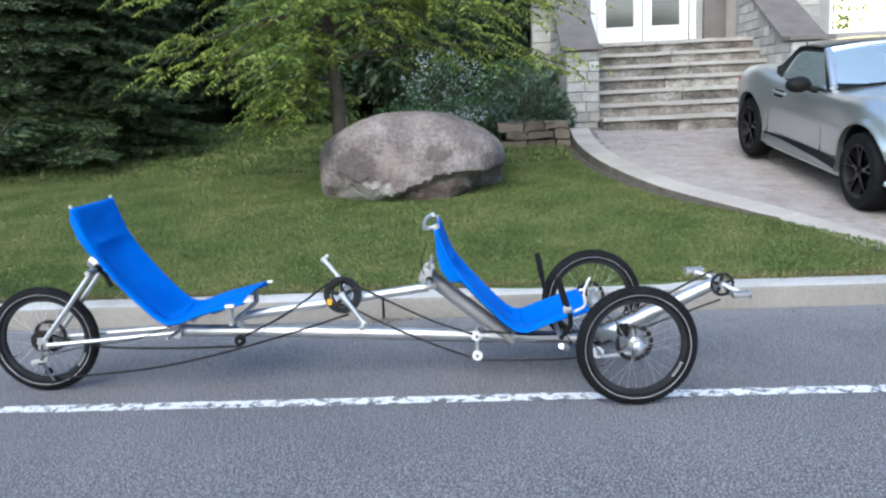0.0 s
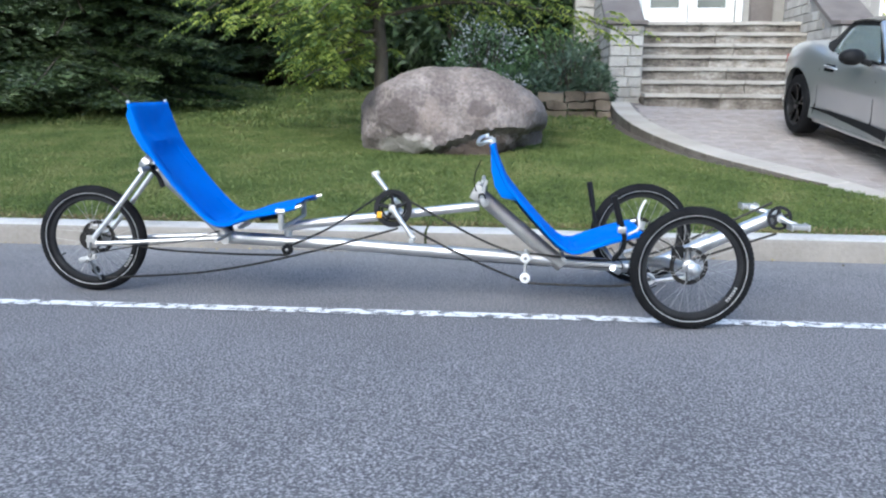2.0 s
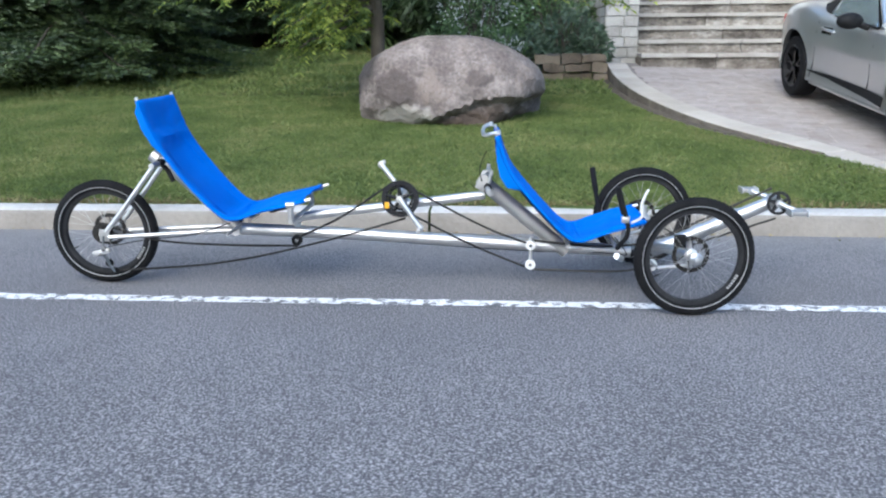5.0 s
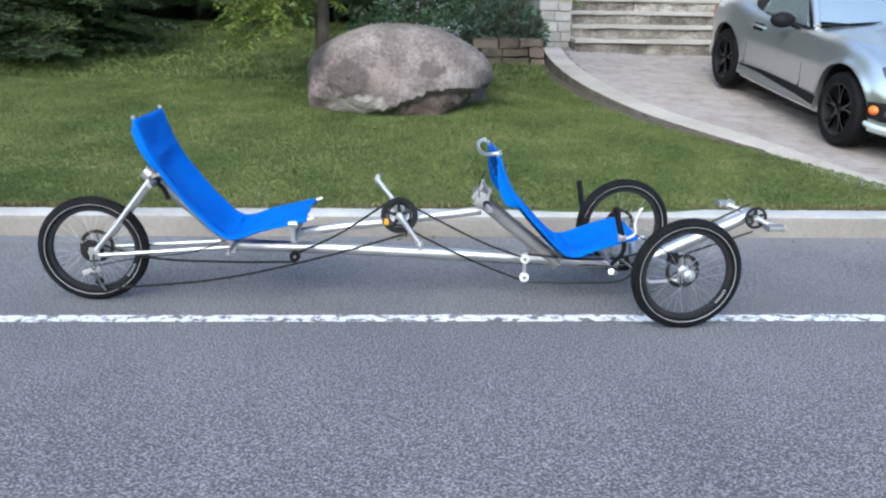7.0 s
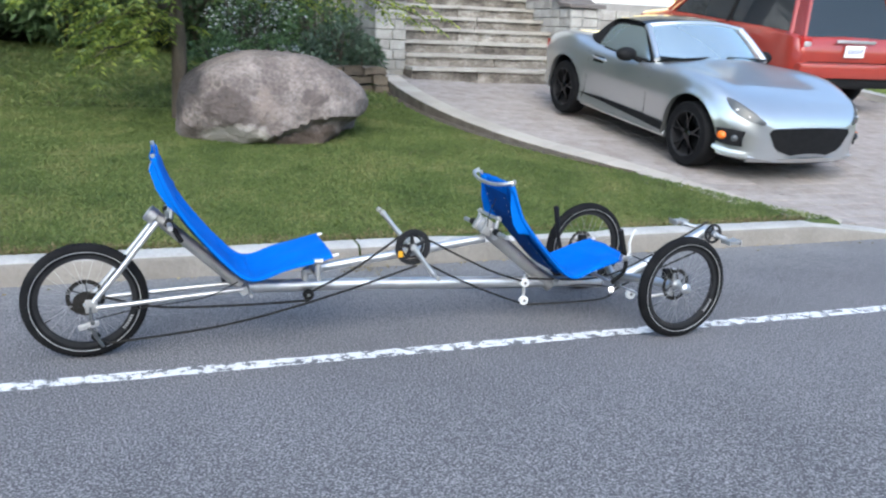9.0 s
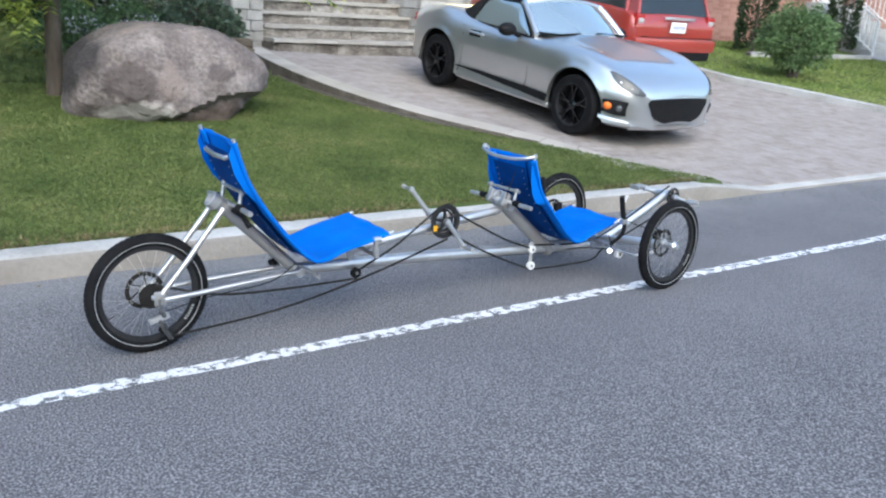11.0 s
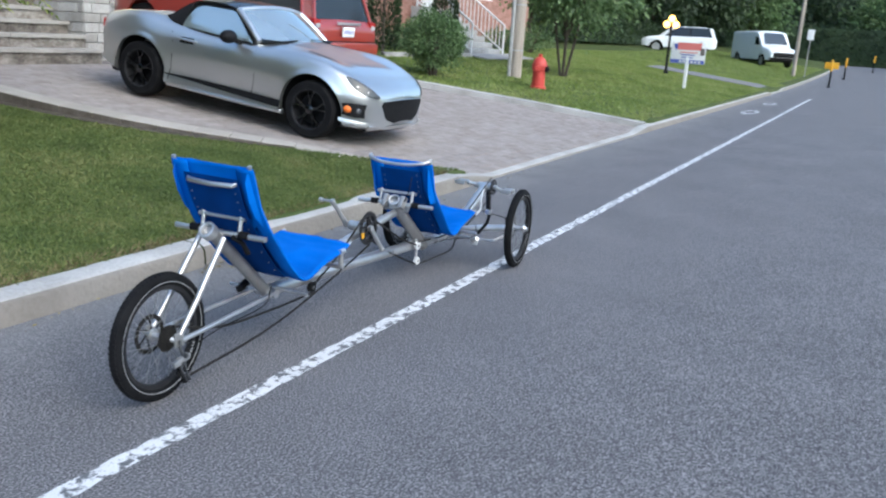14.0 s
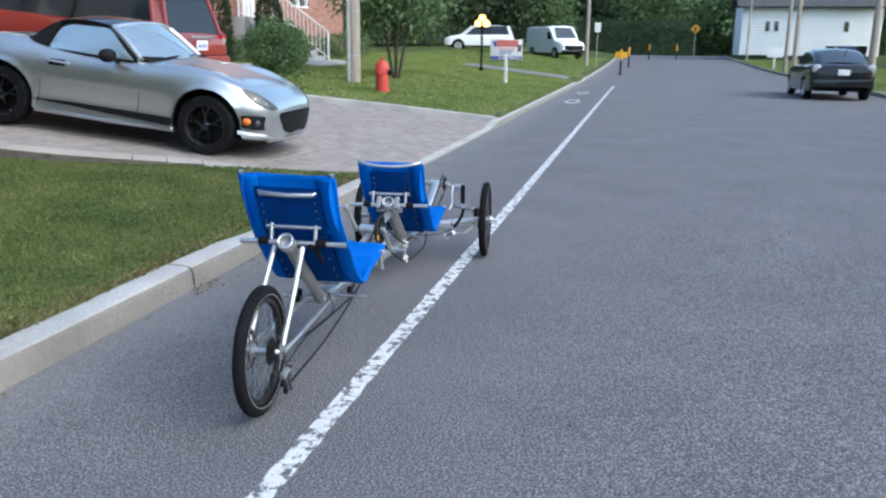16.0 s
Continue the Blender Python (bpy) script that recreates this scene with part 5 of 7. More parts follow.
def roadster_shell():
    Xs = [nx(-2.02 + 3.955 * k / 110) for k in range(111)]
    Xs += [ax + 0.376 * math.cos(math.pi * k / 28) for ax in (-1.165, 1.165) for k in range(29)]
    rows = []
    for X in sorted(Xs):
        x = X if abs(X) < 1.165 else math.copysign(1.165 + (abs(X) - 1.165) / 0.89, X)
        line = smooth_line([(y, z, 0) for y, z in section(x)], 41)
        low, arched = line[0].y, False
        for ax in (-1.165, 1.165):
            if abs(X - ax) < 0.376:
                q = 0.308 + math.sqrt(0.376 ** 2 - (X - ax) ** 2)
                if q > low:
                    low, arched = q, True
        prof = [(q.y, q.x) for q in line[:25]]
        half = []
        for j in range(22):
            z = low + (line[24].y - low) * j / 21
            half.append((lerp(prof, z) + bulge(X, z), z))
        if arched:
            half = [(half[0][0] - 0.05, low + 0.002)] + half
        else:
            half = [(half[0][0] - 0.03, low)] + half
        half += [(q.x, q.y) for q in line[25:]]
        full = [(-y, z) for y, z in half] + [(y, z) for y, z in half[-2::-1]]
        rows.append([M @ Vector((X, y, z)) for y, z in full])
    bm = sheet(rows)
    bm.verts.ensure_lookup_table()
    m = len(rows[0])
    for k in (0, len(rows) - 1):
        bm.faces.new([bm.verts[k * m + i] for i in range(m)])
    bmesh.ops.recalc_face_normals(bm, faces=bm.faces)
    return bm


body = part("body", roadster_shell(), SILVER, car)
bm = box((0, 0, 0), (3.35, 1.30, 0.34), bevel=0.05)
bmesh.ops.transform(bm, matrix=M @ Matrix.Translation((-0.1, 0, 0.34)), verts=bm.verts)
part("underbody", bm, BLACK, car)
for x in (-1.165, 1.165):
    for s in (-1, 1):
        bm = bmesh.new()
        rows = []
        for k in range(17):
            a = math.pi * k / 16
            rows.append([M @ Vector((x + 0.379 * math.cos(a), s * yy, 0.308 + 0.379 * math.sin(a))) for yy in (0.50, 0.825)])
        part("arch_liner", sheet(rows, bm), BLACK, car)
        car_wheel(M, x, s * 0.745, 0.308, 0.205, car)


def skin(x, k, side, out=0.007):
    """A place on the roadster's skin: along it, and round its section from sill to middle."""
    sec = section(x)
    i = min(7, int(k))
    y, z = [sec[i][c] + (sec[i + 1][c] - sec[i][c]) * (k - i) for c in (0, 1)]
    return (x + out, side * (y + out), z + out)


# windscreen, side windows, roof, pillars
rows = []
for k in range(9):
    u = k / 8
    x, z = 0.60 - 0.52 * u, 0.905 + 0.315 * u + 0.012 * math.sin(math.pi * u)
    rows.append([(x - 0.24 * abs(v) ** 2 * (1 - 0.62 * u), v * (0.70 - 0.095 * u), z - (0.03 + 0.025 * u) * abs(v) ** 2) for v in [-1 + q / 6 for q in range(13)]])
wsc = part("windscreen", panel(M, rows), SCREEN, car, "sloping glass windscreen")
for s in (-1, 1):
    e = [M @ Vector(rows[k][0 if s < 0 else -1]) for k in range(9)]
    part("windscreen_pillar", tube(e, 0.036, 10), SILVER, car, "silver windscreen pillar")
part("header_rail", tube([M @ Vector(p) for p in rows[-1]], 0.026, 8), SILVER, car)
part("wiper", tube([M @ Vector((0.55, -0.50, 0.915)), M @ Vector((0.52, 0.05, 0.946)), M @ Vector((0.50, 0.12, 0.950))], 0.009, 5), BLACK, car)
part("wiper", tube([M @ Vector((0.57, 0.0, 0.942)), M @ Vector((0.48, 0.50, 0.922))], 0.009, 5), BLACK, car)
part("cowl", panel(M, [[(0.50 - 0.2 * (v ** 2), v * 0.66, 0.908) for v in [-1 + q / 6 for q in range(13)]], [(0.64 - 0.2 * (v ** 2), v * 0.70, 0.914) for v in [-1 + q / 6 for q in range(13)]]], 0.004), BLACK, car, "black windscreen cowl")
rows = []
RP = [(0.07, 1.222), (-0.12, 1.250), (-0.35, 1.254), (-0.55, 1.228), (-0.71, 1.155), (-0.86, 1.045), (-0.97, 0.945)]
for x, z in RP:
    wv = 0.605 if z > 1.1 else 0.605 + (1.1 - z) * 0.45
    rows.append([(x - (0.085 if x > 0 else 0.03) * abs(v) ** 2, v * wv, z - 0.058 * abs(v) ** 2.5) for v in [-1 + q / 6 for q in range(13)]])
roofp = part("roof", panel(M, [[tuple(v) for v in smooth_line([r[i] for r in rows], 22)] for i in range(13)], 0.02), BLACKCAR, car, "black folding hard roof")
for s in (-1, 1):
    W0, W1 = [], []
    for k in range(19):
        u = k / 18
        x = 0.30 - 0.98 * u
        W0.append((x, s * (0.735 - 0.01 * u), 0.845 + 0.012 * u))
        top = lerp([(-0.69, 0.87), (-0.64, 1.02), (-0.58, 1.105), (-0.48, 1.145), (-0.05, 1.156), (0.0, 1.125), (0.30, 0.855)], x)
        W1.append((x, s * (0.735 - 0.38 * (top - 0.84)), top))
    part("side_window", panel(M, [W0, [tuple((Vector(a) + Vector(b)) / 2 + Vector((0, s * 0.012, 0))) for a, b in zip(W0, W1)], W1], 0.004), SCREEN, car, "dark side window")
    part("window_trim", tube([M @ Vector(p) for p in W0], 0.012, 6), BLACK, car)
    part("window_trim", tube([M @ Vector(p) for p in W1], 0.011, 6), BLACK, car)
    # rear quarter behind the window
    part("roof_quarter", panel(M, [[(-0.67, s * 0.735, 0.855), (-0.82, s * 0.72, 0.88), (-0.95, s * 0.66, 0.945)], [(-0.645, s * 0.655, 1.04), (-0.77, s * 0.64, 1.01), (-0.90, s * 0.61, 0.975)], [(-0.58, s * 0.605, 1.165), (-0.72, s * 0.60, 1.10), (-0.86, s * 0.60, 1.01)]], 0.01), BLACK, car)
    # mirror
    bm = bmesh.new()
    bmesh.ops.create_uvsphere(bm, u_segments=14, v_segments=10, radius=1)
    bmesh.ops.scale(bm, verts=bm.verts, vec=(0.078, 0.118, 0.072))
    bmesh.ops.transform(bm, matrix=M @ Matrix.Translation((0.10, s * 0.90, 0.885)), verts=bm.verts)
    mir = part("mirror", bm, BLACK, car, "black door mirror")
    part("mirror_arm", tube([M @ Vector((0.13, s * 0.74, 0.83)), M @ Vector((0.11, s * 0.86, 0.865))], [0.03, 0.022], 8), BLACK, mir)
    part("door_handle", tube([M @ Vector((x, s * (side_y(x, 0.74) + o), z)) for x, o, z in ((-0.40, 0.002, 0.735), (-0.46, 0.018, 0.74), (-0.58, 0.02, 0.745), (-0.65, 0.002, 0.745))], 0.014, 8), SILVER, car, "silver door handle")
    # door seams and dark side stripe
    for xx in (0.40, -0.72):
        part("door_seam", tube([M @ Vector((xx + dx, s * (side_y(xx + dx, z) - 0.002), z)) for dx, z in ((-0.03, 0.80), (0.0, 0.70), (0.01, 0.55), (0.0, 0.40), (-0.03, 0.26))], 0.0045, 4), BLACK, car)
    lo, hi = [(-0.78, 0.322), (-0.4, 0.300), (0.0, 0.278), (0.4, 0.262), (0.80, 0.255)], [(-0.78, 0.332), (-0.4, 0.338), (0.0, 0.336), (0.4, 0.334), (0.80, 0.335)]
    part("side_stripe", panel(M, [[(x, s * (side_y(x, z) + 0.004), z) for x, z in lo], [(x, s * (side_y(x, z) + 0.004), z) for x, z in hi]], 0.004), BLACK, car, "black stripe along the sill")
    part("side_skirt", tube([M @ Vector((-0.80, s * 0.775, 0.212)), M @ Vector((0, s * 0.765, 0.202)), M @ Vector((0.80, s * 0.78, 0.212))], 0.032, 8), SILVER, car)
    # flat dark panel on the skin, for the shade in the handle's hollow
    part("handle_recess", panel(M, [[(x, s * (side_y(x, z) + 0.003), z) for x in (-0.44, -0.5, -0.56, -0.62)] for z in (0.70, 0.735, 0.765)], 0.003), BLACKCAR, car, "dark patch for the shade behind the door handle")
    # headlamp
    HL = [[(x, lo + (hi - lo) * q / 5) for q in range(6)] for x, lo, hi in ((1.555, 5.7, 5.85), (1.61, 5.35, 6.0), (1.67, 5.1, 6.12), (1.73, 4.95, 6.18), (1.79, 4.95, 6.2), (1.84, 5.05, 6.15), (1.875, 5.25, 6.05), (1.895, 5.5, 5.9))]
    hl = part("headlamp", panel(M, [[skin(a, b, s) for a, b in r] for r in HL], 0.008), LENS, car, "swept back clear headlamp")
    for a, b, r in ((1.70, 5.5, 0.032), (1.80, 5.55, 0.030)):
        bm = bmesh.new()
        bmesh.ops.create_uvsphere(bm, u_segments=12, v_segments=8, radius=r)
        bmesh.ops.scale(bm, verts=bm.verts, vec=(1, 1, 0.7))
        q = skin(a, b, s)
        bmesh.ops.transform(bm, matrix=M @ Matrix.Translation((nx(q[0]) - 0.012, q[1] - s * 0.012, q[2] - 0.012)), verts=bm.verts)
        part("reflector", bm, ALU, hl)
    # fog lamp pocket with amber light
    FG = [[(1.58, 0.812, 0.462), (1.72, 0.745, 0.472), (1.82, 0.655, 0.465)], [(1.61, 0.812, 0.40), (1.73, 0.752, 0.395), (1.815, 0.672, 0.395)], [(1.60, 0.812, 0.345), (1.73, 0.748, 0.328), (1.82, 0.665, 0.330)]]
    fg = part("fog_pocket", panel(M, [[(a + 0.008, s * (b + 0.012), c) for a, b, c in r] for r in FG], 0.01), BLACK, car, "black fog lamp pocket")
    bm = bmesh.new()
    bmesh.ops.create_uvsphere(bm, u_segments=12, v_segments=8, radius=1)
    bmesh.ops.scale(bm, verts=bm.verts, vec=(0.05, 0.04, 0.040))
    bmesh.ops.transform(bm, matrix=M @ Matrix.Translation((nx(1.655), s * 0.797, 0.405)), verts=bm.verts)
    part("turn_signal", bm, ORANGE, fg, "amber turn signal")
    bm = bmesh.new()
    bmesh.ops.create_uvsphere(bm, u_segments=12, v_segments=8, radius=0.04)
    bmesh.ops.transform(bm, matrix=M @ Matrix.Translation((nx(1.755), s * 0.725, 0.395)), verts=bm.verts)
    part("fog_lamp", bm, LENS, fg)
    part("bumper_blade", panel(M, [[(x, s * (side_y(x, z) + o), z) for x, z, o in r] for r in ([(1.56, 0.305, 0.004), (1.66, 0.290, 0.004), (1.76, 0.280, 0.005), (1.84, 0.275, 0.006)], [(1.56, 0.285, 0.005), (1.66, 0.262, 0.008), (1.76, 0.250, 0.009), (1.84, 0.246, 0.008)], [(1.56, 0.270, 0.002), (1.66, 0.240, 0.004), (1.76, 0.228, 0.004), (1.84, 0.225, 0.002)])], 0.004), SILVER, car, "silver blade under the fog lamp")
    part("tail_lamp", panel(M, [[(-1.90, s * 0.715, 0.775), (-1.965, s * 0.655, 0.765)], [(-1.90, s * 0.725, 0.68), (-1.98, s * 0.655, 0.67)]], 0.02), REDLENS, car, "red tail lamp")
# mouth, splitter, bonnet lines
rows = []
for k in range(7):
    u = k / 6
    z = 0.525 - 0.235 * u
    w = 0.49 * (1 - 0.28 * u) * (1 - 0.4 * max(0.0, (u - 0.7) / 0.3) ** 2) * (1 - 0.10 * max(0.0, (0.15 - u) / 0.15))
    rows.append([(1.945 + 0.022 - 0.26 * (abs(v) * w) ** 2 - 0.01 * (u), v * w, z - 0.02 * v * v) for v in [-1 + q / 6 for q in range(13)]])
part("grille", panel(M, rows, 0.02), BLACK, car, "black oval front grille")
part("grille_rim", tube([M @ Vector((nx(p[0]), p[1], p[2])) for p in list(rows[0]) + [r[-1] for r in rows[1:]] + list(rows[-1][::-1]) + [r[0] for r in rows[-2::-1]]], 0.005, 6), SILVER, car)
part("bumper_nose", panel(M, [[(1.93 + 0.02 - 0.24 * (v * 0.62) ** 2, v * 0.62, 0.250) for v in [-1 + q / 6 for q in range(13)]], [(1.90 + 0.02 - 0.24 * (v * 0.62) ** 2, v * 0.62, 0.205) for v in [-1 + q / 6 for q in range(13)]]], 0.02), SILVER, car)
part("splitter", panel(M, [[(1.915 - 0.26 * (v * 0.60) ** 2, v * 0.60, 0.196) for v in [-1 + q / 6 for q in range(13)]], [(1.75 - 0.2 * (v * 0.66) ** 2, v * 0.60, 0.200) for v in [-1 + q / 6 for q in range(13)]]], 0.015), BLACK, car, "dark front splitter")
bm = lathe([(0.0, 0.0), (0.035, 0.002), (0.032, 0.008), (0.0, 0.010)], M @ Vector((nx(1.905), 0, 0.565)), M.to_3x3() @ Vector((0.6, 0, 0.8)), 16)
part("badge", bm, ALU, car)


def simple_car(name, M, tab, axles, r, paint, label, cabin, rear_kind, group=""):
    """A vehicle seen from some way off: shell, cabin of glass and roof, wheels, lamps, plate."""
    o = M.translation
    ob = thing(name, tuple(o), label, "car" if name != "van" else "van", group)
    part("body", car_shell(M, tab, axles, r + 0.05, r, 60, 0.02), paint, ob)
    length = axles[1] - axles[0]
    w0 = max(t[1] for t in tab)
    bm = box((0, 0, 0), (length + 1.2, w0 * 1.5, 0.35), bevel=0.05)
    bmesh.ops.transform(bm, matrix=M @ Matrix.Translation((0, 0, r + 0.1)), verts=bm.verts)
    part("underbody", bm, BLACK, ob)
    for x in axles:
        for s in (-1, 1):
            car_wheel(M, x, s * (w0 - 0.11), r, 0.2, ob, 5, ALU_DULL if paint is not REDPAINT else RIMBLACK, detail=False)
    # cabin: ring of (x, half width) at the waist and at the roof
    (xf, xr, wz), (tf, tr, tz), wl, wt = cabin
    low = [(xf, -wl * 0.92), (xf - 0.25, -wl), (xr + 0.15, -wl), (xr, -wl * 0.88), (xr, wl * 0.88), (xr + 0.15, wl), (xf - 0.25, wl), (xf, wl * 0.92)]
    top = [(tf, -wt * 0.88), (tf - 0.25, -wt), (tr + 0.15, -wt), (tr, -wt * 0.88), (tr, wt * 0.88), (tr + 0.15, wt), (tf - 0.25, wt), (tf, wt * 0.88)]
    L = [M @ Vector((x, y, wz - 0.03)) for x, y in low]
    T = [M @ Vector((x, y, tz - 0.07)) for x, y in top]
    names = {7: "windscreen", 3: "rear_window", 1: "side_window", 5: "side_window"}
    for k in range(8):
        j = (k + 1) % 8
        bm = bmesh.new()
        bm.faces.new([bm.verts.new(p) for p in (L[k], L[j], T[j], T[k])])
        bmesh.ops.solidify(bm, geom=bm.faces, thickness=0.01)
        glass = k in names and not (rear_kind == "van" and k in (1, 5, 3))
        part(names.get(k, "pillar") if glass else "pillar", bm, CARGLASS if glass else paint, ob, smooth=False)
    for k in range(8):
        part("pillar_edge", tube([L[k], T[k]], 0.03, 6), paint, ob)
    if rear_kind != "van":
        for s in (-1, 1):
            xm = (xf + xr) / 2 - 0.1
            part("door_pillar", tube([M @ Vector((xm, s * (wl + 0.005), wz - 0.03)), M @ Vector((xm - 0.05, s * (wt + 0.005), tz - 0.07))], 0.035, 6), paint if rear_kind == "van" else BLACK, ob)
    rows = []
    for k in range(9):
        u = k / 8
        x = tf + (tr - tf) * u
        z = tz - 0.08 * (2 * u - 1) ** 4
        rows.append([M @ Vector((x, v * wt * (1.0 - 0.1 * (2 * u - 1) ** 6), z - 0.06 * abs(v) ** 4)) for v in [-1 + q / 4 for q in range(9)]])
    part("roof", sheet(rows, thick=0.04), paint, ob)
    return ob


# red sport utility car beyond it, tail to the street
MS = frame_of((6.52, 7.95, drive_z(7.95)), 88, 6.6)
SUV = [(-2.28, 0.80, 0.48, 0.88, 0.92), (-2.2, 0.87, 0.40, 0.98, 1.02), (-1.9, 0.90, 0.36, 1.05, 1.08), (-0.5, 0.90, 0.36, 1.04, 1.08), (0.8, 0.90, 0.36, 1.02, 1.08), (1.2, 0.90, 0.36, 1.0, 1.06), (1.9, 0.86, 0.38, 0.90, 0.95), (2.2, 0.72, 0.40, 0.75, 0.80)]
suv = simple_car("sport_utility_car", MS, SUV, (-1.35, 1.3), 0.36, REDPAINT, "red sport utility car parked tail to the street", ((1.15, -2.18, 1.05), (0.45, -1.95, 1.72), 0.84, 0.66), "suv")


def lamp_block(M, parent, name, c, s, mat, label=""):
    bm = box((0, 0, 0), s, bevel=min(s) * 0.3)
    bmesh.ops.transform(bm, matrix=M @ Matrix.Translation(c), verts=bm.verts)
    return part(name, bm, mat, parent, label)


for s in (-1, 1):
    lamp_block(MS, suv, "tail_lamp", (-2.20, s * 0.745, 0.90), (0.12, 0.17, 0.26), REDLENS, "tall red and clear tail lamp")
    lamp_block(MS, suv, "tail_lamp_clear", (-2.225, s * 0.735, 0.93), (0.10, 0.11, 0.08), REFLECT)
plate = lamp_block(MS, suv, "number_plate", (-2.31, 0.0, 0.86), (0.02, 0.31, 0.155), WHITE, "white number plate with unreadable bars")
for k in range(5):
    lamp_block(MS, plate, "plate_bar", (-2.322, -0.10 + k * 0.05, 0.86), (0.004, 0.022, 0.06), SIGNBLUE)
lamp_block(MS, suv, "plate_trim", (-2.31, 0, 0.985), (0.02, 0.62, 0.04), ALU)
lamp_block(MS, suv, "rear_bumper", (-2.27, 0, 0.60), (0.16, 1.70, 0.20), REDPAINT, "red rear bumper")
lamp_block(MS, suv, "bumper_skirt", (-2.24, 0, 0.44), (0.14, 1.62, 0.14), BLACK, "black lower bumper skirt")
lamp_block(MS, suv, "tailgate_seam", (-2.335, 0, 0.715), (0.01, 1.5, 0.012), BLACK)
lamp_block(MS, suv, "spoiler", (-2.02, 0, 1.70), (0.24, 1.2, 0.04), REDPAINT)

# black saloon parked across the street, tail towards the walker
MB = frame_of((22.9, -6.62, -0.014), 0)
SED = [(-2.3, 0.72, 0.42, 0.85, 0.90), (-2.2, 0.84, 0.30, 0.98, 1.02), (-1.7, 0.89, 0.24, 1.0, 1.04), (-0.5, 0.90, 0.22, 0.96, 1.0), (0.7, 0.90, 0.22, 0.94, 0.99), (1.5, 0.87, 0.24, 0.86, 0.92), (2.1, 0.74, 0.28, 0.66, 0.72)]
sedan = thing("saloon_car", tuple(MB.translation), "black saloon car parked at the far kerb", "car")
part("body", car_shell(MB, SED, (-1.4, 1.3), 0.38, 0.33, 60, 0.02), BLACKCAR, sedan)
bm = box((0, 0, 0), (3.9, 1.35, 0.35), bevel=0.05)
bmesh.ops.transform(bm, matrix=MB @ Matrix.Translation((0, 0, 0.43)), verts=bm.verts)
part("underbody", bm, BLACK, sedan)
for x in (-1.4, 1.3):
    for s in (-1, 1):
        car_wheel(MB, x, s * 0.79, 0.33, 0.2, sedan, 5, ALU, detail=False)
CAB = [(-2.0, 0.66, 0.94, 1.0, 1.03), (-1.6, 0.70, 0.94, 1.17, 1.23), (-1.1, 0.70, 0.94, 1.34, 1.41), (-0.5, 0.69, 0.94, 1.40, 1.47), (0.1, 0.69, 0.94, 1.37, 1.44), (0.6, 0.71, 0.94, 1.20, 1.26), (1.05, 0.72, 0.92, 0.97, 1.0)]
part("cabin", car_shell(MB, CAB, (), 0.1, 0.1, 40, 0.0), BLACKCAR, sedan, "rounded black roof and pillars")
part("rear_window", sheet([[MB @ Vector((x - 0.02, v * w, z + 0.025 - 0.05 * v * v)) for v in (-1, -0.5, 0, 0.5, 1)] for x, w, z in ((-1.95, 0.56, 1.05), (-1.6, 0.55, 1.23), (-1.12, 0.50, 1.40))], thick=0.01), CARGLASS, sedan)
for s in (-1, 1):
    part("side_window", sheet([[MB @ Vector((x, s * (w + 0.012), z)) for x, w, z in ((-1.35, 0.70, 1.0), (-0.4, 0.70, 1.0), (0.65, 0.72, 1.0))], [MB @ Vector((x, s * (w + 0.012), z)) for x, w, z in ((-1.0, 0.69, 1.27), (-0.4, 0.69, 1.31), (0.25, 0.69, 1.28))]], thick=0.01), CARGLASS, sedan)
    # pale blocks stand in for bright sky reflected on the rear quarter
    lamp_block(MB, sedan, "tail_lamp", (-2.16, s * 0.72, 0.90), (0.24, 0.24, 0.24), REFLECT, "tail lamp made pale for the sky's glint on the rear quarter")
pl = lamp_block(MB, sedan, "number_plate", (-2.30, 0.0, 0.80), (0.03, 0.31, 0.16), WHITE, "white number plate")
lamp_block(MB, sedan, "tail_bumper", (-2.27, 0, 0.50), (0.14, 1.6, 0.22), BLACKCAR)
# white cars on the verge far down the street
MW = frame_of((49.5, 9.6, lawn_z(49, 9.4) - 0.05), 100)
wsuv = simple_car("sport_utility_car", MW, SUV, (-1.35, 1.3), 0.36, WHITECAR, "white sport utility car parked in a far driveway", ((1.15, -2.18, 1.05), (0.45, -1.95, 1.66), 0.84, 0.66), "suv")
MV = frame_of((54.6, 5.15, lawn_z(54.6, 5.15) - 0.14), 214) @ Matrix.Diagonal((1, 1, 1.08, 1))
VAN = [(-2.62, 0.90, 0.48, 1.84, 1.92), (-2.54, 0.97, 0.42, 1.95, 2.04), (-2.2, 0.98, 0.40, 1.99, 2.08), (0.55, 0.98, 0.40, 1.99, 2.08), (0.92, 0.97, 0.40, 1.93, 2.03), (1.25, 0.965, 0.40, 1.62, 1.72), (1.65, 0.96, 0.40, 1.22, 1.28), (1.9, 0.95, 0.40, 1.13, 1.2), (2.45, 0.91, 0.42, 1.02, 1.1), (2.75, 0.80, 0.45, 0.85, 0.9)]
van = thing("van", tuple(MV.translation), "white panel van parked in a far driveway", "van")
part("body", car_shell(MV, VAN, (-1.6, 1.75), 0.42, 0.37, 70, 0.02), WHITECAR, van)
bm = box((0, 0, 0), (4.4, 1.45, 0.35), bevel=0.05)
bmesh.ops.transform(bm, matrix=MV @ Matrix.Translation((0, 0, 0.47)), verts=bm.verts)
part("underbody", bm, BLACK, van)
for x in (-1.6, 1.75):
    for s in (-1, 1):
        car_wheel(MV, x, s * 0.87, 0.37, 0.2, van, 5, ALU_DULL, detail=False)
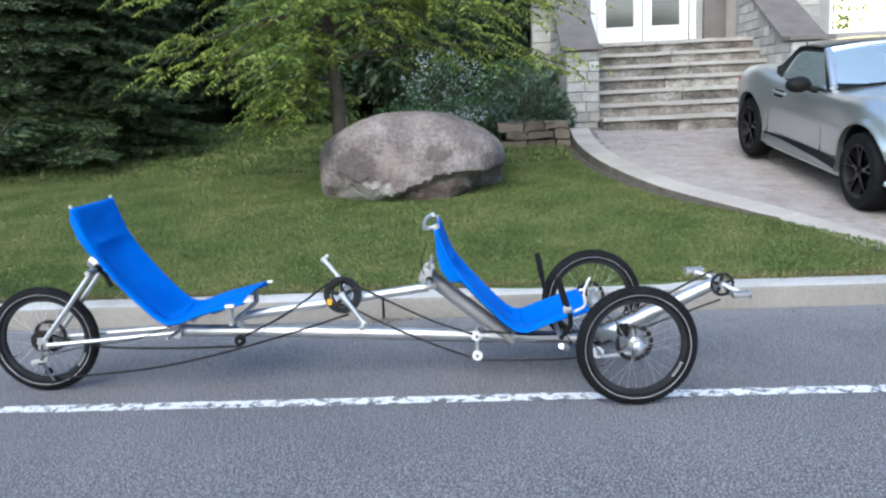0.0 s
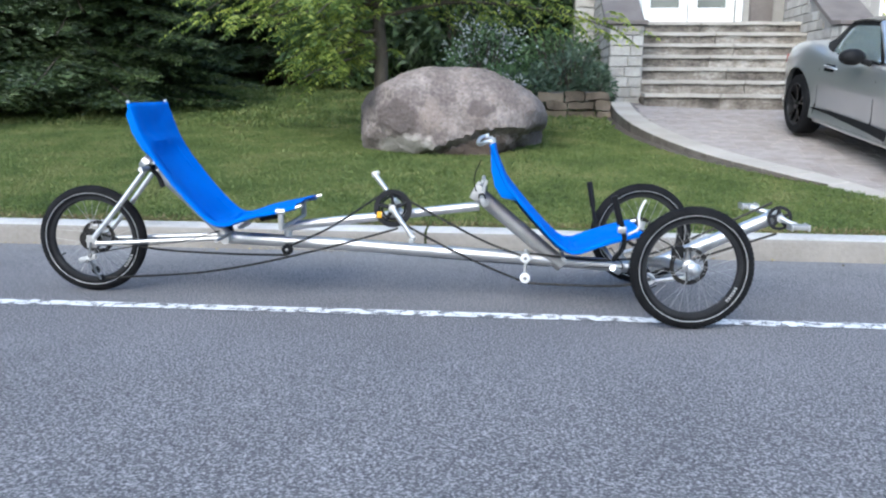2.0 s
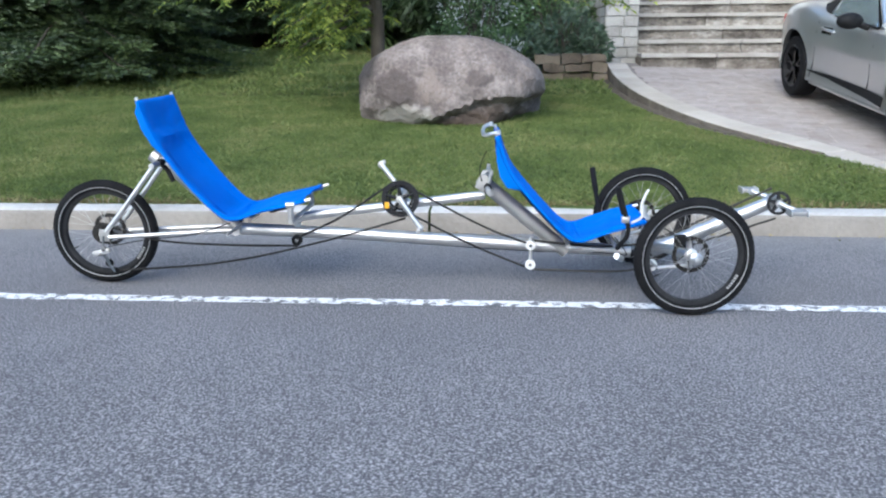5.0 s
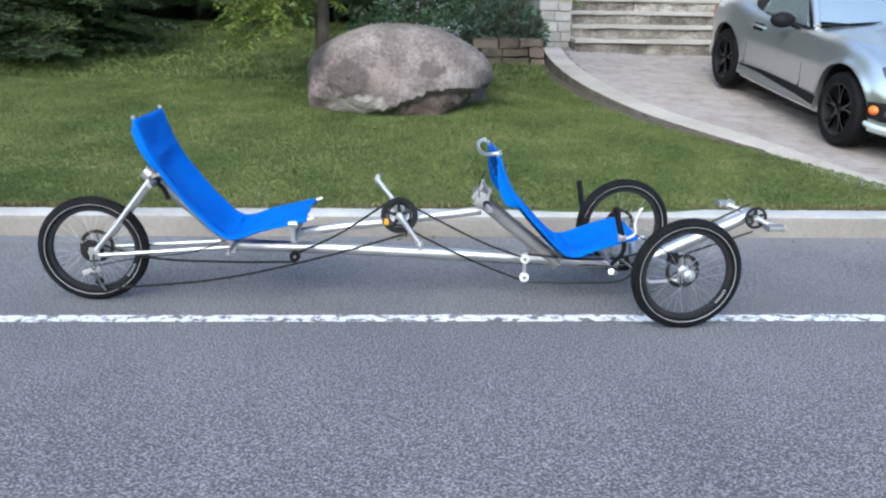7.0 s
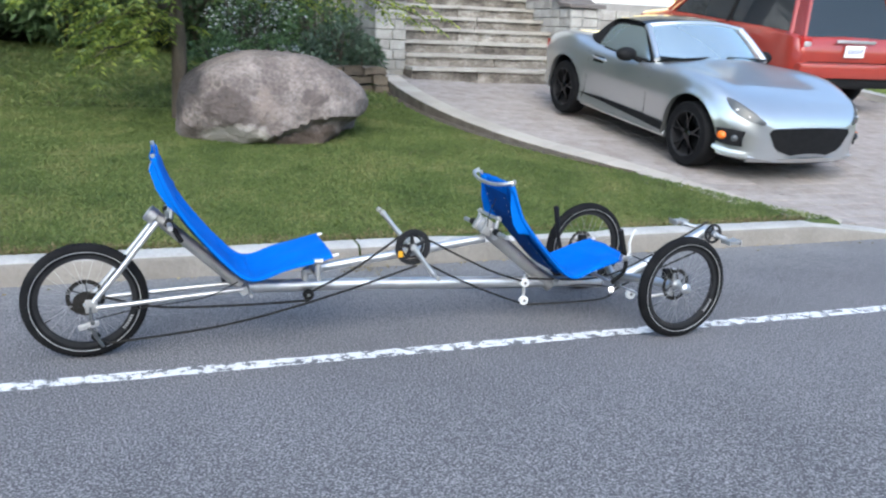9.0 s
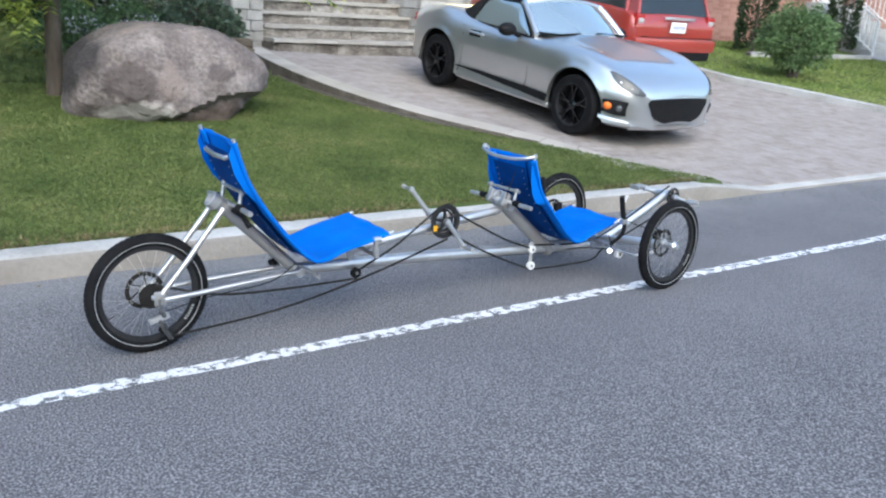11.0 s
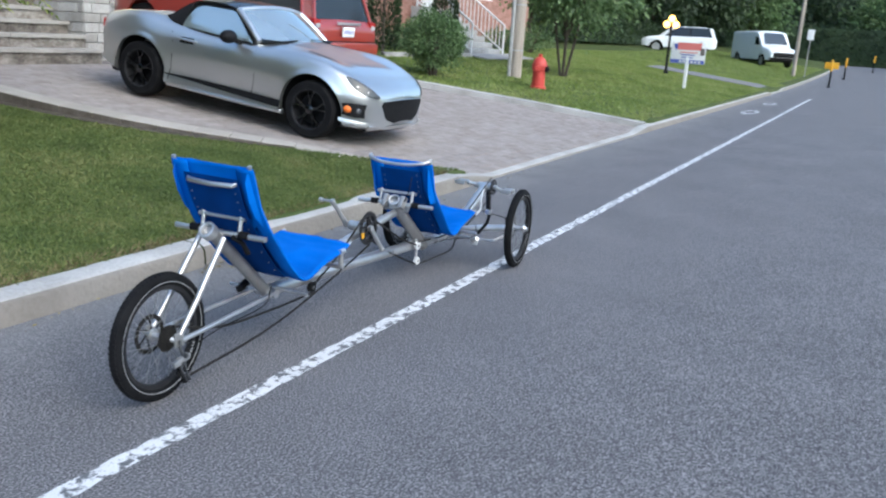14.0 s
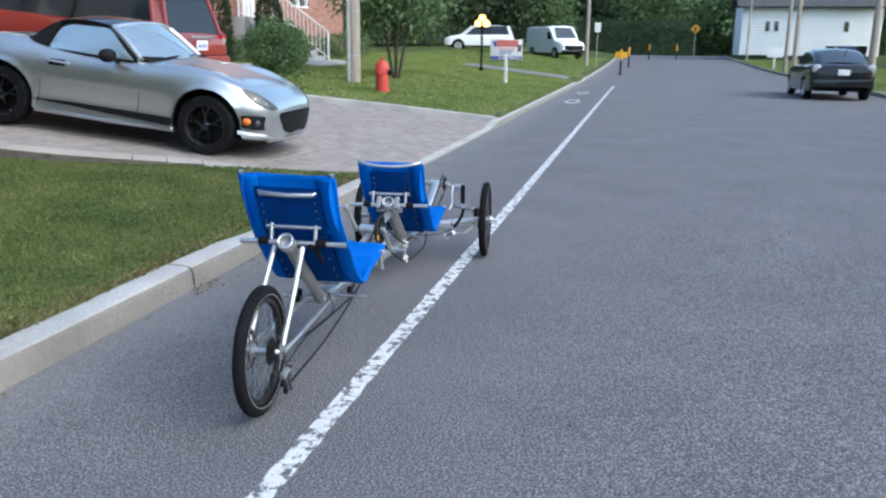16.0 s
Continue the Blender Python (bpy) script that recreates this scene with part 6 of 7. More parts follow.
part("windscreen", sheet([[MV @ Vector((x + 0.03, v * w, z + 0.03)) for v in (-1, -0.5, 0, 0.5, 1)] for x, w, z in ((1.0, 0.66, 1.93), (1.25, 0.70, 1.69), (1.62, 0.76, 1.29))], thick=0.01), CARGLASS, van)
lamp_block(MV, van, "grille", (2.72, 0, 0.72), (0.10, 1.4, 0.28), BLACK, "black front grille")
lamp_block(MV, van, "bumper", (2.70, 0, 0.50), (0.16, 1.75, 0.16), BLACK, "black bumper")
for s in (-1, 1):
    bm = bmesh.new()
    bm.faces.new([bm.verts.new(MV @ Vector(p)) for p in ((1.42, s * 0.992, 1.25), (0.72, s * 0.996, 1.25), (0.72, s * 0.992, 1.72), (1.08, s * 0.988, 1.70))])
    bmesh.ops.solidify(bm, geom=bm.faces, thickness=0.02)
    part("cab_window", bm, CARGLASS, van, smooth=False)


# ---- plants ----
rng = np.random.default_rng(7)


def leaves(name, P, D, length, width, mat, droop=0.0):
    """Rhombic leaves at the places P along the ways D, as one mesh."""
    N = len(P)
    D = D / np.maximum(1e-6, np.linalg.norm(D, axis=1))[:, None]
    rnd = rng.normal(size=(N, 3))
    S = np.cross(D, rnd)
    S /= np.maximum(1e-6, np.linalg.norm(S, axis=1))[:, None]
    L = (length * rng.uniform(0.7, 1.25, N))[:, None]
    W = (width * rng.uniform(0.7, 1.25, N))[:, None]
    tip = P + D * L
    tip[:, 2] -= droop * L[:, 0]
    m = P + D * L * 0.45
    V = np.empty((N, 4, 3))
    V[:, 0], V[:, 1], V[:, 2], V[:, 3] = P, m + S * W / 2, tip, m - S * W / 2
    F = np.arange(N * 4).reshape(N, 4)
    me = bpy.data.meshes.new(name)
    me.vertices.add(N * 4), me.loops.add(N * 4), me.polygons.add(N)
    me.vertices.foreach_set("co", V.astype(np.float32).ravel())
    me.loops.foreach_set("vertex_index", F.astype(np.int32).ravel())
    me.polygons.foreach_set("loop_start", np.arange(0, N * 4, 4, dtype=np.int32))
    me.update()
    me.materials.append(mat)
    return me


def attach(name, me, parent, label=""):
    """A mesh made in world places, hung under a thing."""
    off = OFF[parent]
    me.transform(Matrix.Translation(-off))
    ob = new(name, me)
    ob.parent = parent
    OFF[ob] = off
    return tagged(ob, label, kind="stuff")


def blob_points(n, c, r, shell=0.55, rough=0.25, seed=0.0):
    """Places in the outer part of an uneven ball, and the ways outward."""
    d = rng.normal(size=(n, 3))
    d /= np.linalg.norm(d, axis=1)[:, None]
    k = np.array([1 + rough * noise.noise((v[0] * 2.1 + seed, v[1] * 2.1, v[2] * 2.1 + seed)) + rough * 0.6 * noise.noise((v[0] * 5 + seed, v[1] * 5, v[2] * 5)) for v in d])
    rad = (shell + (1 - shell) * rng.uniform(0, 1, n) ** 0.6) * k
    P = np.array(c) + d * rad[:, None] * np.array(r)
    return P, d


def shrub(name, x, y, h, r, n, leaf, mat, label, stems=9, category="bush", group="", base=None, low=0.25):
    z0 = lawn_z(x, y) if base is None else base
    ob = thing(name, (x, y, z0), label, category, group)
    bm = bmesh.new()
    for k in range(stems):
        a = 6.28 * k / stems + random.uniform(-0.3, 0.3)
        q = r * random.uniform(0.3, 0.75)
        tube([(x + 0.05 * math.cos(a), y + 0.05 * math.sin(a), z0 - 0.05), (x + q * 0.5 * math.cos(a), y + q * 0.5 * math.sin(a), z0 + h * 0.45), (x + q * math.cos(a), y + q * math.sin(a), z0 + h * 0.85)], [0.02 + 0.012 * h, 0.014, 0.005], 6, bm)
    part("stem", bm, BARK, ob)
    c = (x, y, z0 + h * (0.5 + low / 2))
    P, D = blob_points(n, c, (r, r, h * (0.5 - low / 2)), 0.45, 0.45, x)
    D = D + rng.normal(size=D.shape) * 0.6 + np.array([0, 0, 0.3])
    attach("foliage", leaves(name, P, D, leaf, leaf * 0.42, mat, 0.2), ob)
    return ob


def conifer(name, x, y, h, r, mat, label, levels=34, base_gap=0.25, per=11, dens=1.0):
    """A spruce: whorls of drooping boughs set with flat sprays of needles."""
    z0 = lawn_z(x, y)
    ob = thing(name, (x, y, z0), label, "tree", "spruces")
    part("trunk", tube([(x, y, z0 - 0.1), (x + 0.03, y, z0 + h * 0.5), (x, y, z0 + h)], [0.17, 0.10, 0.015], 10), BARK, ob)
    P, D = [], []
    bm = bmesh.new()
    for i in range(levels):
        u = i / levels
        z = z0 + base_gap + (h - base_gap - 0.2) * u
        rad = r * (1 - u) ** 0.85 * (0.85 + 0.3 * random.random())
        for k in range(per if u < 0.6 else 7):
            a = 6.28 * (k + random.random() * 0.8) / per + i * 0.7
            L = rad * random.uniform(0.72, 1.12)
            if L < 0.15:
                continue
            pts = []
            for s in range(9):
                t = s / 8
                zz = z + 0.10 * L * t - (0.36 * L * t * t) + 0.30 * L * max(0, t - 0.7)
                pts.append(Vector((x + L * t * math.cos(a), y + L * t * math.sin(a), max(zz, lawn_z(x, y) + 0.12))))
            tube(pts[::2], [0.022, 0.016, 0.011, 0.007, 0.003], 4, bm, caps=False)
            fwd = Vector((math.cos(a), math.sin(a), -0.1))
            side = Vector((-math.sin(a), math.cos(a), 0))
            m = max(4, int(L * 16 * dens))
            for q in range(m):
                t = 0.18 + 0.82 * q / m
                p = pts[min(7, int(t * 8))].lerp(pts[min(8, int(t * 8) + 1)], t * 8 % 1)
                for s in (-1, 1):
                    ln = 0.34 * L * (1.12 - t) * random.uniform(0.55, 1.2) + 0.09
                    tw = (fwd * random.uniform(0.35, 0.9) + side * s + Vector((0, 0, random.uniform(-0.30, 0.12)))).normalized()
                    out = tw.cross(Vector((0, 0, 1))).normalized()
                    m2 = max(3, int(ln / 0.042))
                    for w in range(m2):
                        e = p + tw * ln * (w + 0.5) / m2 + Vector((0, 0, -0.10 * ln * (w / m2) ** 2))
                        for g in (-1, 1):
                            P.append(e)
                            D.append(tw * random.uniform(0.5, 1.1) + out * g * random.uniform(0.35, 0.9) + Vector((0, 0, random.uniform(-0.1, 0.5))))
    tagged(part("bough", bm, BARK, ob), kind="stuff")
    attach("needles", leaves(name, np.array(P), np.array(D), 0.078, 0.026, mat, 0.1), ob)
    return ob


conifer("spruce_tree", -6.75, 7.75, 8.5, 2.45, SPRUCE, "dense dark green spruce with boughs down to the lawn", dens=1.1)
conifer("spruce_tree", -9.1, 7.3, 9.0, 2.5, SPRUCE, "dense dark green spruce with boughs down to the lawn", levels=28)
conifer("spruce_tree", -5.0, 12.2, 8.0, 1.9, SPRUCE, "dense dark green spruce behind the lawn", levels=26, base_gap=0.5)

# golden locust behind the boulder
LX, LY = -2.17, 5.4
LZ = lawn_z(LX, LY)
locust = thing("locust_tree", (LX, LY, LZ), "young locust tree with drooping yellow-green feathery leaves", "tree")
part("trunk", tube([(LX, LY, LZ - 0.1), (LX + 0.02, LY, LZ + 0.8), (LX - 0.05, LY + 0.05, LZ + 1.7), (LX, LY, LZ + 3.0), (LX + 0.1, LY, LZ + 4.6)], [0.085, 0.07, 0.055, 0.035, 0.012], 10), BARK, locust)
P, D, bmb = [], [], bmesh.new()
for k in range(91):
    a = 2.4 * k + random.uniform(-0.3, 0.3) if k < 60 else -1.57 + random.uniform(-1.2, 1.2)
    zb = (1.0 if math.cos(a) < -0.25 else 1.25) + 3.2 * ((k % 60) / 60 if k < 60 else 0.02 + 0.5 * random.random()) ** 0.9
    L = random.uniform(1.2, 2.5) * (1.0 if zb < 3 else 0.75)
    if k >= 60:
        L *= 0.7
    if math.cos(a) > 0.3:
        L *= 1.12
    if math.cos(a) < -0.3:
        L *= 0.85
    if math.sin(a) > 0.3:
        L *= 0.8
    if k >= 82:
        a, zb, L = random.uniform(2.7, 4.4), random.uniform(0.75, 1.35), random.uniform(0.5, 1.0)
    rise = random.uniform(0.0, 0.45) if zb > 1.1 else random.uniform(-0.05, 0.15)
    pts = []
    for s in range(8):
        t = s / 7
        pts.append(Vector((LX + L * t * math.cos(a), LY + L * t * math.sin(a) * 0.85, LZ + zb + rise * L * t - 0.30 * L * t * t + 0.03 * random.uniform(-1, 1))))
    tube(pts, [0.022 * (1 - s / 8) + 0.003 for s in range(8)], 5, bmb, caps=False)
    for q in range(int(17 * L)):
        t = random.uniform(0.25, 1.0)
        p = pts[min(6, int(t * 7))].lerp(pts[min(7, int(t * 7) + 1)], t * 7 % 1) + Vector((random.gauss(0, 0.14), random.gauss(0, 0.14), random.gauss(0, 0.08)))
        b = a + random.uniform(-1.3, 1.3)
        fl = random.uniform(0.22, 0.40)
        d = Vector((math.cos(b), math.sin(b), random.uniform(-0.35, 0.25)))
        sd = Vector((-d.y, d.x, 0)).normalized()
        for w in range(9):
            e = p + d * fl * w / 8 + Vector((0, 0, -0.35 * fl * (w / 8) ** 2))
            for s in (-1, 1):
                P.append(e), D.append(sd * s + d * 0.35 + Vector((0, 0, -0.25 + random.uniform(-0.2, 0.2))))
part("branching", bmb, BARK, locust)
attach("leaves", leaves("leaves", np.array(P), np.array(D), 0.068, 0.025, LOCUST, 0.25), locust)

# dark shrubbery closing the garden behind the lawn
for k, (x, y, h, r) in enumerate([(-8.2, 12.2, 5.0, 2.0), (-5.6, 12.8, 5.5, 2.0), (-3.2, 12.6, 5.2, 1.9), (-1.2, 12.4, 4.8, 1.7), (-12.5, 11.0, 6.0, 2.4), (-3.6, 10.9, 2.6, 1.2), (-1.7, 10.6, 2.4, 1.1), (-0.5, 11.4, 3.6, 1.0)]):
    shrub("garden_shrub", x, y, h, r, int(5000 * r), 0.17, HEDGE if k != 5 else SHRUB, "tall dark green garden shrub behind the lawn", 8, "bush", "shrubs behind the lawn", low=0.0)

# flower bed beside the steps
for x, y, h, r, m in [(-0.55, 7.75, 0.55, 0.42, LAVENDER), (0.0, 7.9, 0.85, 0.38, LAVENDER), (0.28, 7.75, 0.6, 0.25, LAVENDER), (-0.95, 7.6, 0.6, 0.4, SHRUB), (-0.2, 8.6, 1.1, 0.5, SHRUB), (0.2, 9.2, 1.0, 0.4, SHRUB), (-1.6, 7.4, 0.6, 0.45, SHRUB)]:
    shrub("garden_plant", x, y, h, r, 900, 0.10 if m is LAVENDER else 0.09, m, "grey-green garden perennial in the flower bed", 12, "plant", "flower bed plants", low=0.05)
for x, y, z in [(-0.75, 7.35, 1.12), (-1.55, 7.1, 1.10), (-0.95, 7.2, 1.08)]:
    ob = thing("flower_clump", (x, y, lawn_z(x, y)), "clump of small white flowers in the flower bed", "flowers", "white flowers")
    Pf, Df = blob_points(160, (x, y, z - 0.05), (0.22, 0.15, 0.10), 0.4, 0.4, x)
    attach("petals", leaves("petals", Pf, Df, 0.035, 0.03, FLOWER), ob)
    Pf, Df = blob_points(260, (x, y, z - 0.22), (0.24, 0.18, 0.25), 0.2, 0.3, x)
    attach("leaves", leaves("stems", Pf, Df + np.array([0, 0, 0.8]), 0.09, 0.02, SHRUB), ob)
bx, by = -1.15, 8.1
blossom = shrub("blossom_shrub", bx, by, 1.15, 0.55, 1500, 0.07, SHRUB, "loose garden shrub covered in small white blossom", 10, "bush", low=0.05)
Pf, Df = blob_points(480, (bx, by - 0.1, lawn_z(bx, by) + 0.85), (0.52, 0.45, 0.42), 0.5, 0.5, 4.0)
attach("blossom", leaves("blossom", Pf, Df, 0.04, 0.035, FLOWER), blossom, "small white blossom")
bed = thing("garden_wall", (-0.3, 7.2, lawn_z(-0.3, 7.2)), "low dry wall of flat brown garden stones", "wall")
for row in range(3):
    x = -0.45 + 0.1 * (row % 2)
    while x < 0.42:
        w = random.uniform(0.22, 0.42)
        if x + w > 0.46:
            w = 0.46 - x
        if w > 0.08:
            part("stone", rough_block((x + w / 2, 7.28 + random.uniform(-0.03, 0.05) - 0.1 * (x > 0.1), lawn_z(x, 7.2) + 0.03 + row * 0.115), (w - 0.015, 0.26, random.uniform(0.085, 0.11)), 0.022, 3), GARDEN_STONE, bed)
        x += w

# ---- the neighbours' side ----
shrub("round_bush", 10.0, 5.92, 1.22, 0.64, 10000, 0.07, SHRUB, "rounded feathery green bush on the lawn", 14, "bush", low=0.16)
for x, y, h, r in [(12.3, 8.5, 2.3, 0.36), (16.55, 9.1, 2.1, 0.34)]:
    ob = thing("cedar_column", (x, y, lawn_z(x, y)), "narrow dark green clipped cedar against the brick", "bush", "cedars")
    z0 = lawn_z(x, y)
    part("trunk", tube([(x, y, z0 - 0.05), (x, y, z0 + h * 0.8)], [0.05, 0.015], 8), BARK, ob)
    t = rng.uniform(0, 1, 4200)
    a = rng.uniform(0, 6.283, 4200)
    rr = r * np.minimum(1, (1 - t) * 2.2) ** 0.7 * rng.uniform(0.75, 1.05, 4200)
    Pc = np.stack([x + rr * np.cos(a), y + rr * np.sin(a), z0 + 0.05 + t * h], 1)
    Dc = np.stack([np.cos(a), np.sin(a), 0.9 + 0 * a], 1)
    attach("foliage", leaves("foliage", Pc, Dc, 0.09, 0.04, HEDGE), ob)
for x, y, h, r in [(20.6, 9.2, 0.7, 0.6), (21.8, 9.1, 0.8, 0.7), (23.0, 9.0, 0.9, 0.8), (14.2, 9.1, 0.6, 0.5)]:
    shrub("low_shrub", x, y, h, r, 1500, 0.08, SHRUB, "low green shrub along the brick house", 6, "bush", "low shrubs", low=0.0)


def tree(name, x, y, h, r, n, leaf, mat, label, stems=1, clear=0.35, base=None, group="street trees"):
    z0 = lawn_z(x, y) if base is None else base
    ob = thing(name, (x, y, z0), label, "tree", group)
    bm = bmesh.new()
    for k in range(stems):
        a = 6.28 * k / stems + 0.4
        sp = 0.0 if stems == 1 else 0.16 * r
        tr = 0.02 + 0.017 * h if stems == 1 else 0.035
        tube([(x + 0.05 * math.cos(a) * (stems > 1), y + 0.05 * math.sin(a) * (stems > 1), z0 - 0.1), (x + sp * math.cos(a), y + sp * math.sin(a), z0 + h * clear), (x + sp * 2.2 * math.cos(a), y + sp * 2.2 * math.sin(a), z0 + h * 0.85)], [tr, tr * 0.75, 0.012], 8, bm)
    part("trunk", bm, BARK, ob)
    bl = bmesh.new()
    Ps, Ds = [], []
    m = 9
    for k in range(m):
        a = 2.4 * k
        q = r * 0.55 * math.sqrt((k + 0.5) / m)
        zz = z0 + h * (clear + (1 - clear) * (0.25 + 0.6 * ((k * 5) % m) / m))
        c = (x + q * math.cos(a), y + q * math.sin(a), zz)
        tube([(x, y, z0 + h * clear * 0.9), (x + q * 0.5 * math.cos(a), y + q * 0.5 * math.sin(a), (z0 + h * clear + zz) / 2), c], [0.01 + 0.008 * h, 0.02, 0.006], 5, bl, caps=False)
        p, d = blob_points(n // m, c, (r * 0.55, r * 0.55, h * (1 - clear) * 0.30), 0.3, 0.6, k + x)
        Ps.append(p), Ds.append(d + rng.normal(size=d.shape) * 0.7)
    part("branching", bl, BARK, ob)
    attach("crown", leaves("crown", np.concatenate(Ps), np.concatenate(Ds), leaf, leaf * 0.5, mat, 0.2), ob)
    return ob


tree("small_tree", 15.9, 5.25, 3.9, 1.9, 14000, 0.12, SHRUB, "small many-stemmed tree with dark green leaves", 6, 0.28)
# trees and hedges down the street
for k, (x, y, h, r) in enumerate([(34, 13.5, 8.5, 4.2), (42, 17.0, 10, 5.0), (30, 19, 10, 4.5), (51, 15.5, 9, 4.6), (60, 14, 9, 4.6), (68, 11.5, 9, 4.5), (76, 9.0, 8.5, 4.0), (58, 23, 12, 6), (44, 27, 12, 6), (74, 20, 12, 6)]):
    tree("broadleaf_tree", x, y, h, r, 9000, 0.40, HEDGE if k % 3 else SHRUB, "tall dark green broadleaf tree down the street", 1, 0.12, group="trees down the street")
for k, (x, y, h, r) in enumerate([(100, -2, 9, 5), (101, 6, 10, 5.5), (103, 14, 11, 6), (99, -10.5, 8, 4.5), (104, -19, 9, 5), (98, 22, 11, 6), (84, -24, 9, 5), (92, -34, 10, 6)]):
    tree("broadleaf_tree", x, y, h, r, 8000, 0.50, HEDGE if k % 3 else SHRUB, "tall dark green broadleaf tree beyond the junction", 1, 0.1, base=0.5, group="trees beyond the junction")
for k, (x, y, h, r) in enumerate([(52, -21, 7, 3.2), (64, -23, 8, 3.6), (40, -20, 7, 3.2)]):
    tree("broadleaf_tree", x, y, h, r, 3000, 0.34, SHRUB, "green broadleaf tree across the street", 1, 0.2, group="trees across the street")


def hedge_row(name, p0, p1, h, w, n, leaf, label, base=None):
    (x0, y0), (x1, y1) = p0, p1
    z0 = base if base is not None else lawn_z((x0 + x1) / 2, (y0 + y1) / 2)
    ob = thing(name, ((x0 + x1) / 2, (y0 + y1) / 2, z0), label, "hedge")
    dx, dy = x1 - x0, y1 - y0
    ln = math.hypot(dx, dy)
    t, s = rng.uniform(0, 1, n), rng.choice([-1, 1], n)
    z = rng.uniform(0, 1, n) ** 0.9
    off = s * w / 2 * rng.uniform(0.75, 1.08, n) * np.where(z > 0.93, rng.uniform(0, 1, n), 1)
    Ph = np.stack([x0 + dx * t - dy / ln * off, y0 + dy * t + dx / ln * off, z0 + z * h + 0.08 * np.sin(t * ln * 1.7)], 1)
    Dh = np.stack([-dy / ln * s, dx / ln * s, 0.4 + 0 * s], 1) + rng.normal(size=(n, 3)) * 0.5
    attach("foliage", leaves("foliage", Ph, Dh, leaf, leaf * 0.5, HEDGE), ob)
    bm = bmesh.new()
    for k in range(int(ln / 1.2)):
        u = (k + 0.5) / int(ln / 1.2)
        tube([(x0 + dx * u, y0 + dy * u, z0 - 0.1), (x0 + dx * u, y0 + dy * u, z0 + h * 0.9)], [0.06, 0.02], 5, bm, caps=False)
    core = box((0, 0, 0), (ln, w * 0.7, h * 0.94))
    bmesh.ops.transform(core, matrix=Matrix.Translation(((x0 + x1) / 2, (y0 + y1) / 2, z0 + h * 0.47)) @ Matrix.Rotation(math.atan2(dy, dx), 4, "Z"), verts=core.verts)
    part("inner_growth", join(bm, core), HEDGE, ob)
    return ob


hedge_row("clipped_hedge", (96, -6.5), (96, 26), 3.9, 1.6, 9000, 0.32, "tall dark clipped hedge beyond the junction", base=0.7)
hedge_row("verge_growth", (36, 15.0), (80, 12.5), 1.6, 1.8, 9000, 0.22, "rough green growth along a far lot")

# ---- brick house ----
brick_house = thing("brick_house", (18.2, 10.2, 1.1), "pinkish red brick house with outside steps", "house")
BH = [(20.6, 22.2, 2.6, 4.0), (13.0, 14.6, 2.6, 4.0), (17.2, 18.2, 2.15, 4.25)]
bwall = part("front_wall", wall_with_holes(11.6, 25.5, 0.6, 6.4, 10.2, 0.3, BH), BRICK, brick_house, smooth=False)
part("side_wall", box((11.75, 15.0, 3.5), (0.3, 9.0, 5.8)), BRICK, brick_house, smooth=False)
part("side_wall", box((25.35, 15.0, 3.5), (0.3, 9.0, 5.8)), BRICK, brick_house, smooth=False)
part("roof", sheet([[(11.0, 9.6, 6.4), (26.0, 9.6, 6.4)], [(13.5, 15, 9.0), (23.5, 15, 9.0)], [(11.0, 20, 6.4), (26.0, 20, 6.4)]], thick=0.15), ROOF, brick_house, smooth=False)
for x0, x1, z0, z1 in BH[:2]:
    w = part("window", box(((x0 + x1) / 2, 10.3, z0 + 0.03), (x1 - x0, 0.14, 0.06), bevel=0.01), WHITE, brick_house)
    part("pane", box(((x0 + x1) / 2, 10.36, (z0 + z1) / 2), (x1 - x0, 0.02, z1 - z0)), GLASS, w)
    for x in (x0 + 0.04, (x0 + x1) / 2, x1 - 0.04):
        part("frame_bar", box((x, 10.3, (z0 + z1) / 2), (0.07, 0.1, z1 - z0), bevel=0.01), WHITE, w)
part("door", box((17.7, 10.33, 3.2), (0.98, 0.06, 2.1), bevel=0.01), WHITE, brick_house, "white front door")
bsteps = thing("entrance_steps", (17.7, 9.2, 0.9), "pale concrete entrance steps with white metal railings", "steps")
for k in range(7):
    z = 0.93 + 0.175 * k
    part("step", box((17.83, 8.35 + 0.27 * k + 0.5, z + 0.0875 - 0.02), (2.16, 1.0, 0.175), bevel=0.012), CONCRETE, bsteps)
part("landing", box((17.7, 10.0, 1.5), (2.4, 0.36, 1.3), bevel=0.02), CONCRETE, bsteps)
for x in (16.72, 18.95):
    a, b = Vector((x, 8.30, 1.78)), Vector((x, 10.1, 3.05))
    rail = part("rail", tube([a, b], 0.028, 8), WHITE, bsteps, "white metal railing")
    part("lower_rail", tube([a - Vector((0, 0, 0.75)), b - Vector((0, 0, 0.75))], 0.02, 6), WHITE, rail)
    for k in range(15):
        p = a.lerp(b, k / 14)
        part("baluster", tube([p, p - Vector((0, 0, 0.78 if k not in (0, 14) else 1.0))], 0.012 if k not in (0, 14) else 0.03, 6), WHITE, rail)
path = single("garden_path", sheet([[(x, y, lawn_z(x, y) + 0.02) for x in (16.3, 17.5, 18.6, 19.8)] for y in (7.6, 8.4)], thick=0.03), CONCRETE, (20, 8, lawn_z(20, 8)), "pale concrete path before the brick house", "path", kind="structure")
single("bed_edging", sheet([[(x, y, lawn_z(x, y) + h) for x in (11.6, 14, 16.2)] for y, h in ((8.0, 0.0), (8.0, 0.09), (8.12, 0.09), (8.12, 0.0))]), CONCRETE, (14, 8, lawn_z(14, 8)), "low concrete edging of a planting bed", "edging", kind="structure")
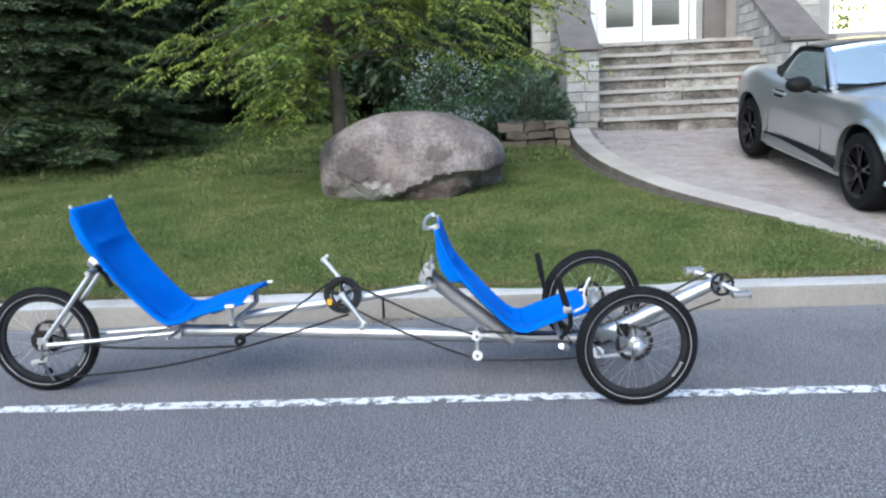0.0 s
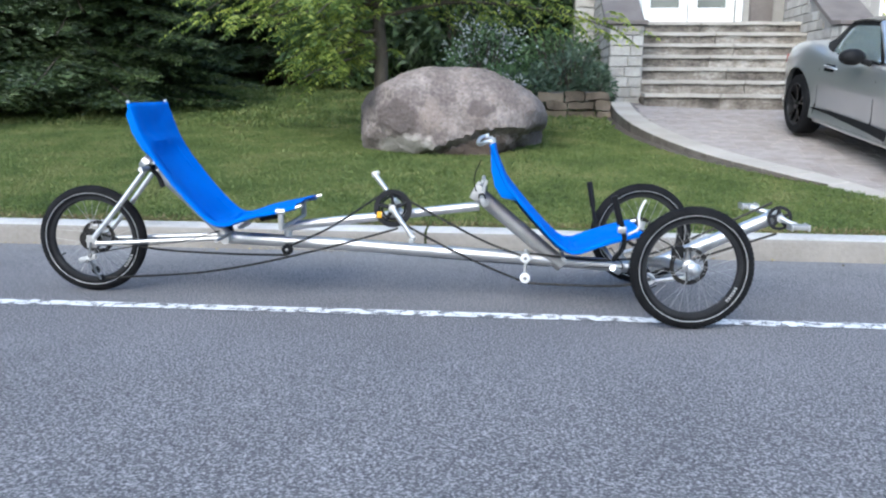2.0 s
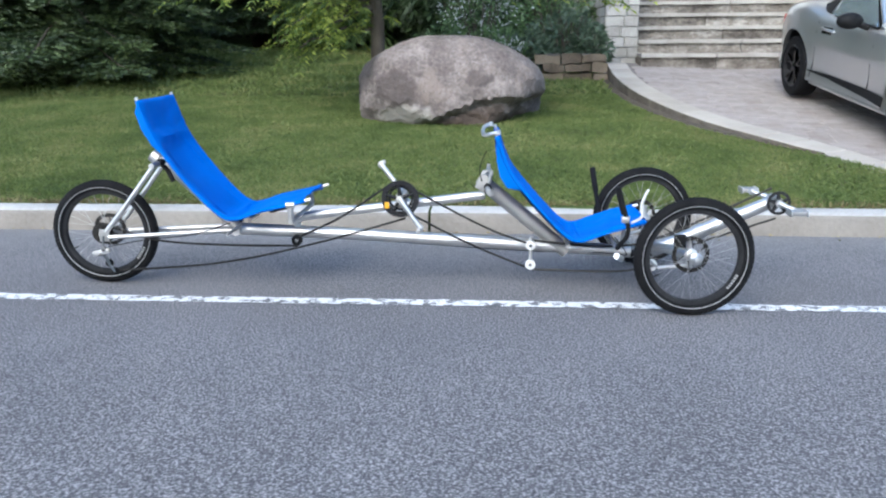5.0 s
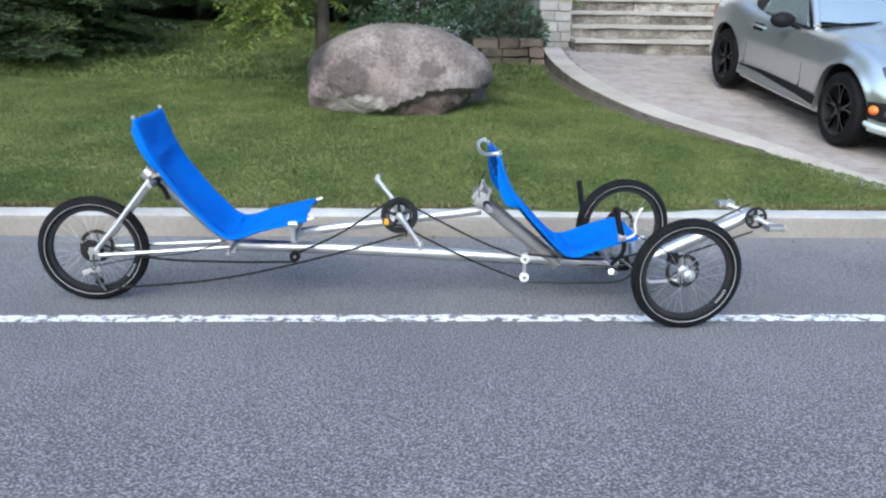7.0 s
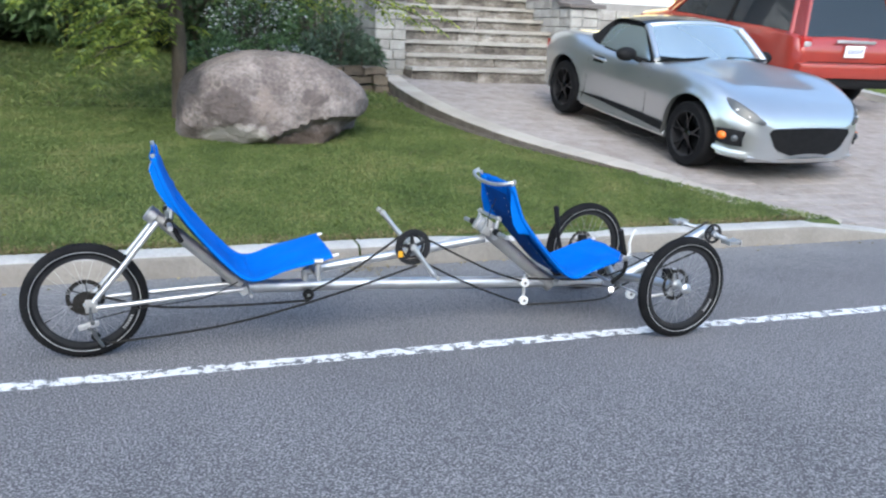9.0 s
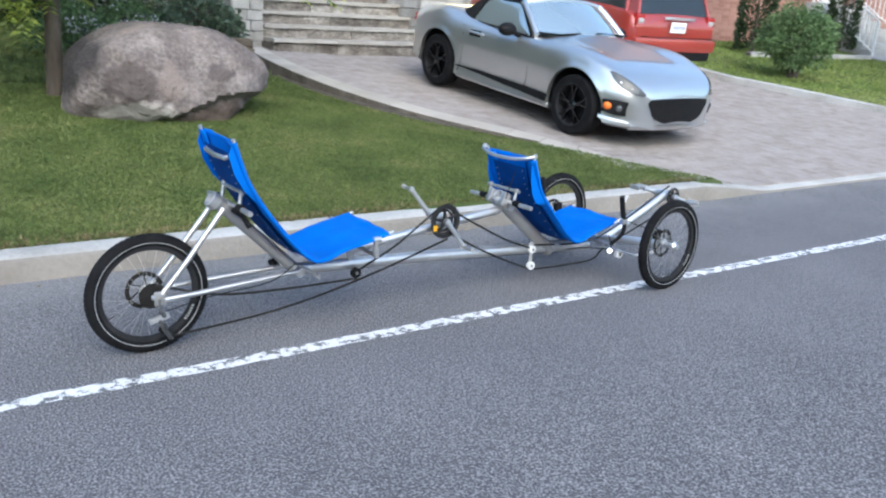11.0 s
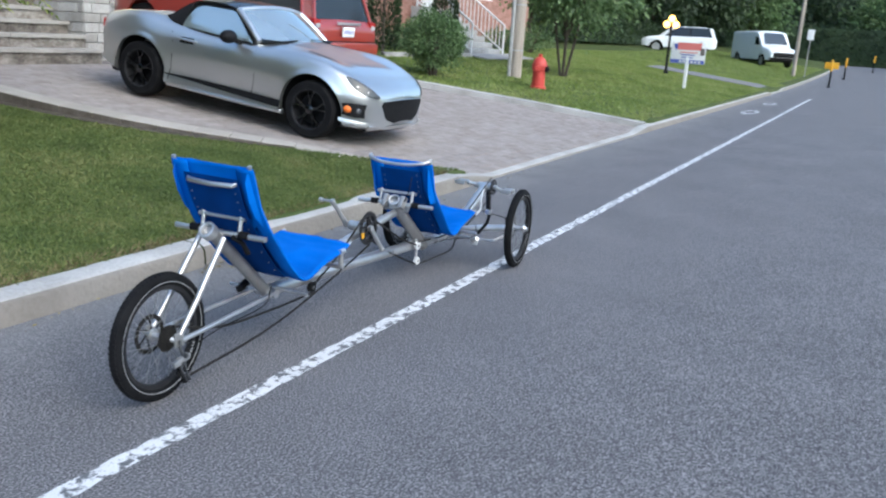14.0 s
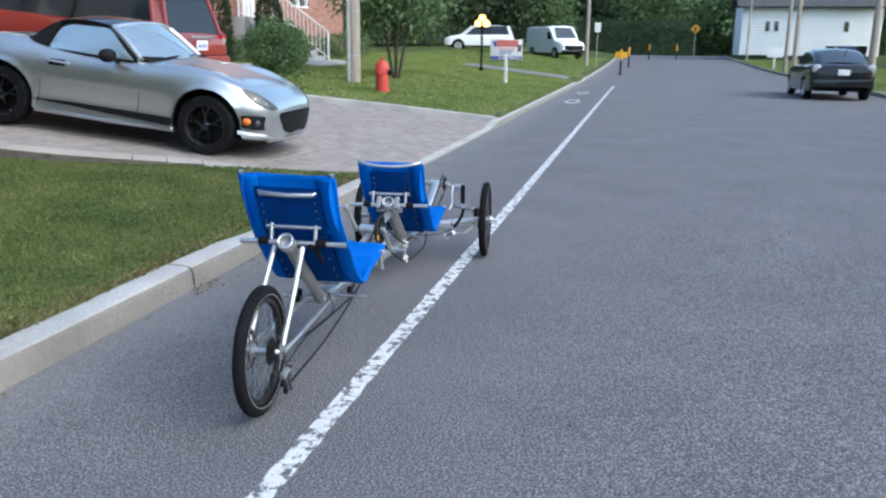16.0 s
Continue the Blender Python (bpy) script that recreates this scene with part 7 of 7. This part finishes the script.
drive2 = single("far_driveway", sheet([[(x, y, lawn_z(x, y) * 1.0 + 0.015 - (0.08 if y < 1.7 else 0)) for x in (28.2, 29.5, 30.8)] for y in (1.6, 2.2, 3.5, 5, 6.2)], thick=0.02), ASPHALT, (30, 4, 0.3), "grey asphalt driveway across the verge", "driveway", kind="structure")

# ---- street furniture ----
PX, PY = 13.2, 5.47
pz = lawn_z(PX, PY)
pole = thing("utility_pole", (PX, PY, pz), "weathered wooden utility pole with a metal conduit", "utility pole")
part("shaft", tube([(PX, PY, pz - 0.2), (PX + 0.02, PY, pz + 3), (PX + 0.05, PY, pz + 9.5)], [0.155, 0.145, 0.105], 16), POLEWOOD, pole)
part("conduit", tube([(PX - 0.15, PY + 0.08, pz - 0.05), (PX - 0.13, PY + 0.08, pz + 3.2)], 0.045, 8), ALU_DULL, pole, "grey metal conduit")
for k in range(3):
    part("strap", lathe([(0.157, -0.015), (0.157, 0.015), (0.15, 0.015), (0.15, -0.015)], (PX + 0.008 * k, PY, pz + 0.6 + k), (0, 0, 1), 16, closed=True), ALU_DULL, pole)

HX, HY = 11.88, 4.37
hz = lawn_z(HX, HY)
hyd = thing("fire_hydrant", (HX, HY, hz), "red cast iron fire hydrant on the lawn", "hydrant")
part("barrel", lathe([(0.165, -0.05), (0.165, 0.03), (0.138, 0.05), (0.132, 0.36), (0.158, 0.38), (0.158, 0.42), (0.138, 0.44)], (HX, HY, hz), seg=24), HYDRANT, hyd)
part("bonnet", lathe([(0.162, 0.44), (0.162, 0.47), (0.148, 0.51), (0.12, 0.59), (0.07, 0.635), (0.04, 0.645), (0.04, 0.70), (0.0, 0.71)], (HX, HY, hz), seg=24), HYDRANT, hyd)
for d in ((1, 0, 0), (-1, 0, 0), (0, -1, 0)):
    c = Vector((HX, HY, hz + 0.40)) + Vector(d) * 0.12
    cap = part("outlet_cap", lathe([(0.055, 0.0), (0.055, 0.05), (0.065, 0.05), (0.065, 0.08), (0.03, 0.085), (0.02, 0.11), (0.0, 0.112)], c, d, 14), HYDRANT if d[1] == 0 else BLACK, hyd, "outlet cap")
for k in range(8):
    a = 6.28 * k / 8
    part("bolt", lathe([(0.0, 0.0), (0.012, 0.0), (0.012, 0.02), (0.0, 0.022)], (HX + 0.148 * math.cos(a), HY + 0.148 * math.sin(a), hz + 0.03), seg=6), HYDRANT, hyd)

GX, GY = 26.0, 4.9
gz = lawn_z(GX, GY)
lamp = thing("garden_lamp_post", (GX, GY, gz), "black garden lamp post with lit globes", "lamp post")
part("post", lathe([(0.09, -0.05), (0.09, 0.08), (0.05, 0.14), (0.04, 1.5), (0.05, 1.52), (0.03, 1.7)], (GX, GY, gz), seg=12), BLACK, lamp)
for dy, dz in ((-0.16, 1.72), (0.16, 1.72), (0.0, 1.92)):
    part("arm", tube([(GX, GY, gz + 1.5), (GX, GY + dy * 0.8, gz + 1.55), (GX, GY + dy, gz + dz - 0.1)], 0.014, 6), BLACK, lamp)
    bm = bmesh.new()
    bmesh.ops.create_icosphere(bm, subdivisions=2, radius=0.12)
    bmesh.ops.translate(bm, verts=bm.verts, vec=(GX, GY + dy, gz + dz))
    part("globe", bm, LAMPGLOW, lamp, "glowing warm globe")

SXX, SYY = 20.5, 3.08
sz = lawn_z(SXX, SYY)
sale = thing("yard_sign", (SXX, SYY, sz), "white yard sign with red and blue bands on a post", "sign")
part("post", box((SXX, SYY, sz + 0.42), (0.085, 0.085, 0.95), bevel=0.006), WHITE, sale, "square white wooden post")
board = part("board", box((SXX - 0.01, SYY, 1.315), (0.03, 0.99, 0.61), bevel=0.006), WHITE, sale, "printed white board")
part("red_band", box((SXX - 0.029, SYY - 0.03, 1.50), (0.006, 0.68, 0.20)), SIGNRED, board)
part("blue_band", box((SXX - 0.029, SYY, 1.07), (0.006, 0.97, 0.10)), SIGNBLUE, board)
bm = bmesh.new()
bm.faces.new([bm.verts.new(p) for p in ((SXX - 0.030, SYY + 0.44, 1.56), (SXX - 0.030, SYY + 0.26, 1.56), (SXX - 0.030, SYY + 0.35, 1.36))])
part("emblem", bm, SIGNBLUE, board, smooth=False)
for k in range(3):
    part("text_bar", box((SXX - 0.030, SYY - 0.02 + 0.02 * k, 1.33 - 0.07 * k), (0.004, 0.5 - 0.08 * k, 0.03)), SIGNRED if k == 0 else SIGNBLUE, board)
part("portrait_block", box((SXX - 0.030, SYY - 0.41, 1.36), (0.005, 0.12, 0.2)), CAPSTONE, board)
for k in range(6):
    part("text_bar", box((SXX - 0.034, SYY + 0.2 - 0.11 * k, 1.07), (0.004, 0.07, 0.05)), WHITE, board)

for k, (x, y, c) in enumerate([(39.6, 0.14, True), (52.0, -0.02, False), (70.0, -1.35, False), (70.0, -3.64, False)]):
    z = road_z(x)
    ob = thing("marker_post", (x, y, z), "black plastic lane marker post with orange top", "post", "lane marker posts")
    part("base", lathe([(0.11, 0.0), (0.11, 0.03), (0.06, 0.06), (0.045, 0.08)], (x, y, z), seg=12), BLACK, ob)
    part("post", lathe([(0.045, 0.06), (0.045, 0.75)], (x, y, z), seg=12), BLACK, ob)
    part("top", lathe([(0.052, 0.75), (0.052, 1.25), (0.03, 1.30)], (x, y, z), seg=12), YELLOW, ob, "orange yellow top")
    if c:
        part("panel", box((x, y, z + 1.02), (0.03, 0.62, 0.30), bevel=0.01), YELLOW, ob, "orange yellow panel")

YX, YY2 = 75.0, -5.3
yz = 0.85
ys_ = thing("warning_sign", (YX, YY2, yz), "yellow diamond warning sign on a thin post", "sign")
part("post", tube([(YX, YY2, yz - 0.3), (YX, YY2, yz + 2.5)], 0.035, 6), ALU_DULL, ys_)
part("plate", box((YX - 0.05, YY2, yz + 2.25), (0.02, 0.62, 0.62), m=Matrix.Rotation(radians(45), 4, "X"), bevel=0.008), YELLOW, ys_)
part("symbol", box((YX - 0.07, YY2, yz + 2.25), (0.02, 0.14, 0.4), bevel=0.005), BLACK, ys_)
for x, y, h, r in [(42, -8.66, 9, 0.125), (44.5, -8.6, 9, 0.105), (29, -9.3, 9.5, 0.14), (46, 2.35, 9, 0.12), (66, -8.9, 9, 0.08)]:
    ob = thing("utility_pole", (x, y, lawn_z(x, y)), "wooden utility pole beside the street", "utility pole", "utility poles")
    part("shaft", tube([(x, y, lawn_z(x, y) - 0.2), (x, y, lawn_z(x, y) + h)], [r, r * 0.75], 10), POLEWOOD, ob)
    part("cross_arm", box((x, y, lawn_z(x, y) + h - 0.5), (0.1, 1.8, 0.1), bevel=0.01), POLEWOOD, ob)
ob = thing("street_plate", (45.8, 1.9, 2.1), "small white plate on a thin pole", "sign")
part("plate", box((45.8, 1.75, 2.55), (0.02, 0.35, 0.55), bevel=0.008), WHITE, ob)
part("post", tube([(45.83, 1.75, 0.3), (45.83, 1.75, 2.8)], 0.03, 6), ALU_DULL, ob)
ob = thing("yard_sign", (50, -8.8, lawn_z(50, -8.8)), "small white yard sign across the street", "sign")
part("board", box((50, -8.8, lawn_z(50, -8.8) + 0.95), (0.03, 0.95, 0.55), bevel=0.005), WHITE, ob)
part("post", box((50.04, -8.8, lawn_z(50, -8.8) + 0.35), (0.09, 0.09, 0.9), bevel=0.005), WHITE, ob)

# white building across the street
wb = thing("white_building", (72, -14, 1.0), "long white sided building with dark roof", "building")
part("wall", box((75, -14.4, 2.95), (6, 11.0, 4.1)), SIDING, wb, smooth=False)
for k in range(16):
    part("siding_board", box((71.985, -14.4, 1.05 + 0.245 * k), (0.03, 11.0, 0.225), bevel=0.004), SIDING, wb)
part("roof", sheet([[(71.2, -8.4, 4.9), (71.2, -20.4, 4.9)], [(75, -8.4, 7.0), (75, -20.4, 7.0)], [(79, -8.4, 4.9), (79, -20.4, 4.9)]], thick=0.15), ROOF, wb, smooth=False)
for y in (-11.0, -11.7, -17.2):
    w = part("window", box((71.95, y, 3.3), (0.06, 0.36, 0.8), bevel=0.01), GLASS, wb)
    part("window_frame", box((71.93, y, 2.87), (0.08, 0.46, 0.06), bevel=0.01), WHITE, w)
for k, (y, m) in enumerate([(-16.2, BINBLUE), (-16.95, BINBLUE), (-15.4, BLACK), (-17.7, BLACK)]):
    z = lawn_z(68, y)
    ob = thing("wheeled_bin", (68, y, z), "plastic wheeled bin beside the building", "bin", "wheeled bins")
    bm = bmesh.new()
    bmesh.ops.create_cone(bm, cap_ends=True, segments=4, radius1=0.38, radius2=0.46, depth=1.0)
    bmesh.ops.rotate(bm, verts=bm.verts, matrix=Matrix.Rotation(radians(45), 3, "Z"))
    bmesh.ops.translate(bm, verts=bm.verts, vec=(68, y, z + 0.55))
    part("tub", bm, m, ob, smooth=False)
    part("lid", box((68, y, z + 1.08), (0.7, 0.66, 0.06), bevel=0.02), m, ob)
    for s in (-1, 1):
        part("wheel", lathe([(0.0, -0.03), (0.1, -0.025), (0.1, 0.025), (0.0, 0.03)], (68.3, y + s * 0.3, z + 0.1), (0, 1, 0), 10), BLACK, ob)
back_house = thing("far_house", (112, 6, 0.6), "low house with a brown red roof behind trees", "house")
part("wall", box((112, 6, 2.2), (8, 14, 3.6)), BRICK, back_house, smooth=False)
part("roof", sheet([[(107, -2, 4.0), (107, 14, 4.0)], [(112, 0, 7.5), (112, 12, 7.5)], [(117, -2, 4.0), (117, 14, 4.0)]], thick=0.2), BRICK, back_house, smooth=False)
hedge_row("back_hedge", (-30, 15.5), (0.5, 14.6), 8.0, 2.2, 26000, 0.34, "tall dark hedge closing the garden")
# added out of view: gives car sides and tubes something dark to reflect
hedge_row("back_hedge", (-45, -16), (12, -16), 4.6, 2.4, 14000, 0.5, "unseen hedge added behind the camera to darken reflections", base=0.1)
hedge_row("back_hedge", (108, -45), (108, 60), 9.0, 3.0, 12000, 0.7, "dark belt of trees on the horizon", base=0.5)
hedge_row("back_hedge", (26, 22), (100, 24), 9.0, 3.0, 16000, 0.6, "dark belt of trees behind the far lots", base=1.2)


# ---- lawn grass ----
def grass(name, n, x0, x1, y0, y1, length, width, label, mat=GRASS):
    x, y = rng.uniform(x0, x1, n * 2), rng.uniform(y0, y1, n * 2)
    ex = np.interp(y, [p[1] for p in edge_fine], [p[0] for p in edge_fine])
    fx = np.interp(y, [p[1] for p in FAR_EDGE], [p[0] for p in FAR_EDGE])
    keep = ((x < ex - 0.03 - 0.07 * np.clip(y - 2.9, 0, 1)) | (x > fx + 0.08)) & ~((y > 10.2) & (x > 0)) & ~((x > 28.1) & (x < 30.9) & (y < 6.2))
    keep &= ~(((x + 1.33) / 0.8) ** 2 + ((y - 4.8) / 0.6) ** 2 < 0.8)
    x, y = x[keep][:n], y[keep][:n]
    z = np.array([lawn_z(a, b) + 0.012 * noise.noise((a * 0.9, b * 0.9, 0)) for a, b in zip(x, y)]) - 0.006
    clump = np.array([0.75 + 0.5 * noise.noise((a * 3.1, b * 3.1, 4)) for a, b in zip(x, y)])
    D = rng.normal(size=(len(x), 3)) * np.array([0.8, 0.8, 0.15]) + np.array([0, 0, 0.9])
    me = leaves(name, np.stack([x, y, z], 1), D, length, width, mat, 0.15)
    ob = new(name, me)
    return tagged(ob, label, "grass", kind="stuff")


grass("lawn_grass", 270000, -7.5, 2.65, 1.585, 6.0, 0.038, 0.0085, "mown green lawn grass with drier tufts by the kerb")
grass("lawn_grass", 60000, -12.0, 1.0, 6.0, 11.5, 0.085, 0.018, "mown green lawn grass under the trees")
VERGE = leafy("verge_grass", [(0.14, 0.20, 0.042), (0.215, 0.28, 0.068), (0.31, 0.33, 0.115)], rough=0.7, through_light=0.25, scale=0.9, per=0.15)
grass("lawn_grass", 90000, 8.2, 34.0, 1.62, 10.0, 0.06, 0.02, "mown yellowish lawn grass on the verge beyond the driveway", VERGE)
grass("lawn_grass", 30000, -40.0, -7.5, 1.62, 9.0, 0.10, 0.03, "mown green lawn grass along the street")
grass("lawn_grass", 26000, 34.0, 64.0, 1.9, 10.0, 0.08, 0.035, "mown green lawn grass far down the street", VERGE)
grass("lawn_grass", 30000, 16.0, 66.0, -15.0, -8.25, 0.09, 0.035, "yellow-green lawn grass across the street", VERGE)
# dry stalks at the lawn's edge, over the kerb
xk = rng.uniform(-12, 2.3, 14000)
Pk = np.stack([xk, KERB_Y + 0.165 + np.abs(rng.normal(0, 0.12, 14000)) * (0.4 + np.array([abs(noise.noise((a * 1.3, 0, 3))) for a in xk]) * 2.4), 0 * xk + 0.118], 1)
Dk = rng.normal(size=(14000, 3)) * np.array([0.6, 0.5, 0.1]) + np.array([0, -0.35, 0.8])
DRY = leafy("dry_grass", [(0.11, 0.09, 0.04), (0.20, 0.155, 0.075), (0.30, 0.25, 0.13)], rough=0.7, through_light=0.2, scale=2)
tagged(new("edge_grass", leaves("edge_grass", Pk, Dk, 0.06, 0.009, DRY, 0.2)), "dry straggling grass along the kerb", "grass", kind="stuff")
# fallen leaves and grit in the gutter
xg = np.concatenate([rng.uniform(-8, 9, 240), rng.normal(-1.2, 0.09, 60)])
yg = KERB_Y - 0.03 - np.abs(rng.normal(0, 0.07, 300))
Pg = np.stack([xg, yg, 0 * xg + 0.007], 1)
Dg = rng.normal(size=(300, 3)) * np.array([1, 1, 0.12])
tagged(new("gutter_litter", leaves("gutter_litter", Pg, Dg, 0.022, 0.012, DRY)), "dry leaf scraps lying in the gutter", "litter", kind="stuff")


# ---- driveway stones ----
def block_faces(c, u, v, n, w, d, h, inset):
    """A block with a chamfered top: eight corners and five faces."""
    V = []
    for s, z in ((1.0, -h), (1.0, -inset), (1.0 - 2 * inset / min(w, d), 0.0)):
        for a, b in ((-1, -1), (1, -1), (1, 1), (-1, 1)):
            V.append(c + u * (a * w / 2 * s) + v * (b * d / 2 * s) + n * z)
    F = [(8, 9, 10, 11)]
    for o in (0, 4):
        for k in range(4):
            F.append((o + k, o + (k + 1) % 4, o + 4 + (k + 1) % 4, o + 4 + k))
    return V, F


pu, pv = Vector((1, 0, 0)), Vector((0, 1, 0.117)).normalized()
pn = pu.cross(pv)
turn = Matrix((pu, pv, pn)).transposed().to_4x4()
SIZES = {}
for w in (0.15, 0.20, 0.26):
    V, F = block_faces(Vector(), Vector((1, 0, 0)), Vector((0, 1, 0)), Vector((0, 0, 1)), w - 0.006, 0.144, 0.05, 0.005)
    SIZES[w] = raw("paver", V, F, PAVER)
count, RV, RF = 0, [], []
prng = random.Random(5)
row = 0
y = 1.62
while y < 9.9:
    x = edge_x(y) + 0.27 + prng.uniform(0, 0.1)
    while x < far_x(y) - 0.16:
        w = prng.choice((0.15, 0.20, 0.20, 0.26))
        hidden = y > 7.65 and x < 4.0
        c = Vector((x + w / 2, y, drive_z(y) + drive_rise(x + w / 2, y) + prng.uniform(-0.002, 0.002)))
        if not hidden and x + w < far_x(y) - 0.02:
            if count < 300 and 2.2 < x < 8.5 and y < 3.2:
                ob = new("paver", SIZES[w])
                ob.parent = driveway
                ob.matrix_local = Matrix.Translation(c - OFF[driveway]) @ turn
                count += 1
            else:
                V, F = block_faces(c, pu, pv, pn, w - 0.006, 0.144, 0.04, 0.005)
                o = len(RV)
                RV += V
                RF += [tuple(o + i for i in f) for f in F]
        x += w
    y += 0.15 * pv.y
    row += 1
pav = new("pavers", raw("pavers", [v - OFF[driveway] for v in RV], RF, PAVER))
pav.parent = driveway
tagged(pav, "pinkish grey paving stones", kind="stuff")

# bare earth between the lawn and the border
EARTH = surf("bare_earth", [(0.045, 0.036, 0.026), (0.095, 0.075, 0.055)], scale=9, fine=60, rough=0.95, bump=0.8)
rows = []
for i, (x, y) in enumerate(edge_fine):
    if 2.9 < y < 7.6:
        w = 0.085 * min(1, (y - 2.9) * 1.2) + 0.02 * noise.noise((y * 4, 0, 0))
        rows.append([(x - w - 0.005, y - 0.5 * w, lawn_z(x - w, y) + 0.004), (x - w * 0.5, y - 0.25 * w, lawn_z(x, y) + 0.022), (x - 0.004, y, lawn_z(x, y) + 0.012)])
single("lawn_edge", sheet(rows), EARTH, (1.2, 5.0, 0.3), "strip of bare dark earth along the driveway border", "soil", kind="structure")
border = thing("driveway_border", (1.2, 3.7, 0.25), "curved border of pale blocks along the driveway", "border", kind="structure")
pts = [Vector((x, y, 0)) for x, y in edge_fine]
acc, k0 = 0.0, 0
for k in range(1, len(pts)):
    acc += (pts[k] - pts[k - 1]).length
    if acc > 0.30 or k == len(pts) - 1:
        a, b = pts[k0], pts[k]
        d = (b - a).normalized()
        nrm = Vector((d.y, -d.x, 0))
        bm = bmesh.new()
        g = 0.004
        low, top = [], []
        for p, q in ((a + d * g, 0), (b - d * g, 0), (b - d * g, 0.25), (a + d * g, 0.25)):
            r = p + nrm * q
            zt = drive_z(r.y) + 1.25 * drive_rise(p.x, p.y) + 0.022
            low.append(bm.verts.new((r.x, r.y, zt - 0.30))), top.append(bm.verts.new((r.x, r.y, zt)))
        bm.faces.new(top)
        for i in range(4):
            bm.faces.new((low[i], low[(i + 1) % 4], top[(i + 1) % 4], top[i]))
        bmesh.ops.recalc_face_normals(bm, faces=bm.faces)
        bmesh.ops.bevel(bm, geom=[e for e in bm.edges if all(v in top for v in e.verts)], offset=0.008, segments=1, affect="EDGES")
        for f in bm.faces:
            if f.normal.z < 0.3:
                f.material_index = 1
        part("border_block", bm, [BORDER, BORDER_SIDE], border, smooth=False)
        acc, k0 = 0.0, k
rows = []
for x, y in FAR_EDGE:
    z = drive_z(y)
    rows.append([(x - 0.04, y, z - 0.1), (x - 0.04, y, z + 0.085), (x + 0.13, y, z + 0.095), (x + 0.13, y, z - 0.1)])
single("driveway_edging", sheet(rows), CONCRETE, (9, 5, 0.4), "narrow pale concrete edging of the driveway", "edging", kind="structure")


# ---- stones of the house and its stair walls ----
def facing(rects, holes, rowh, wlo, whi, seed, put_block):
    """Courses of blocks over rectangles in a plane, kept clear of the holes."""
    pr = random.Random(seed)
    for a0, a1, z0, z1 in rects:
        z, r = z0, 0
        while z + rowh * 0.5 < z1:
            h = min(rowh, z1 - z)
            a = a0 - (pr.uniform(0, wlo) if r % 2 else 0)
            while a < a1:
                w = pr.uniform(wlo, whi)
                lo, hi = max(a, a0), min(a + w, a1)
                if hi - lo > 0.05 and not any(lo < q[1] and hi > q[0] and z < q[3] and z + h > q[2] for q in holes):
                    put_block(lo, hi, z, z + h, pr)
                a += w
            z += rowh
            r += 1


RV, RF = [], []


def on_front(lo, hi, z0, z1, pr):
    c = Vector(((lo + hi) / 2, H_Y - 0.02 - pr.uniform(0, 0.006), (z0 + z1) / 2))
    V, F = block_faces(c, Vector((1, 0, 0)), Vector((0, 0, 1)), Vector((0, -1, 0)), hi - lo - 0.012, z1 - z0 - 0.012, 0.03, 0.008)
    o = len(RV)
    RV.extend(V)
    RF.extend(tuple(o + i for i in f) for f in F)


facing([(H_X0, H_X1, 0.6, 6.3)], [DOOR, WIN, (2.94, 3.30, 2.0, 4.4)], 0.19, 0.26, 0.55, 3, on_front)
st = new("stones", raw("stones", [v - OFF[house] for v in RV], RF, STONE))
st.parent = house
tagged(st, "pale grey facing stones", kind="stuff")


def stair_stones(ob, x0, x1):
    def front(lo, hi, z0, z1, pr):
        V, F = block_faces(Vector(((lo + hi) / 2, 8.0 - pr.uniform(0, 0.008), (z0 + z1) / 2)) - OFF[ob], Vector((1, 0, 0)), Vector((0, 0, 1)), Vector((0, -1, 0)), hi - lo - 0.01, z1 - z0 - 0.01, 0.03, 0.007)
        s = new("stone", raw("stone", V, F, STONE))
        s.parent = ob

    def side(xx, sg):
        def f(lo, hi, z0, z1, pr):
            if z1 > 1.86 + max(0, (lo - 8.3)) * 0.495:
                return
            V, F = block_faces(Vector((xx + sg * (0.0 + pr.uniform(0, 0.008)), (lo + hi) / 2, (z0 + z1) / 2)) - OFF[ob], Vector((0, sg, 0)), Vector((0, 0, 1)), Vector((sg, 0, 0)), hi - lo - 0.01, z1 - z0 - 0.01, 0.03, 0.007)
            s = new("stone", raw("stone", V, F, STONE))
            s.parent = ob
        return f
    facing([(x0, x1, 0.76, 1.84)], [], 0.135, 0.18, 0.34, 8, front)
    facing([(8.02, 10.5, 0.76, 2.9)], [], 0.135, 0.22, 0.42, 9, side(x0, -1))
    facing([(8.02, 10.5, 0.9, 2.9)], [], 0.135, 0.22, 0.42, 10, side(x1, 1))


stair_stones(cheek_l, 0.50, 0.94)
stair_stones(cheek_r, 3.46, 3.96)

RV, RF = [], []


def on_brick(lo, hi, z0, z1, pr):
    c = Vector(((lo + hi) / 2, 10.2 - 0.008, (z0 + z1) / 2))
    V, F = block_faces(c, Vector((1, 0, 0)), Vector((0, 0, 1)), Vector((0, -1, 0)), hi - lo - 0.01, z1 - z0 - 0.01, 0.012, 0.003)
    o = len(RV)
    RV.extend(V)
    RF.extend(tuple(o + i for i in f) for f in F)


facing([(11.6, 25.5, 0.9, 3.6)], BH, 0.08, 0.215, 0.22, 4, on_brick)
bk = new("bricks", raw("bricks", [v - OFF[brick_house] for v in RV], RF, BRICK))
bk.parent = brick_house
tagged(bk, "pinkish red bricks", kind="stuff")
